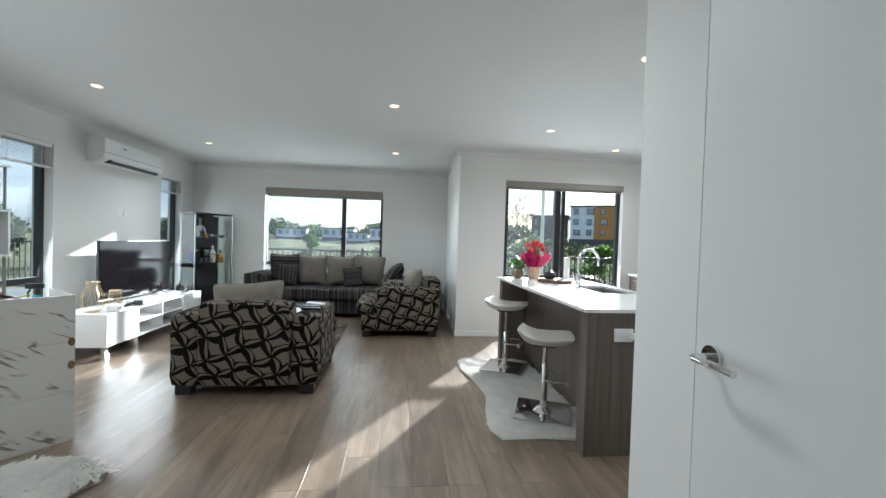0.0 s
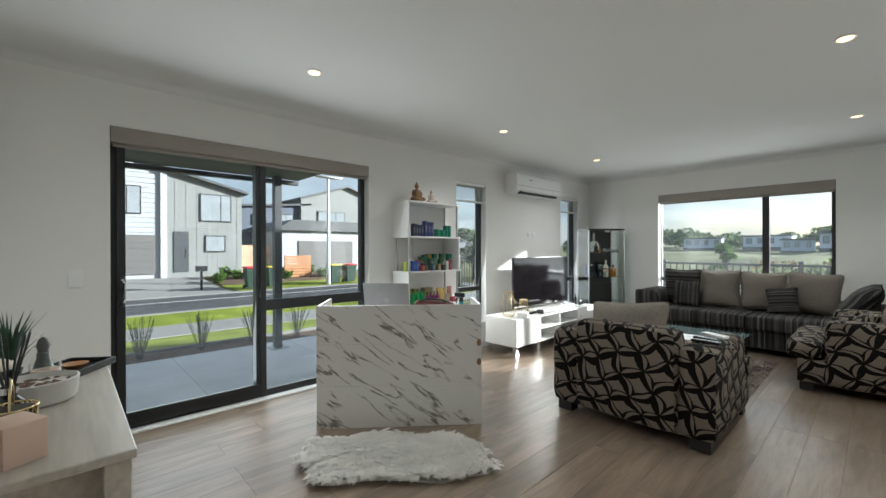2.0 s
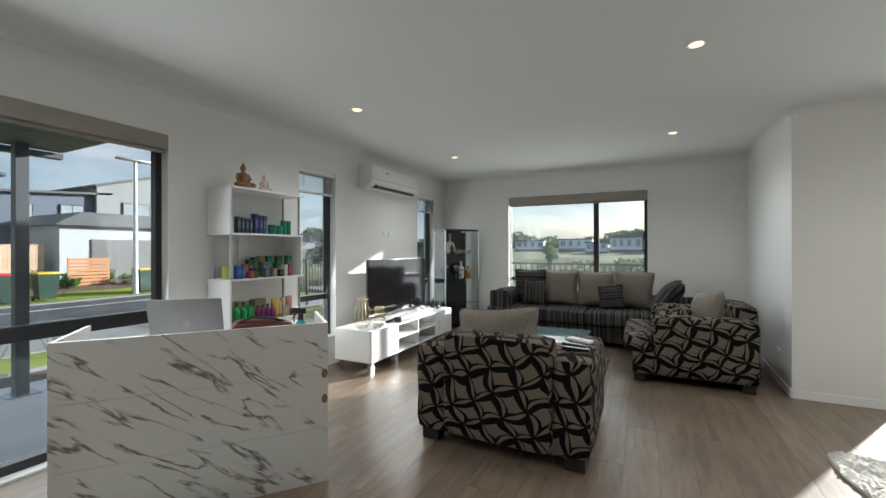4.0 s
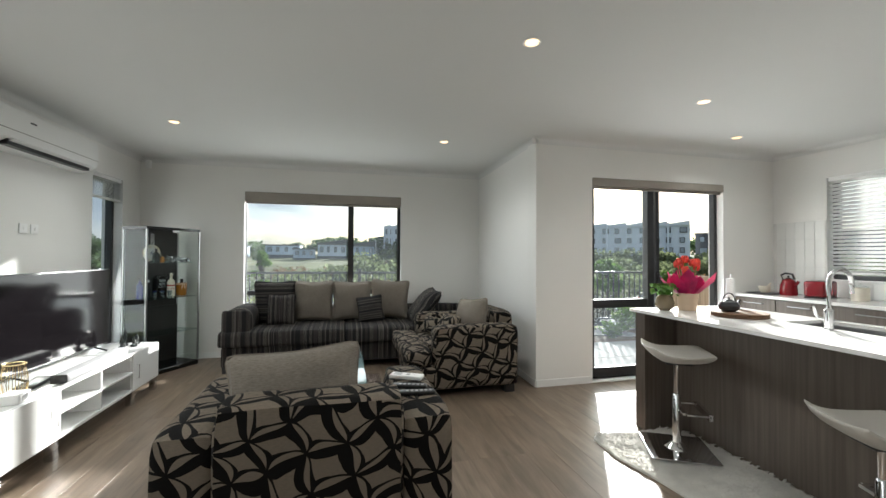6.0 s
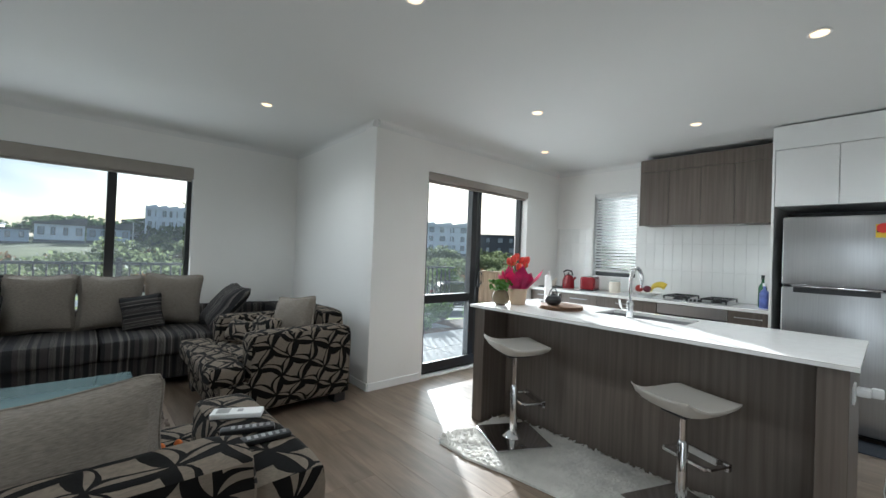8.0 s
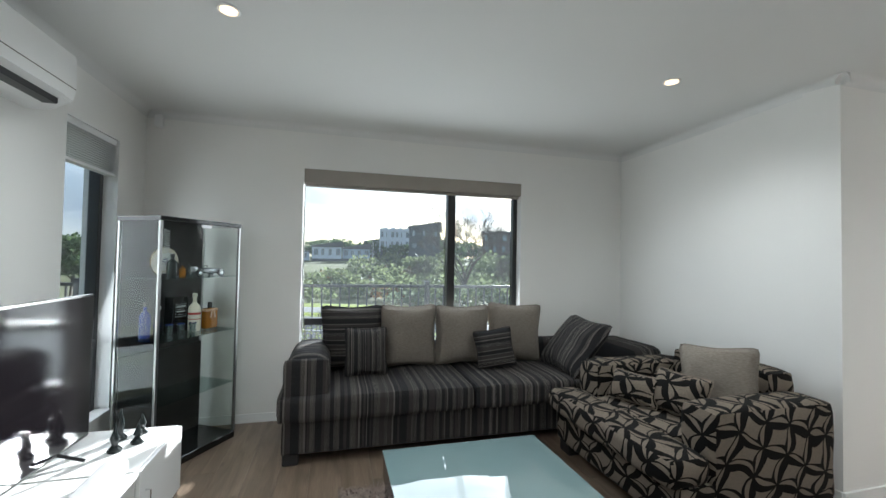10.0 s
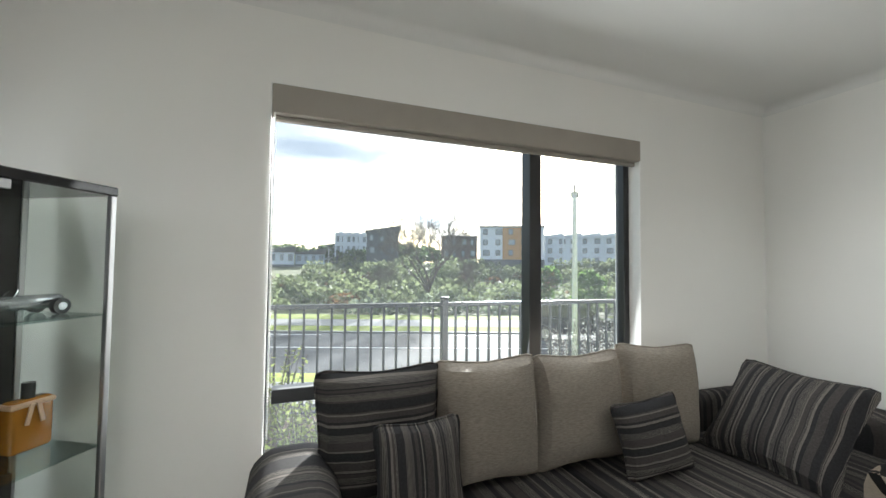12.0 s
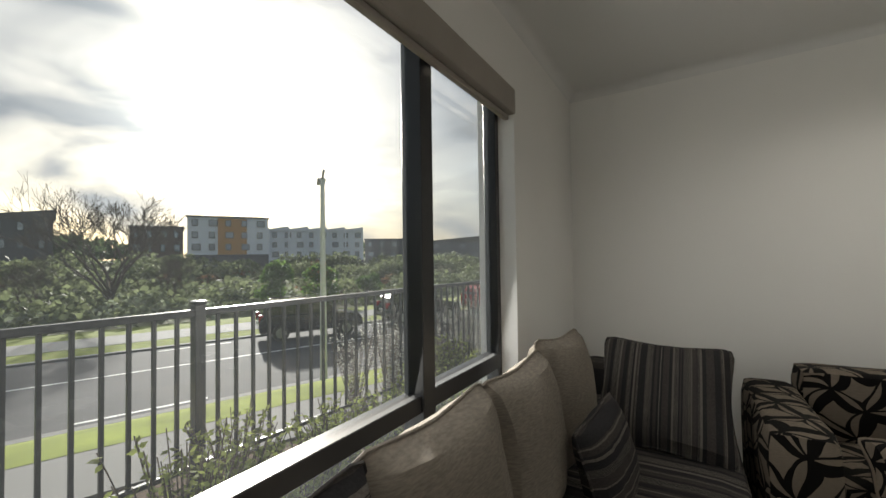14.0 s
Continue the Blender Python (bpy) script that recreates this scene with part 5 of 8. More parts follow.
for y, w, h, c, x in ((3.05, 0.06, 0.10, LIME, -3.3), (3.13, 0.045, 0.11, (0.02, 0.06, 0.25), -3.26), (3.18, 0.04, 0.10, (0.03, 0.12, 0.4), -3.26), (3.225, 0.045, 0.115, RED, -3.28), (3.24, 0.05, 0.06, (0.25, 0.05, 0.05), -3.225), (3.30, 0.06, 0.08, BLK, -3.27), (3.36, 0.06, 0.15, DGRN, -3.36), (3.43, 0.05, 0.08, (0.05, 0.10, 0.13), -3.23), (3.42, 0.07, 0.17, DGRN, -3.36), (3.47, 0.06, 0.13, (0.05, 0.08, 0.05), -3.3), (3.50, 0.07, 0.18, GLD, -3.37), (3.53, 0.045, 0.07, (0.3, 0.22, 0.1), -3.23), (3.58, 0.06, 0.18, GRN, -3.35), (3.60, 0.05, 0.06, BLK, -3.22), (3.65, 0.07, 0.12, (0.03, 0.10, 0.05), -3.3), (3.67, 0.045, 0.10, (0.55, 0.53, 0.48), -3.23), (3.72, 0.06, 0.18, (0.05, 0.12, 0.02), -3.35), (3.735, 0.045, 0.11, (0.3, 0.04, 0.06), -3.23), (3.80, 0.065, 0.18, GRN, -3.3)):
    carton(x, y, zt, w, 0.05, h, c, random.uniform(-6, 6), "small coloured product carton on the middle shelf")
jar(-3.25, 3.31, zt, 0.04, 0.05, (0.12, 0.09, 0.03), "low gold-rimmed jar on the middle shelf")
jar(-3.24, 3.49, zt, 0.028, 0.055, (0.05, 0.07, 0.02), "small olive jar on the middle shelf")
zt = 0.68
for k in range(3):
    bottle(-3.25, shelf_y(3.11 + 0.075 * k), zt, 0.18, 0.029, plain("green_bottle", (0.012, 0.26, 0.06), 0.25, bump=0.0), "bright green plastic bottle with a black cap", group="green bottles")
for k in range(4):
    bottle(-3.23, shelf_y(3.33 + 0.06 * k), zt, 0.14, 0.023, plain("purple_bottle", (0.15, 0.012, 0.11), 0.25, bump=0.0), "purple plastic bottle with a dark cap", group="purple bottles")
for y, w, h, c, x in ((3.20, 0.13, 0.17, (0.36, 0.31, 0.07), -3.38), (3.40, 0.16, 0.12, (0.25, 0.27, 0.10), -3.38), (3.50, 0.14, 0.17, (0.35, 0.30, 0.16), -3.40), (3.72, 0.10, 0.10, (0.30, 0.26, 0.2), -3.28), (3.80, 0.08, 0.06, RED, -3.25)):
    carton(x, y, zt, w, 0.07, h, c, 0, "flat yellow-green carton on the lower shelf")
for y, r, h, c in ((3.585, 0.04, 0.17, (0.48, 0.30, 0.05)), (3.64, 0.03, 0.15, (0.5, 0.33, 0.08)), (3.69, 0.028, 0.17, (0.42, 0.33, 0.18)), (3.775, 0.035, 0.18, (0.42, 0.20, 0.16))):
    tube_pack(-3.27, y, zt, r, h, c, "gold and pink squeeze tube on the lower shelf")
# seated figures: one plain mesh each
for y, s, m, lab in ((3.24, 1.0, plain("bronze_resin", (0.26, 0.15, 0.07), 0.4, 0.3, bump=0.1), "bronze-coloured seated statue on top of the shelf"), (3.49, 0.72, plain("pale_resin", (0.55, 0.45, 0.40), 0.6, bump=0.1), "small pale seated statue on top of the shelf")):
    bm = bm_new()
    lathe(bm, 0, 0, [(0.07, 0), (0.075, 0.015), (0.07, 0.035), (0.05, 0.05), (0.042, 0.075), (0.045, 0.11), (0.03, 0.135), (0.014, 0.142), (0.013, 0.15), (0.024, 0.165), (0.023, 0.185), (0.012, 0.198), (0.008, 0.21), (0.003, 0.222)], 18)
    bmesh.ops.create_icosphere(bm, subdivisions=2, radius=0.035, matrix=Matrix.LocRotScale((0.035, 0.06, 0.035), None, (1.0, 1.1, 0.6)))
    bmesh.ops.create_icosphere(bm, subdivisions=2, radius=0.035, matrix=Matrix.LocRotScale((0.035, -0.06, 0.035), None, (1.0, 1.1, 0.6)))
    tube(bm, [(0.0, 0.045, 0.125), (0.01, 0.06, 0.09), (0.045, 0.02, 0.055)], 0.012, 8)
    tube(bm, [(0.0, -0.045, 0.125), (0.01, -0.06, 0.09), (0.04, -0.065, 0.055)], 0.012, 8)
    o = solid("statue", bm, m, lab, "statue")
    o.matrix_basis = pose(-3.31, shelf_y(y), 1.79, 0, 0, -8) @ Matrix.Diagonal((s, s * 0.95, s, 1))


# ---- sideboard by the sliding door ----
M_PALEWOOD = wood("whitewashed_wood", (0.42, 0.385, 0.33), (0.54, 0.50, 0.43), 0.4, (1, 14, 14), 3.0)
sb = thing("sideboard", "whitewashed wooden sideboard with small decorations", "sideboard")
part("top", box(bm_new(), -2.42, -1.29, 0.16, 0.715, 0.725, 0.75, 0.003, 1), M_PALEWOOD, sb)
part("body", box(bm_new(), -2.38, -1.36, 0.18, 0.66, 0.16, 0.724, 0.003, 1), M_PALEWOOD, sb)
for x in (-2.375, -1.335):
    for y in (0.20, 0.675):
        part("leg", box(bm_new(), x - 0.03, x + 0.03, y - 0.03, y + 0.03, 0.0, 0.724, 0.003, 1), M_PALEWOOD, sb)
M_CERAM = plain("grey_ceramic", (0.55, 0.54, 0.51), 0.5, vary=0.05, scale=25)
M_WAX = plain("pink_wax", (0.55, 0.36, 0.30), 0.5)
bowl = thing("planter_bowl", "round grey ceramic dish filled with brown pebbles", "bowl", (-1.96, 0.50, 0.75))
part("dish", lathe(bm_new(), 0, 0, [(0.095, 0), (0.105, 0.008), (0.112, 0.078), (0.106, 0.08), (0.10, 0.06)], 36), M_CERAM, bowl)
rp = random.Random(11)
M_PEBBLE = plain("brown_pebbles", (0.13, 0.075, 0.05), 0.7, vary=0.5, scale=60)
bm = bm_new()
for k in range(60):
    a, r = rp.uniform(0, 6.28), 0.088 * math.sqrt(rp.random())
    bmesh.ops.create_icosphere(bm, subdivisions=1, radius=rp.uniform(0.009, 0.015), matrix=Matrix.LocRotScale((r * math.cos(a), r * math.sin(a), 0.058), None, (1, 1, 0.7)))
part("pebbles", bm, M_PEBBLE, bowl)
jar_c = thing("candle", "pink candle in a clear glass on the sideboard", "candle", (-2.13, 0.515, 0.75))
part("wax", cyl(bm_new(), 0, 0, 0.004, 0.075, 0.042, 0.043, 24), M_WAX, jar_c)
part("glass", lathe(bm_new(), 0, 0, [(0.044, 0), (0.046, 0.004), (0.047, 0.10), (0.0445, 0.10), (0.044, 0.078)], 24), M_CLEAR, jar_c)
rose = thing("rose", "cream artificial rose beside the ceramic dish", "flower", (-2.055, 0.40, 0.75))
part("stem", tube(bm_new(), [(0, 0, 0), (-0.01, 0.01, 0.06), (0, 0, 0.125)], 0.003, 6), M_BLACK, rose)
bm = bm_new()
for ring, (rr, zz, cnt) in enumerate(((0.008, 0.138, 3), (0.02, 0.132, 5), (0.032, 0.124, 7))):
    for k in range(cnt):
        a = 2 * math.pi * k / cnt + ring
        bmesh.ops.create_icosphere(bm, subdivisions=2, radius=0.017, matrix=Matrix.Translation((rr * math.cos(a), rr * math.sin(a), zz)) @ Matrix.Rotation(a, 4, "Z") @ Matrix.Diagonal((0.45, 1.0, 0.85, 1)))
part("petals", bm, M_CREAMB, rose)
tray = thing("tray", "black rectangular tray with small wooden dishes", "tray", (-2.31, 0.555, 0.75), 54)
part("base", box(bm_new(), -0.10, 0.10, -0.19, 0.19, 0, 0.008, 0.002, 1), M_BLACK, tray)
for a in ((-0.10, 0.10, -0.19, -0.18), (-0.10, 0.10, 0.18, 0.19), (-0.10, -0.09, -0.18, 0.18), (0.09, 0.10, -0.18, 0.18)):
    part("rim", box(bm_new(), *a, 0.0081, 0.03, 0.001, 1), M_BLACK, tray)
part("wooden_dish", lathe(bm_new(), 0, 0.08, [(0.03, 0.009), (0.05, 0.03), (0.046, 0.03), (0.02, 0.016)], 20), plain("orange_wood", (0.40, 0.20, 0.08), 0.5), tray)
bm = bm_new()
lathe(bm, 0, 0, [(0.035, 0), (0.04, 0.03), (0.03, 0.055), (0.02, 0.09), (0.02, 0.11), (0.016, 0.115), (0.022, 0.14), (0.014, 0.165), (0.004, 0.175)], 16)
o = solid("statue", bm, plain("dark_resin", (0.08, 0.085, 0.09), 0.4), "small dark seated statue on the sideboard tray", "statue")
o.matrix_basis = pose(-2.245, 0.505, 0.759)
M_LEAFD = plain("dark_plant_blades", (0.03, 0.075, 0.035), 0.5, vary=0.3, scale=20)
pl = thing("potted_plant", "spiky green grass plant in a dark pot", "plant", (-2.34, 0.40, 0.75))
part("pot", lathe(bm_new(), 0, 0, [(0.035, 0), (0.045, 0.05), (0.04, 0.05), (0.03, 0.03)], 18), M_BLACK, pl)
bm = bm_new()
for k in range(46):
    a, r, h = rp.uniform(0, 6.28), rp.uniform(0.03, 0.15), rp.uniform(0.16, 0.30)
    w = rp.uniform(0.003, 0.007)
    p = [Vector((0.015 * math.cos(a), 0.015 * math.sin(a), 0.04)), Vector((r * 0.5 * math.cos(a), r * 0.5 * math.sin(a), h * 0.7)), Vector((r * math.cos(a), r * math.sin(a), h))]
    side = Vector((-math.sin(a), math.cos(a), 0)) * w
    v = [bm.verts.new(q) for q in (p[0] - side, p[0] + side, p[1] + side, p[1] - side, p[2])]
    bm.faces.new(v[:4]), bm.faces.new((v[3], v[2], v[4]))
part("blades", bm, M_LEAFD, pl)
cup = thing("reed_diffuser", "black reed diffuser with a silver collar on the sideboard", "diffuser", (-1.80, 0.44, 0.75))
part("bottle", lathe(bm_new(), 0, 0, [(0.034, 0), (0.038, 0.005), (0.038, 0.06), (0.02, 0.075), (0.02, 0.085)], 20), M_BLACKG, cup)
part("collar", cyl(bm_new(), 0, 0, 0.085, 0.105, 0.024, 0.024, 20), M_CHROME, cup)
for k in range(7):
    a = k * 0.9
    part("reed", tube(bm_new(), [(0.006 * math.cos(a), 0.006 * math.sin(a), 0.08), (0.05 * math.cos(a), 0.05 * math.sin(a), 0.27)], 0.0032, 6), M_BLACK, cup)
bk = thing("candle_basket", "gold filigree basket with a black candle and a handle", "candle holder", (-1.64, 0.457, 0.75))
part("candle", cyl(bm_new(), 0, 0, 0.002, 0.075, 0.046, 0.05, 24), M_BLACK, bk)
bm = bm_new()
for k in range(18):
    for s in (-1, 1):
        a0 = 2 * math.pi * k / 18
        tube(bm, [((0.05 + 0.006 * t) * math.cos(a0 + s * 0.75 * t), (0.05 + 0.006 * t) * math.sin(a0 + s * 0.75 * t), 0.003 + 0.078 * t) for t in (0, 0.25, 0.5, 0.75, 1)], 0.0022, 5)
part("filigree", bm, M_GOLD, bk)
part("rim", tube(bm_new(), [(0.057 * math.cos(2 * math.pi * k / 24), 0.057 * math.sin(2 * math.pi * k / 24), 0.081) for k in range(25)], 0.003, 6), M_GOLD, bk)
part("handle", tube(bm_new(), [(-0.057, 0, 0.08), (-0.045, 0, 0.13), (0.0, 0, 0.16), (0.045, 0, 0.13), (0.057, 0, 0.08)], 0.003, 6), M_GOLD, bk)
bx = thing("gift_box", "small pale pink cardboard box with a black end", "box", (-1.43, 0.475, 0.75), 28)
part("carton", box(bm_new(), -0.055, 0.055, -0.045, 0.045, 0, 0.105, 0.004, 2), plain("pink_card", (0.60, 0.44, 0.35), 0.6), bx)
part("window_panel", box(bm_new(), -0.03, 0.04, -0.0475, -0.045, 0.018, 0.085, 0.001, 1), M_BLACK, bx)
hd = thing("hair_dryer", "black hair dryer standing on the sideboard", "hair dryer", (-1.40, 0.335, 0.75), 60)
part("grip", cyl(bm_new(), 0, 0, 0, 0.10, 0.024, 0.02, 16), M_BLACK, hd)
part("barrel", cyl(bm_new(), 0, 0.135, -0.10, 0.10, 0.042, 0.034, 20, "x"), M_BLACK, hd)

# ---- kitchen ----
isl = thing("kitchen_island", "wood-laminate kitchen island with a white stone top", "kitchen island")
part("end_panel", box(bm_new(), 1.17, 2.03, 2.43, 2.53, 0.0, 0.878, 0.002, 1), M_CAB, isl)
part("end_panel", box(bm_new(), 1.17, 2.03, 4.42, 4.52, 0.0, 0.878, 0.002, 1), M_CAB, isl)
part("front_panel", box(bm_new(), 1.45, 1.47, 2.531, 4.419, 0.0, 0.878, 0.001, 1), M_CAB, isl)
part("carcass", box(bm_new(), 1.475, 2.0, 2.531, 4.419, 0.10, 0.70), M_CAB, isl)
part("kickboard", box(bm_new(), 1.5, 1.95, 2.531, 4.419, 0.0, 0.099), M_BLACK, isl)
for k in range(4):
    dr = part("cupboard_door", box(bm_new(), 2.003, 2.022, 2.535 + 0.471 * k, 2.535 + 0.471 * (k + 1) - 0.004, 0.105, 0.872, 0.002, 1), M_CAB, isl)
    part("handle", tube(bm_new(), [(2.02, 2.66 + 0.471 * k, 0.80), (2.045, 2.66 + 0.471 * k, 0.80), (2.045, 2.88 + 0.471 * k, 0.80), (2.02, 2.88 + 0.471 * k, 0.80)], 0.005, 6), M_STEEL, dr)
top = thing("worktop", "white stone worktop on the kitchen island", "worktop")
SINK = (1.66, 1.98, 3.18, 3.78)
bm = bm_new()
box(bm, 1.14, SINK[0], 2.40, 4.55, 0.879, 0.90)
box(bm, SINK[1], 2.06, 2.40, 4.55, 0.879, 0.90)
box(bm, SINK[0], SINK[1], 2.40, SINK[2], 0.879, 0.90)
box(bm, SINK[0], SINK[1], SINK[3], 4.55, 0.879, 0.90)
bmesh.ops.remove_doubles(bm, verts=bm.verts, dist=1e-4)
part("slab", bm, M_STONE, top)
sk = thing("sink", "undermounted stainless steel kitchen sink", "sink")
bm = bm_new()
for a in ((SINK[0] - 0.01, SINK[0], SINK[2] - 0.01, SINK[3] + 0.01), (SINK[1], SINK[1] + 0.01, SINK[2] - 0.01, SINK[3] + 0.01), (SINK[0], SINK[1], SINK[2] - 0.01, SINK[2]), (SINK[0], SINK[1], SINK[3], SINK[3] + 0.01)):
    box(bm, *a, 0.70, 0.8785)
box(bm, SINK[0] - 0.01, SINK[1] + 0.01, SINK[2] - 0.01, SINK[3] + 0.01, 0.70, 0.71)
part("bowl", bm, M_STEEL, sk)
part("drain", cyl(bm_new(), 1.82, 3.48, 0.7102, 0.714, 0.04, 0.036, 24), M_CHROME, sk)
tap = thing("kitchen_tap", "tall chrome gooseneck kitchen tap", "tap", (1.60, 3.50, 0.90))
part("base", lathe(bm_new(), 0, 0, [(0.027, 0), (0.027, 0.006), (0.022, 0.01), (0.022, 0.11), (0.014, 0.12)], 20), M_CHROME, tap)
part("spout", tube(bm_new(), [(0, 0, 0.11), (0, 0, 0.25)] + [(0.09 - 0.09 * math.cos(math.pi * k / 12), 0, 0.25 + 0.09 * math.sin(math.pi * k / 12)) for k in range(1, 13)] + [(0.18, 0, 0.20)], 0.0125, 14), M_CHROME, tap)
lv = part("mixer_lever", tube(bm_new(), [(0, 0.02, 0.06), (0, 0.05, 0.06), (-0.005, 0.06, 0.075), (-0.02, 0.065, 0.125)], 0.008, 10), M_CHROME, tap)

sock = thing("power_socket", "white double socket with plug and charger on the island end", "socket")
part("plate", box(bm_new(), 1.34, 1.46, 2.421, 2.43, 0.70, 0.78, 0.003, 2), M_WHITEP, sock)
part("plug", box(bm_new(), 1.43, 1.50, 2.375, 2.421, 0.722, 0.756, 0.006, 2), M_WHITEP, sock)
part("charger", box(bm_new(), 1.475, 1.512, 2.335, 2.376, 0.716, 0.760, 0.008, 2), M_WHITEP, sock)
part("cable", tube(bm_new(), [(1.50, 2.33, 0.71), (1.54, 2.30, 0.64), (1.52, 2.31, 0.5), (1.53, 2.33, 0.3), (1.50, 2.30, 0.12), (1.56, 2.26, 0.015), (1.66, 2.20, 0.004)], 0.0028, 6), M_WHITEP, sock)
part("cable_loop", tube(bm_new(), [(1.51, 2.33, 0.76)] + [(1.57 + 0.05 * math.sin(a), 2.31, 0.77 + 0.06 * math.cos(a)) for a in [k * 0.5 for k in range(-2, 8)]], 0.0028, 6), M_WHITEP, sock)


def bar_stool(m, label, drop):
    """Swivel stool: saddle seat, gas lift, footrest, square chrome base."""
    s = thing("bar_stool", label, "bar stool", group="white bar stools")
    bm = bm_new()
    N = 14
    rows = []
    for zoff in (0.0, -0.045):
        ring = []
        for i in range(N + 1):
            for j in range(N + 1):
                u, v = 2 * i / N - 1, 2 * j / N - 1
                x, y = u * 0.205, v * 0.19
                rr = max(abs(u), abs(v))
                sq = 1 - 0.12 * (u * v) ** 2
                z = 0.70 - drop + 0.012 * abs(v) ** 2.2 + 0.068 * max(0, -u - 0.2) ** 1.7 + 0.018 * max(0, u) ** 1.6 - 0.03 * max(0, u - 0.75)
                th = 0.045 * (1 - rr ** 4) + 0.010
                ring.append(bm.verts.new((x * sq, y * sq, z - (th if zoff else 0))))
        rows.append(ring)
    at = lambda r, i, j: rows[r][i * (N + 1) + j]
    for r in (0, 1):
        for i in range(N):
            for j in range(N):
                bm.faces.new((at(r, i, j), at(r, i + 1, j), at(r, i + 1, j + 1), at(r, i, j + 1)))
    rim = [(i, 0) for i in range(N)] + [(N, j) for j in range(N)] + [(i, N) for i in range(N, 0, -1)] + [(0, j) for j in range(N, 0, -1)]
    for (a, b), (c, d) in zip(rim, rim[1:] + rim[:1]):
        bm.faces.new((at(0, a, b), at(0, c, d), at(1, c, d), at(1, a, b)))
    part("seat", bm, M_LEATHER, s, "white leatherette saddle seat")
    part("swivel_plate", box(bm_new(), -0.08, 0.08, -0.07, 0.07, 0.635 - drop, 0.652 - drop, 0.003, 1), M_BLACK, s)
    part("gas_lift", cyl(bm_new(), 0, 0, 0.33, 0.64 - drop, 0.018, 0.018, 18), M_CHROME, s)
    part("column", lathe(bm_new(), 0, 0, [(0.075, 0.016), (0.06, 0.03), (0.03, 0.055), (0.026, 0.09), (0.026, 0.36), (0.02, 0.37)], 22), M_CHROME, s)
    part("base_plate", box(bm_new(), -0.20, 0.20, -0.20, 0.20, 0.006, 0.017, 0.004, 2), M_CHROME, s, "square polished base")
    part("lift_lever", tube(bm_new(), [(0.02, 0.03, 0.64 - drop), (0.05, 0.14, 0.625 - drop), (0.05, 0.18, 0.60 - drop)], 0.004, 6), M_CHROME, s)
    bm = bm_new()
    box(bm, 0.02, 0.16, -0.135, -0.11, 0.27, 0.282, 0.002, 1)
    box(bm, 0.02, 0.16, 0.11, 0.135, 0.27, 0.282, 0.002, 1)
    box(bm, 0.145, 0.17, -0.135, 0.135, 0.25, 0.29, 0.002, 1)
    box(bm, 0.0, 0.03, -0.12, 0.12, 0.268, 0.284, 0.002, 1)
    part("footrest", bm, M_CHROME, s)
    s.matrix_basis = m
    return s


st = bar_stool(pose(1.13, 4.08, 0.02, 0, 0, -28), "white leatherette bar stool on a chrome base by the island", 0.06)
bar_stool(pose(1.14, 3.02, 0.02, 0, 0, -22), "white leatherette bar stool, set lower, on a square chrome base", 0.13)

# things on the island
M_POT = plain("kraft_paper_pot", (0.55, 0.42, 0.30), 0.8)
M_PETALR = plain("red_tulip_petals", (0.62, 0.045, 0.025), 0.5, vary=0.25, scale=30)
M_PINKW = plain("magenta_wrapping", (0.48, 0.012, 0.13), 0.45, vary=0.25, scale=16)
M_LEAF = plain("fresh_green_leaf", (0.10, 0.22, 0.03), 0.5, vary=0.35, scale=25)
fl = thing("flower_pot", "red tulips in magenta wrapping in a paper pot", "flowers", (1.50, 4.36, 0.90))
part("pot", lathe(bm_new(), 0, 0, [(0.055, 0), (0.06, 0.005), (0.075, 0.13), (0.07, 0.13), (0.06, 0.05)], 22), M_POT, fl)
bm = bm_new()
for k in range(11):
    a = 2 * math.pi * k / 11
    c, s_ = math.cos(a), math.sin(a)
    h = 0.14 + 0.07 * ((k * 7) % 5) / 4
    r = 0.11 + 0.05 * ((k * 3) % 4) / 3
    t_ = Vector((-s_, c, 0))
    p0, p1, p2 = Vector((0.05 * c, 0.05 * s_, 0.11)), Vector((r * c, r * s_, 0.11 + h * 0.6)), Vector((r * 1.25 * c, r * 1.25 * s_, 0.11 + h))
    v = [bm.verts.new(q) for q in (p0 - t_ * 0.03, p0 + t_ * 0.03, p1 + t_ * 0.06, p1 - t_ * 0.055 + Vector((0, 0, 0.02)), p2)]
    bm.faces.new(v[:4]), bm.faces.new((v[3], v[2], v[4]))
bmesh.ops.solidify(bm, geom=bm.faces[:], thickness=0.002)
part("wrapping", bm, M_PINKW, fl)
random.seed(3)
for k in range(9):
    a, r, h = random.uniform(0, 6.28), random.uniform(0.02, 0.11), random.uniform(0.30, 0.40)
    x, y = r * math.cos(a), r * math.sin(a)
    bm = bm_new()
    for j in range(6):
        b2 = 2 * math.pi * j / 6
        bmesh.ops.create_icosphere(bm, subdivisions=1, radius=0.022, matrix=Matrix.LocRotScale((x + 0.014 * math.cos(b2), y + 0.014 * math.sin(b2), h), Euler((0, 0, b2)), (0.55, 0.9, 1.35)))
    fh = part("tulip", bm, M_PETALR, fl)
    part("stem", tube(bm_new(), [(x * 0.3, y * 0.3, 0.1), (x, y, h - 0.02)], 0.004, 6), M_LEAF, fh)
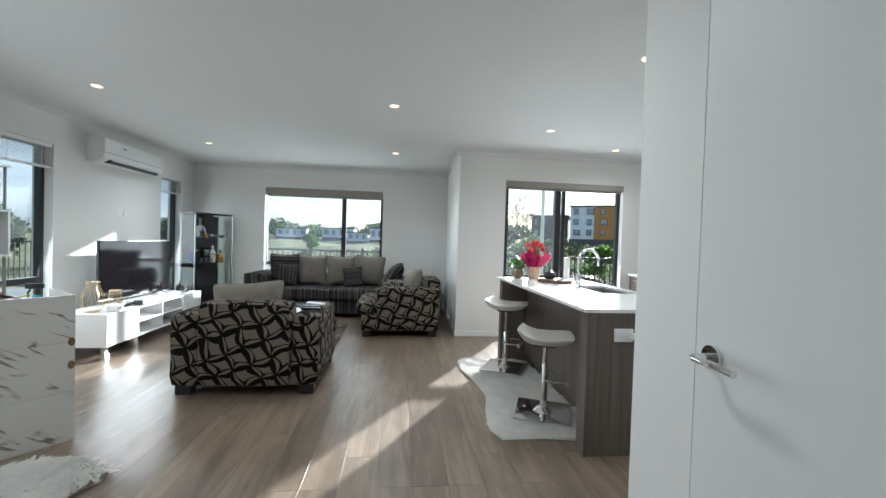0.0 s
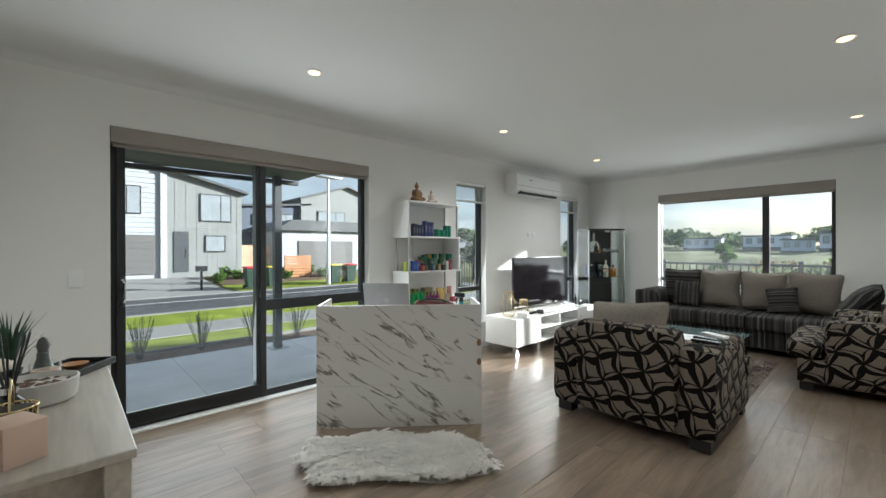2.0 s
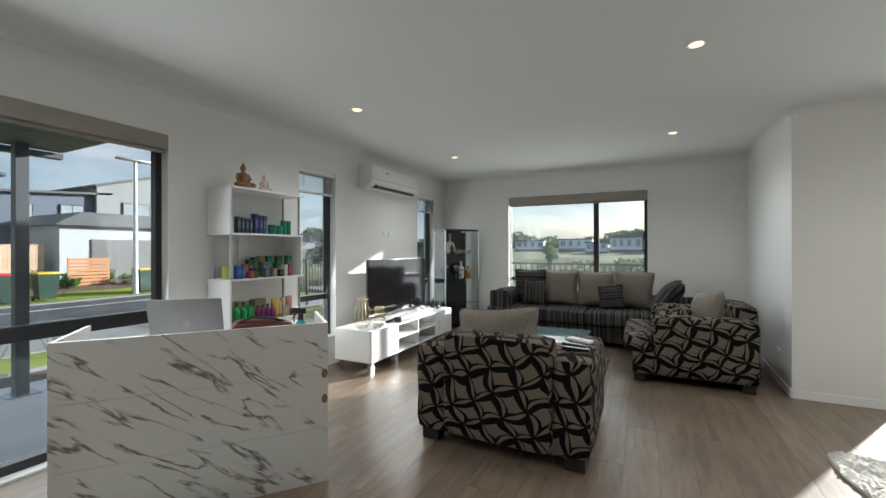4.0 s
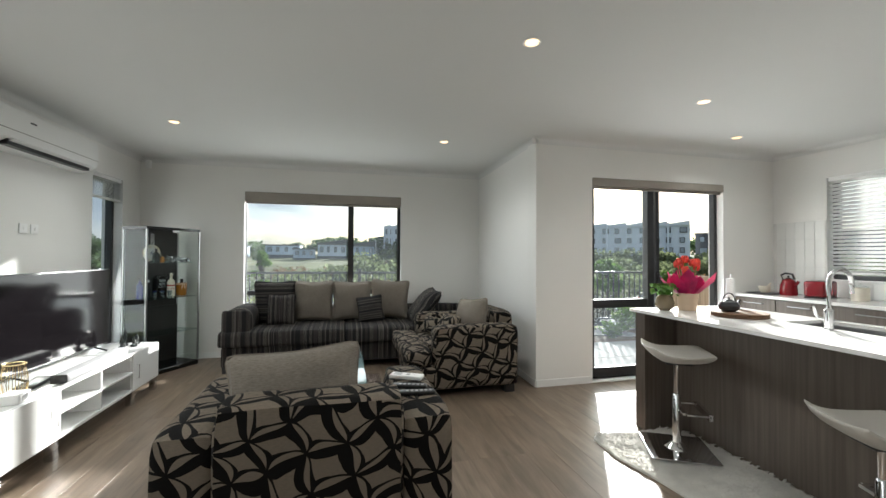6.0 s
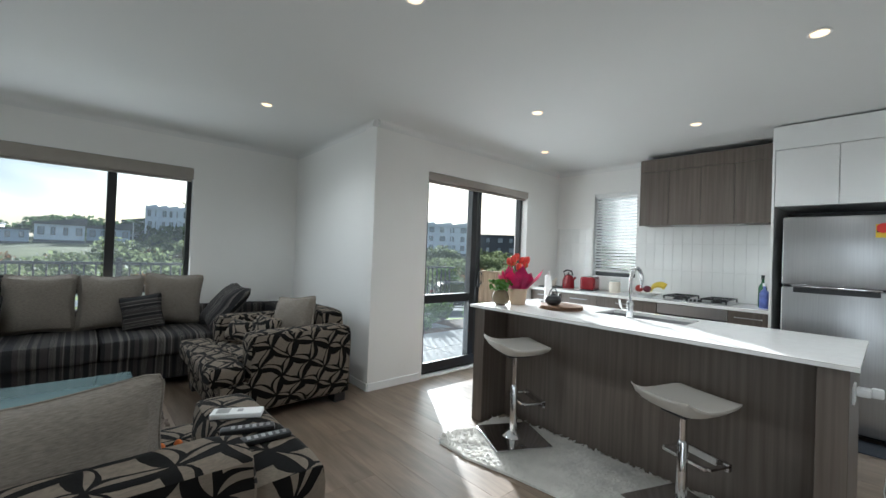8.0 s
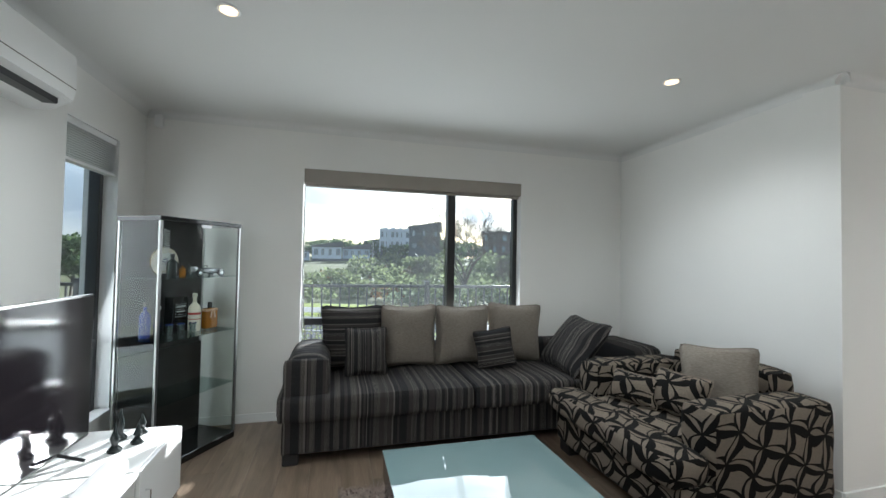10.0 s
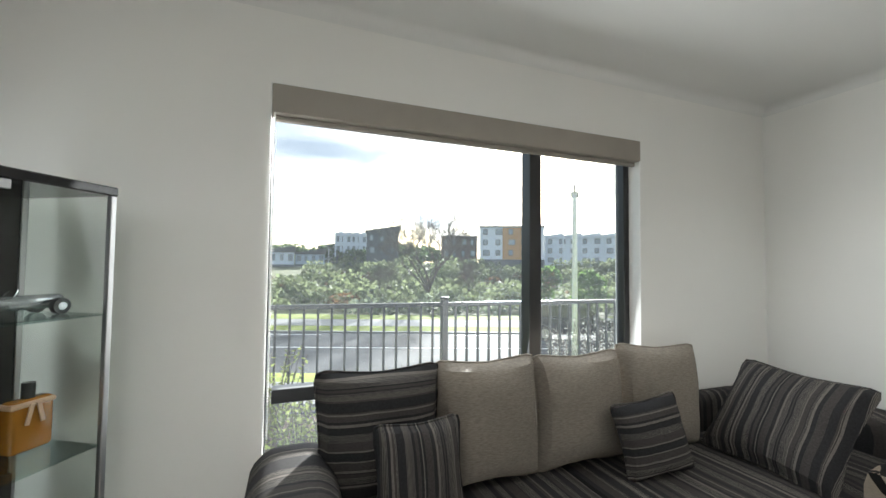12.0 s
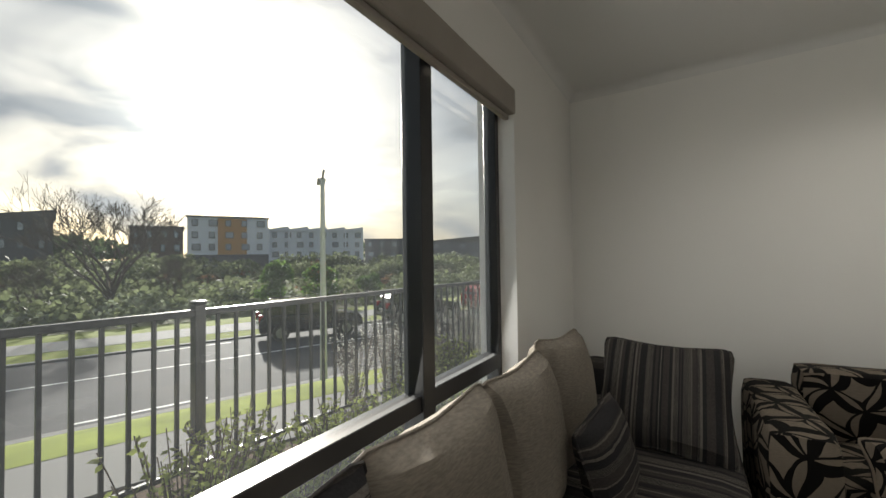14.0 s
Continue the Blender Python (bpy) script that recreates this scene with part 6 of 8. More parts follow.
def leaf_cluster(n, rad, hmin, hmax, size, rnd):
    bm = bm_new()
    for k in range(n):
        a, r, z = rnd.uniform(0, 6.28), rnd.uniform(0, rad), rnd.uniform(hmin, hmax)
        c = Vector((r * math.cos(a), r * math.sin(a), z))
        e = Euler((rnd.uniform(-0.9, 0.9), rnd.uniform(-0.9, 0.9), a))
        s = size * rnd.uniform(0.7, 1.3)
        pts = [(0, -0.5, 0), (0.28, -0.1, 0.05), (0.2, 0.3, 0.03), (0, 0.55, -0.08), (-0.2, 0.3, 0.03), (-0.28, -0.1, 0.05)]
        v = [bm.verts.new(c + e.to_matrix() @ (Vector(p) * s)) for p in pts]
        bm.faces.new((v[0], v[1], v[2], v[3])), bm.faces.new((v[0], v[3], v[4], v[5]))
    return bm
rnd = random.Random(8)
gv = thing("succulent_vase", "leafy green plant in a round bronze glass vase", "plant", (1.33, 4.40, 0.90))
part("vase", lathe(bm_new(), 0, 0, [(0.035, 0), (0.06, 0.02), (0.068, 0.06), (0.055, 0.10), (0.04, 0.115), (0.038, 0.11)], 22), plain("bronze_glass", (0.16, 0.12, 0.07), 0.12, bump=0.0), gv)
part("leaves", leaf_cluster(60, 0.09, 0.11, 0.20, 0.06, rnd), M_LEAF, gv)
o = thing("wooden_trivet", "stack of round brown woven placemats", "placemat", (1.60, 4.03, 0.90))
for k in range(3):
    q3 = part("placemat", lathe(bm_new(), 0, 0, [(0.165, 0.010 * k), (0.17, 0.010 * k + 0.004), (0.165, 0.010 * k + 0.009)], 30), wood("woven_brown_%s" % "abc"[k], (0.10, 0.05, 0.025), (0.22, 0.12, 0.06), 0.7, (10, 10, 1), 20), o)
tp = thing("teapot", "small black iron teapot on the placemats", "teapot", (1.56, 4.07, 0.93))
part("body", lathe(bm_new(), 0, 0, [(0.04, 0), (0.06, 0.015), (0.065, 0.04), (0.05, 0.065), (0.03, 0.072)], 22), M_BLACK, tp)
part("lid", lathe(bm_new(), 0, 0, [(0.03, 0.072), (0.02, 0.08), (0.006, 0.084), (0.008, 0.095), (0.003, 0.098)], 16), M_BLACK, tp)
part("spout", tube(bm_new(), [(0.05, 0, 0.035), (0.08, 0, 0.055), (0.095, 0, 0.075)], 0.009, 8), M_BLACK, tp)
part("handle", tube(bm_new(), [(0.055 * math.cos(a), 0, 0.06 + 0.065 * math.sin(a)) for a in [math.pi * k / 10 for k in range(11)]], 0.004, 6), M_BLACK, tp)
pt = thing("paper_towel", "white paper towel roll on a chrome stand", "paper towel", (1.84, 4.30, 0.90))
part("stand", cyl(bm_new(), 0, 0, 0, 0.01, 0.075, 0.075, 24), M_CHROME, pt)
part("roll", cyl(bm_new(), 0, 0, 0.011, 0.24, 0.03, 0.03, 22), M_WHITEP, pt)
part("rod", cyl(bm_new(), 0, 0, 0.24, 0.275, 0.005, 0.005, 10), M_CHROME, pt)

# back bench with drawers
YT = 3.02
bench = thing("kitchen_bench", "wood-laminate base cabinets along the kitchen wall", "kitchen cabinet")
part("carcass", box(bm_new(), 3.32, XK, YT, YN, 0.10, 0.868), M_CAB, bench)
part("kickboard", box(bm_new(), 3.37, XK, YT, YN, 0.0, 0.099), M_BLACK, bench)
for ya, yb in ((5.06, 5.515), (4.60, 5.056), (3.95, 4.596), (3.02, 3.33)):
    for za, zb in ((0.70, 0.862), (0.105, 0.696)):
        dr = part("drawer_front", box(bm_new(), 3.30, 3.319, ya + 0.002, yb - 0.002, za, zb, 0.0015, 1), M_CAB, bench)
        ym = (ya + yb) / 2
        part("handle", tube(bm_new(), [(3.30, ym - 0.1, zb - 0.05), (3.275, ym - 0.1, zb - 0.05), (3.275, ym + 0.1, zb - 0.05), (3.30, ym + 0.1, zb - 0.05)], 0.005, 6), M_STEEL, dr)
ov = thing("oven", "built-in stainless steel oven under the hob", "oven")
part("door", box(bm_new(), 3.296, 3.319, 3.334, 3.944, 0.25, 0.76, 0.003, 1), M_BLACKG, ov)
part("control_panel", box(bm_new(), 3.296, 3.319, 3.334, 3.944, 0.763, 0.862, 0.003, 1), M_STEEL, ov)
part("handle", tube(bm_new(), [(3.296, 3.40, 0.71), (3.26, 3.40, 0.71), (3.26, 3.88, 0.71), (3.296, 3.88, 0.71)], 0.008, 8), M_STEEL, ov)
part("lower_panel", box(bm_new(), 3.296, 3.319, 3.334, 3.944, 0.105, 0.247, 0.002, 1), M_STEEL, ov)
bt = thing("bench_worktop", "white stone worktop along the kitchen wall", "worktop")
part("slab", box(bm_new(), 3.28, XK - 0.012, YT, YN, 0.87, 0.90, 0.002, 1), M_STONE, bt)
hob = thing("gas_hob", "stainless gas hob with black cast-iron grates", "hob", (3.60, 3.64, 0.90))
part("plate", box(bm_new(), -0.24, 0.24, -0.29, 0.29, 0, 0.008, 0.004, 2), M_STEEL, hob)
for x in (-0.10, 0.11):
    for y in (-0.17, 0.17):
        part("burner", lathe(bm_new(), x, y, [(0.05, 0.008), (0.045, 0.02), (0.03, 0.024), (0.03, 0.03), (0.01, 0.032)], 18), M_BLACK, hob)
for y in (-0.17, 0.17):
    bm = bm_new()
    for a in ((-0.2, 0.2, y - 0.11, y - 0.1), (-0.2, 0.2, y + 0.1, y + 0.11), (-0.2, -0.19, y - 0.1, y + 0.1), (0.19, 0.2, y - 0.1, y + 0.1), (-0.2, 0.2, y - 0.005, y + 0.005), (-0.105, -0.095, y - 0.1, y + 0.1), (0.105, 0.115, y - 0.1, y + 0.1)):
        box(bm, *a, 0.035, 0.047)
    for x in (-0.195, 0.195):
        for dy in (-0.105, 0.105):
            box(bm, x - 0.006, x + 0.006, y + dy - 0.006, y + dy + 0.006, 0.008, 0.035)
    part("grate", bm, M_BLACK, hob)
for k in range(4):
    part("knob", cyl(bm_new(), -0.21, -0.05 + k * 0.035, 0.008, 0.03, 0.012, 0.01, 14), M_BLACK, hob)

hood = thing("wall_cabinet", "wood-laminate wall cupboards over the hob", "kitchen cabinet")
part("carcass", box(bm_new(), 3.58, XK - 0.001, YT + 0.02, 4.26, 1.70, 2.43), M_CAB, hood)
part("top_panel", box(bm_new(), 3.562, 3.579, YT + 0.02, 4.258, 2.292, 2.43, 0.001, 1), M_CAB, hood)
cuts = [YT + 0.02, 3.36, 3.65, 3.955, 4.258]
for a, b2 in zip(cuts, cuts[1:]):
    part("cupboard_door", box(bm_new(), 3.562, 3.579, a + 0.0015, b2 - 0.0015, 1.69, 2.288, 0.001, 1), M_CAB, hood)
part("hood_filter", box(bm_new(), 3.62, 3.86, 3.3, 3.95, 1.692, 1.699), M_STEEL, hood)

tall = thing("tall_cupboard", "tall white pantry cupboard with slim handles", "cupboard")
part("carcass", box(bm_new(), 3.225, XK - 0.001, YD + 0.002, 2.19, 0.14, 2.40), M_WHITEM, tall)
part("kickboard", box(bm_new(), 3.25, XK - 0.001, YD + 0.002, 2.19, 0.0, 0.139), M_WHITEM, tall)
for ya, yb, hy in ((1.845, 2.185, 1.885), (1.50, 1.841, 1.80), (YD + 0.004, 1.496, 1.46)):
    dr = part("cupboard_door", box(bm_new(), 3.20, 3.224, ya, yb, 0.14, 2.27, 0.0015, 1), M_WHITEM, tall)
    part("handle", tube(bm_new(), [(3.20, hy, 0.95), (3.172, hy, 0.95), (3.172, hy, 1.16), (3.20, hy, 1.16)], 0.005, 6), M_STEEL, dr)
part("filler_panel", box(bm_new(), 3.205, 3.224, YD + 0.004, YT - 0.002, 2.275, 2.475, 0.001, 1), M_WHITEM, tall)
fs = thing("fridge_surround", "white cupboard surround above and beside the fridge", "cupboard")
part("side_panel", box(bm_new(), 3.20, XK - 0.001, 3.0, 3.018, 0.0, 2.40, 0.001, 1), M_WHITEM, fs)
part("side_panel", box(bm_new(), 3.20, XK - 0.001, 2.192, 2.21, 0.0, 2.40, 0.001, 1), M_WHITEM, fs)
part("carcass", box(bm_new(), 3.225, XK - 0.001, 2.212, 2.998, 1.80, 2.27), M_WHITEM, fs)
for ya, yb in ((2.213, 2.603), (2.607, 2.997)):
    part("cupboard_door", box(bm_new(), 3.205, 3.224, ya, yb, 1.795, 2.27, 0.0015, 1), M_WHITEM, fs)
part("back_panel", box(bm_new(), XK - 0.012, XK - 0.002, 2.212, 2.998, 0.0, 1.799), M_BLACK, fs)
fr = thing("fridge_freezer", "stainless steel fridge with freezer on top", "fridge")
part("body", box(bm_new(), 3.25, 3.86, 2.285, 2.93, 0.03, 1.70, 0.006, 2), M_BLACK, fr)
part("freezer_door", box(bm_new(), 3.185, 3.249, 2.28, 2.935, 1.145, 1.70, 0.010, 3), M_STEEL, fr)
part("fridge_door", box(bm_new(), 3.185, 3.249, 2.28, 2.935, 0.06, 1.125, 0.010, 3), M_STEEL, fr)
part("grip_bar", box(bm_new(), 3.172, 3.19, 2.36, 2.87, 1.128, 1.142, 0.004, 2), M_CHROME, fr)
part("grip_recess", box(bm_new(), 3.18, 3.1865, 2.37, 2.86, 1.085, 1.126, 0.002, 1), M_BLACK, fr)
st2 = part("energy_sticker", box(bm_new(), 3.183, 3.1855, 2.325, 2.405, 1.53, 1.63), plain("yellow_sticker", (0.65, 0.48, 0.03), 0.5, bump=0.0), fr, "yellow, red and white energy rating sticker")
part("sticker_arc", lathe(bm_new(), 0, 0, [(0.036, -0.0005), (0.037, 0.001), (0.02, 0.0012), (0.004, 0.001)], 24), plain("red_sticker", (0.55, 0.03, 0.02), 0.5, bump=0.0), st2).matrix_basis = pose(3.183, 2.365, 1.60, 0, -90, 0)
part("sticker_text", box(bm_new(), 3.1825, 3.1829, 2.33, 2.40, 1.568, 1.592), M_BLACK, st2)
for y in (2.33, 2.88):
    part("foot", cyl(bm_new(), 3.30, y, 0.0, 0.03, 0.02, 0.02, 12), M_BLACK, fr)
bm = bm_new()
box(bm, 2.95, 3.25, 2.30, 2.75, 0.0, 0.008, 0.003, 1)
solid("floor_mat", bm, plain("dark_blue_mat", (0.02, 0.025, 0.035), 0.9, fine=200, bump=0.4), "dark rubber mat in front of the fridge", "mat")

# things on the bench
M_REDG = plain("red_gloss_metal", (0.20, 0.008, 0.014), 0.18, vary=0.05, bump=0.0)
kt = thing("kettle", "glossy red electric kettle with black handle", "kettle", (3.62, 5.16, 0.90))
part("body", lathe(bm_new(), 0, 0, [(0.075, 0.0), (0.08, 0.01), (0.075, 0.10), (0.055, 0.16), (0.03, 0.175)], 24), M_REDG, kt)
part("lid_knob", lathe(bm_new(), 0, 0, [(0.03, 0.175), (0.02, 0.185), (0.008, 0.19), (0.012, 0.205), (0.004, 0.21)], 14), M_BLACK, kt)
part("handle", tube(bm_new(), [(0, 0.055, 0.16), (0, 0.075, 0.21), (0, 0.03, 0.235), (0, -0.04, 0.225), (0, -0.06, 0.17)], 0.011, 8), M_BLACK, kt)
part("spout", tube(bm_new(), [(0, -0.065, 0.10), (0, -0.10, 0.15)], 0.015, 8), M_REDG, kt)
ts = thing("toaster", "red two-slice toaster on the kitchen bench", "toaster", (3.62, 4.86, 0.90), 12)
part("body", box(bm_new(), -0.14, 0.14, -0.085, 0.085, 0.012, 0.17, 0.025, 4), M_REDG, ts)
part("base", box(bm_new(), -0.135, 0.135, -0.08, 0.08, 0.0, 0.014, 0.003, 1), M_BLACK, ts)
for y in (-0.03, 0.03):
    part("slot", box(bm_new(), -0.10, 0.10, y - 0.012, y + 0.012, 0.1695, 0.1715), M_BLACK, ts)
part("lever", box(bm_new(), 0.139, 0.155, -0.015, 0.015, 0.09, 0.105, 0.003, 1), M_BLACK, ts)
cn = thing("canister", "cream ceramic canister with a glass lid", "canister", (3.66, 4.56, 0.90))
part("body", lathe(bm_new(), 0, 0, [(0.06, 0), (0.065, 0.01), (0.065, 0.12), (0.06, 0.125)], 22), M_CREAMB, cn)
part("lid", lathe(bm_new(), 0, 0, [(0.06, 0.125), (0.05, 0.14), (0.01, 0.145), (0.014, 0.16), (0.004, 0.165)], 18), M_CLEAR, cn)
fb = thing("fruit_bowl", "white bowl heaped with bananas, apples and grapes", "fruit bowl", (3.56, 4.14, 0.90))
part("bowl", lathe(bm_new(), 0, 0, [(0.05, 0), (0.055, 0.006), (0.15, 0.05), (0.145, 0.052), (0.05, 0.015)], 28), M_WHITEP, fb)
M_BAN = plain("banana_skin", (0.62, 0.47, 0.04), 0.5, vary=0.1)
for k in range(4):
    a0 = -0.5 + 0.25 * k
    part("banana", tube(bm_new(), [(0.03 + 0.02 * k - 0.05, -0.10 + 0.09 * math.cos(t_) - 0.02, 0.05 + 0.075 * math.sin(t_) + 0.01 * k) for t_ in [0.2 + 0.35 * j for j in range(7)]], 0.017, 8), M_BAN, fb)
for x, y, r, m in ((-0.05, 0.07, 0.044, plain("red_apple", (0.40, 0.03, 0.02), 0.3, vary=0.3, bump=0.0)), (0.03, 0.10, 0.042, plain("green_apple", (0.30, 0.36, 0.05), 0.3, bump=0.0)), (-0.04, -0.01, 0.042, plain("dark_plum", (0.12, 0.015, 0.03), 0.3, bump=0.0)), (0.06, 0.02, 0.034, plain("orange_peel", (0.55, 0.2, 0.02), 0.5))):
    bm = bm_new()
    bmesh.ops.create_icosphere(bm, subdivisions=3, radius=r, matrix=Matrix.LocRotScale((x, y, 0.055 + r * 0.7), None, (1, 1, 0.9)))
    part("fruit", bm, m, fb)
bottle(3.62, 3.13, 0.90, 0.30, 0.035, plain("green_oil", (0.03, 0.12, 0.05), 0.15, bump=0.0), "green glass oil bottle on the bench", M_BLACK)
bottle(3.52, 3.10, 0.90, 0.23, 0.038, plain("blue_white_plastic", (0.10, 0.14, 0.42), 0.3, vary=0.5, scale=12, bump=0.0), "blue and white plastic detergent bottle", M_WHITEP)
o = thing("mortar", "white stone mortar with pestle on a black board", "mortar", (3.55, 5.36, 0.90))
part("board", box(bm_new(), -0.11, 0.11, -0.13, 0.13, 0, 0.012, 0.003, 1), M_BLACK, o)
part("bowl", lathe(bm_new(), 0, 0, [(0.035, 0.012), (0.05, 0.03), (0.06, 0.085), (0.05, 0.085), (0.03, 0.04)], 20), M_CREAMB, o)
part("pestle", tube(bm_new(), [(0, 0, 0.05), (0.03, -0.05, 0.12)], 0.010, 8), M_CREAMB, o)

# ---- rugs ----
def fur_rug(name, label, outline, z, n, length, material, seed, lie=0.7, thin=1.0, locks=False):
    """A pelt: a thin backing of the given outline, thick with curved tufts."""
    rnd = random.Random(seed)
    rug = thing(name, label, "rug")
    cx, cy = sum(p[0] for p in outline) / len(outline), sum(p[1] for p in outline) / len(outline)
    bm = bm_new()
    lo, hi = [bm.verts.new((x, y, z)) for x, y in outline], [bm.verts.new((cx + (x - cx) * 0.985, cy + (y - cy) * 0.985, z + 0.012)) for x, y in outline]
    bm.faces.new(lo), bm.faces.new(hi)
    for i in range(len(lo)):
        bm.faces.new((lo[i], lo[(i + 1) % len(lo)], hi[(i + 1) % len(lo)], hi[i]))
    part("backing", bm, material, rug)
    xs, ys = [p[0] for p in outline], [p[1] for p in outline]

    def inside(x, y):
        r = False
        for (xa, ya), (xb, yb) in zip(outline, outline[1:] + outline[:1]):
            if (ya > y) != (yb > y) and x < (xb - xa) * (y - ya) / (yb - ya) + xa:
                r = not r
        return r
    verts, faces, made = [], [], 0
    lock = None
    while made < n:
        if lock is None or made % 11 == 0:
            x, y = rnd.uniform(min(xs), max(xs)), rnd.uniform(min(ys), max(ys))
            if not inside(x, y):
                continue
            a = noise.noise(Vector((x * 3, y * 3, seed))) * 5 + rnd.uniform(-1.0, 1.0)
            L = length * rnd.uniform(0.75, 1.25)
            lock = (Vector((x, y, z)) + Vector((math.cos(a) * L * lie, math.sin(a) * L * lie, L * rnd.uniform(0.25, 0.6))), x, y)
        made += 1
        if locks:
            x, y = lock[1] + rnd.gauss(0, length * 0.20), lock[2] + rnd.gauss(0, length * 0.20)
            if not inside(x, y):
                continue
            p0, p2 = Vector((x, y, z + 0.006)), lock[0] + Vector((rnd.gauss(0, 1), rnd.gauss(0, 1), rnd.gauss(0, 0.6))) * length * 0.07
            p1 = p0.lerp(p2, 0.45) + Vector((0, 0, length * 0.24))
            s = Vector((-(p2 - p0).y, (p2 - p0).x, 0)).normalized() * length * rnd.uniform(0.035, 0.065)
            k = len(verts)
            verts += [p0 - s, p0 + s, p1 + s * 0.9, p1 - s * 0.9, p2]
            faces += [(k, k + 1, k + 2, k + 3), (k + 3, k + 2, k + 4)]
            continue
        x, y = rnd.uniform(min(xs), max(xs)), rnd.uniform(min(ys), max(ys))
        if not inside(x, y):
            continue
        a = noise.noise(Vector((x * 4, y * 4, seed))) * 5 + rnd.uniform(-0.7, 0.7)
        L = length * rnd.uniform(0.6, 1.3)
        d = Vector((math.cos(a), math.sin(a), 0))
        s = Vector((-d.y, d.x, 0)) * L * rnd.uniform(0.09, 0.17) * thin
        p0 = Vector((x, y, z + 0.008))
        p1 = p0 + d * L * lie * 0.4 + Vector((0, 0, L * 0.55))
        p2 = p0 + d * L * lie + Vector((0, 0, L * 0.45))
        k = len(verts)
        verts += [p0 - s, p0 + s, p1 + s * 0.8, p1 - s * 0.8, p2]
        faces += [(k, k + 1, k + 2, k + 3), (k + 3, k + 2, k + 4)]
    me = bpy.data.meshes.new("fleece")
    me.from_pydata(verts, [], faces)
    me.materials.append(material)
    me.shade_smooth()
    ob = new("fleece", me)
    ob.parent = rug
    return tagged(rug)


def pelt(cx, cy, length, width, turn, wob, seed):
    out = []
    for k in range(44):
        a = 2 * math.pi * k / 44
        r = 1 + wob * noise.noise(Vector((math.cos(a) * 1.6 + seed, math.sin(a) * 1.6, 0.3)))
        c, s = math.cos(a), math.sin(a)
        x = length / 2 * math.copysign(abs(c) ** 0.62, c) * r
        y = width / 2 * math.copysign(abs(s) ** 0.7, s) * r
        t_ = radians(turn)
        out.append((cx + x * math.cos(t_) - y * math.sin(t_), cy + x * math.sin(t_) + y * math.cos(t_)))
    return out


fur_rug("sheepskin_rug", "long-haired cream sheepskin rug beside the reception desk", pelt(-1.93, 2.04, 1.08, 0.56, 47, 0.35, 2.0), 0.002, 46000, 0.080, M_FUR, 4, 0.75, 0.7, True)
fur_rug("fur_rug", "cream fur rug under the bar stools", [(0.69, 4.36), (0.80, 4.43), (1.05, 4.38), (1.30, 4.40), (1.42, 4.30), (1.43, 3.9), (1.42, 3.4), (1.43, 2.9), (1.40, 2.68), (1.25, 2.62), (1.0, 2.66), (0.74, 2.66), (0.68, 2.80), (0.72, 3.1), (0.79, 3.4), (0.74, 3.8), (0.68, 4.1)], 0.002, 46000, 0.034, M_FUR, 6, 0.9, 1.0, True)
fur_rug("shag_rug", "brown shag rug under the coffee table", [(-1.97, 4.75), (-0.66, 4.75), (-0.66, 6.30), (-1.97, 6.30)], 0.002, 11000, 0.035, M_SHAG, 9, 0.6)


def flat_mat(name, label, x, y, w, d, turn, stripes, c1, c2):
    m = thing(name, label, "rug", (x, y, 0.001), turn)
    ma, mb = plain("mat_yarn", c1, 0.95, vary=0.15, fine=150, bump=0.6), plain("mat_yarn_second", c2, 0.95, vary=0.15, fine=150, bump=0.6)
    for k in range(stripes):
        bm = bm_new()
        box(bm, -w / 2 + w * k / stripes, -w / 2 + w * (k + 1) / stripes, -d / 2, d / 2, 0.0, 0.012, 0.003, 1)
        part("stripe", bm, ma if k % 2 == 0 else mb, m)
    return m


flat_mat("striped_mat", "grey and white striped bath-style mat on the kitchen floor", 2.53, 1.70, 0.50, 0.95, 91, 9, (0.60, 0.58, 0.56), (0.29, 0.235, 0.225))
flat_mat("door_mat", "blue patterned doormat inside the kitchen sliding door", 2.72, 5.31, 0.66, 0.36, 0, 7, (0.05, 0.09, 0.17), (0.09, 0.13, 0.2))

# ---- small things on tables and armrests ----
tb = thing("tissue_box", "black and white speckled tissue box with an open top", "tissue box", (-1.545, 5.17, 0.34), -4)
M_SPECK, n_, l_, b_ = tree("speckled_card")
vor = n_.new("ShaderNodeTexVoronoi")
vor.inputs["Scale"].default_value = 55.0
c_ = n_.new("ShaderNodeTexCoord")
l_.new(c_.outputs["Object"], vor.inputs["Vector"])
l_.new(ramp_between(n_, l_, vor.outputs["Distance"], (0.02, 0.018, 0.018), (0.62, 0.58, 0.54), 0.40, 0.46), b_.inputs["Base Color"])
part("carton", box(bm_new(), -0.12, 0.12, -0.15, 0.15, 0.0, 0.075, 0.003, 1), M_SPECK, tb)
part("opening", lathe(bm_new(), 0, 0, [(0.05, 0.0745), (0.05, 0.0765), (0.01, 0.077)], 20), M_JOINT, tb)
bm = bm_new()
for k in range(5):
    a = k * 1.3
    v = [bm.verts.new((0.045 * math.cos(a + j * 0.5), 0.045 * math.sin(a + j * 0.5), 0.077 + (0.02 if j % 2 else 0.035))) for j in range(3)] + [bm.verts.new((0, 0, 0.07))]
    bm.faces.new(v)
bmesh.ops.solidify(bm, geom=bm.faces[:], thickness=0.0015)
part("tissue", bm, M_WHITEP, tb)
mg = thing("magazine_stack", "stack of magazines and envelopes on the coffee table", "magazines", (-1.14, 5.10, 0.34), 8)
rnd = random.Random(4)
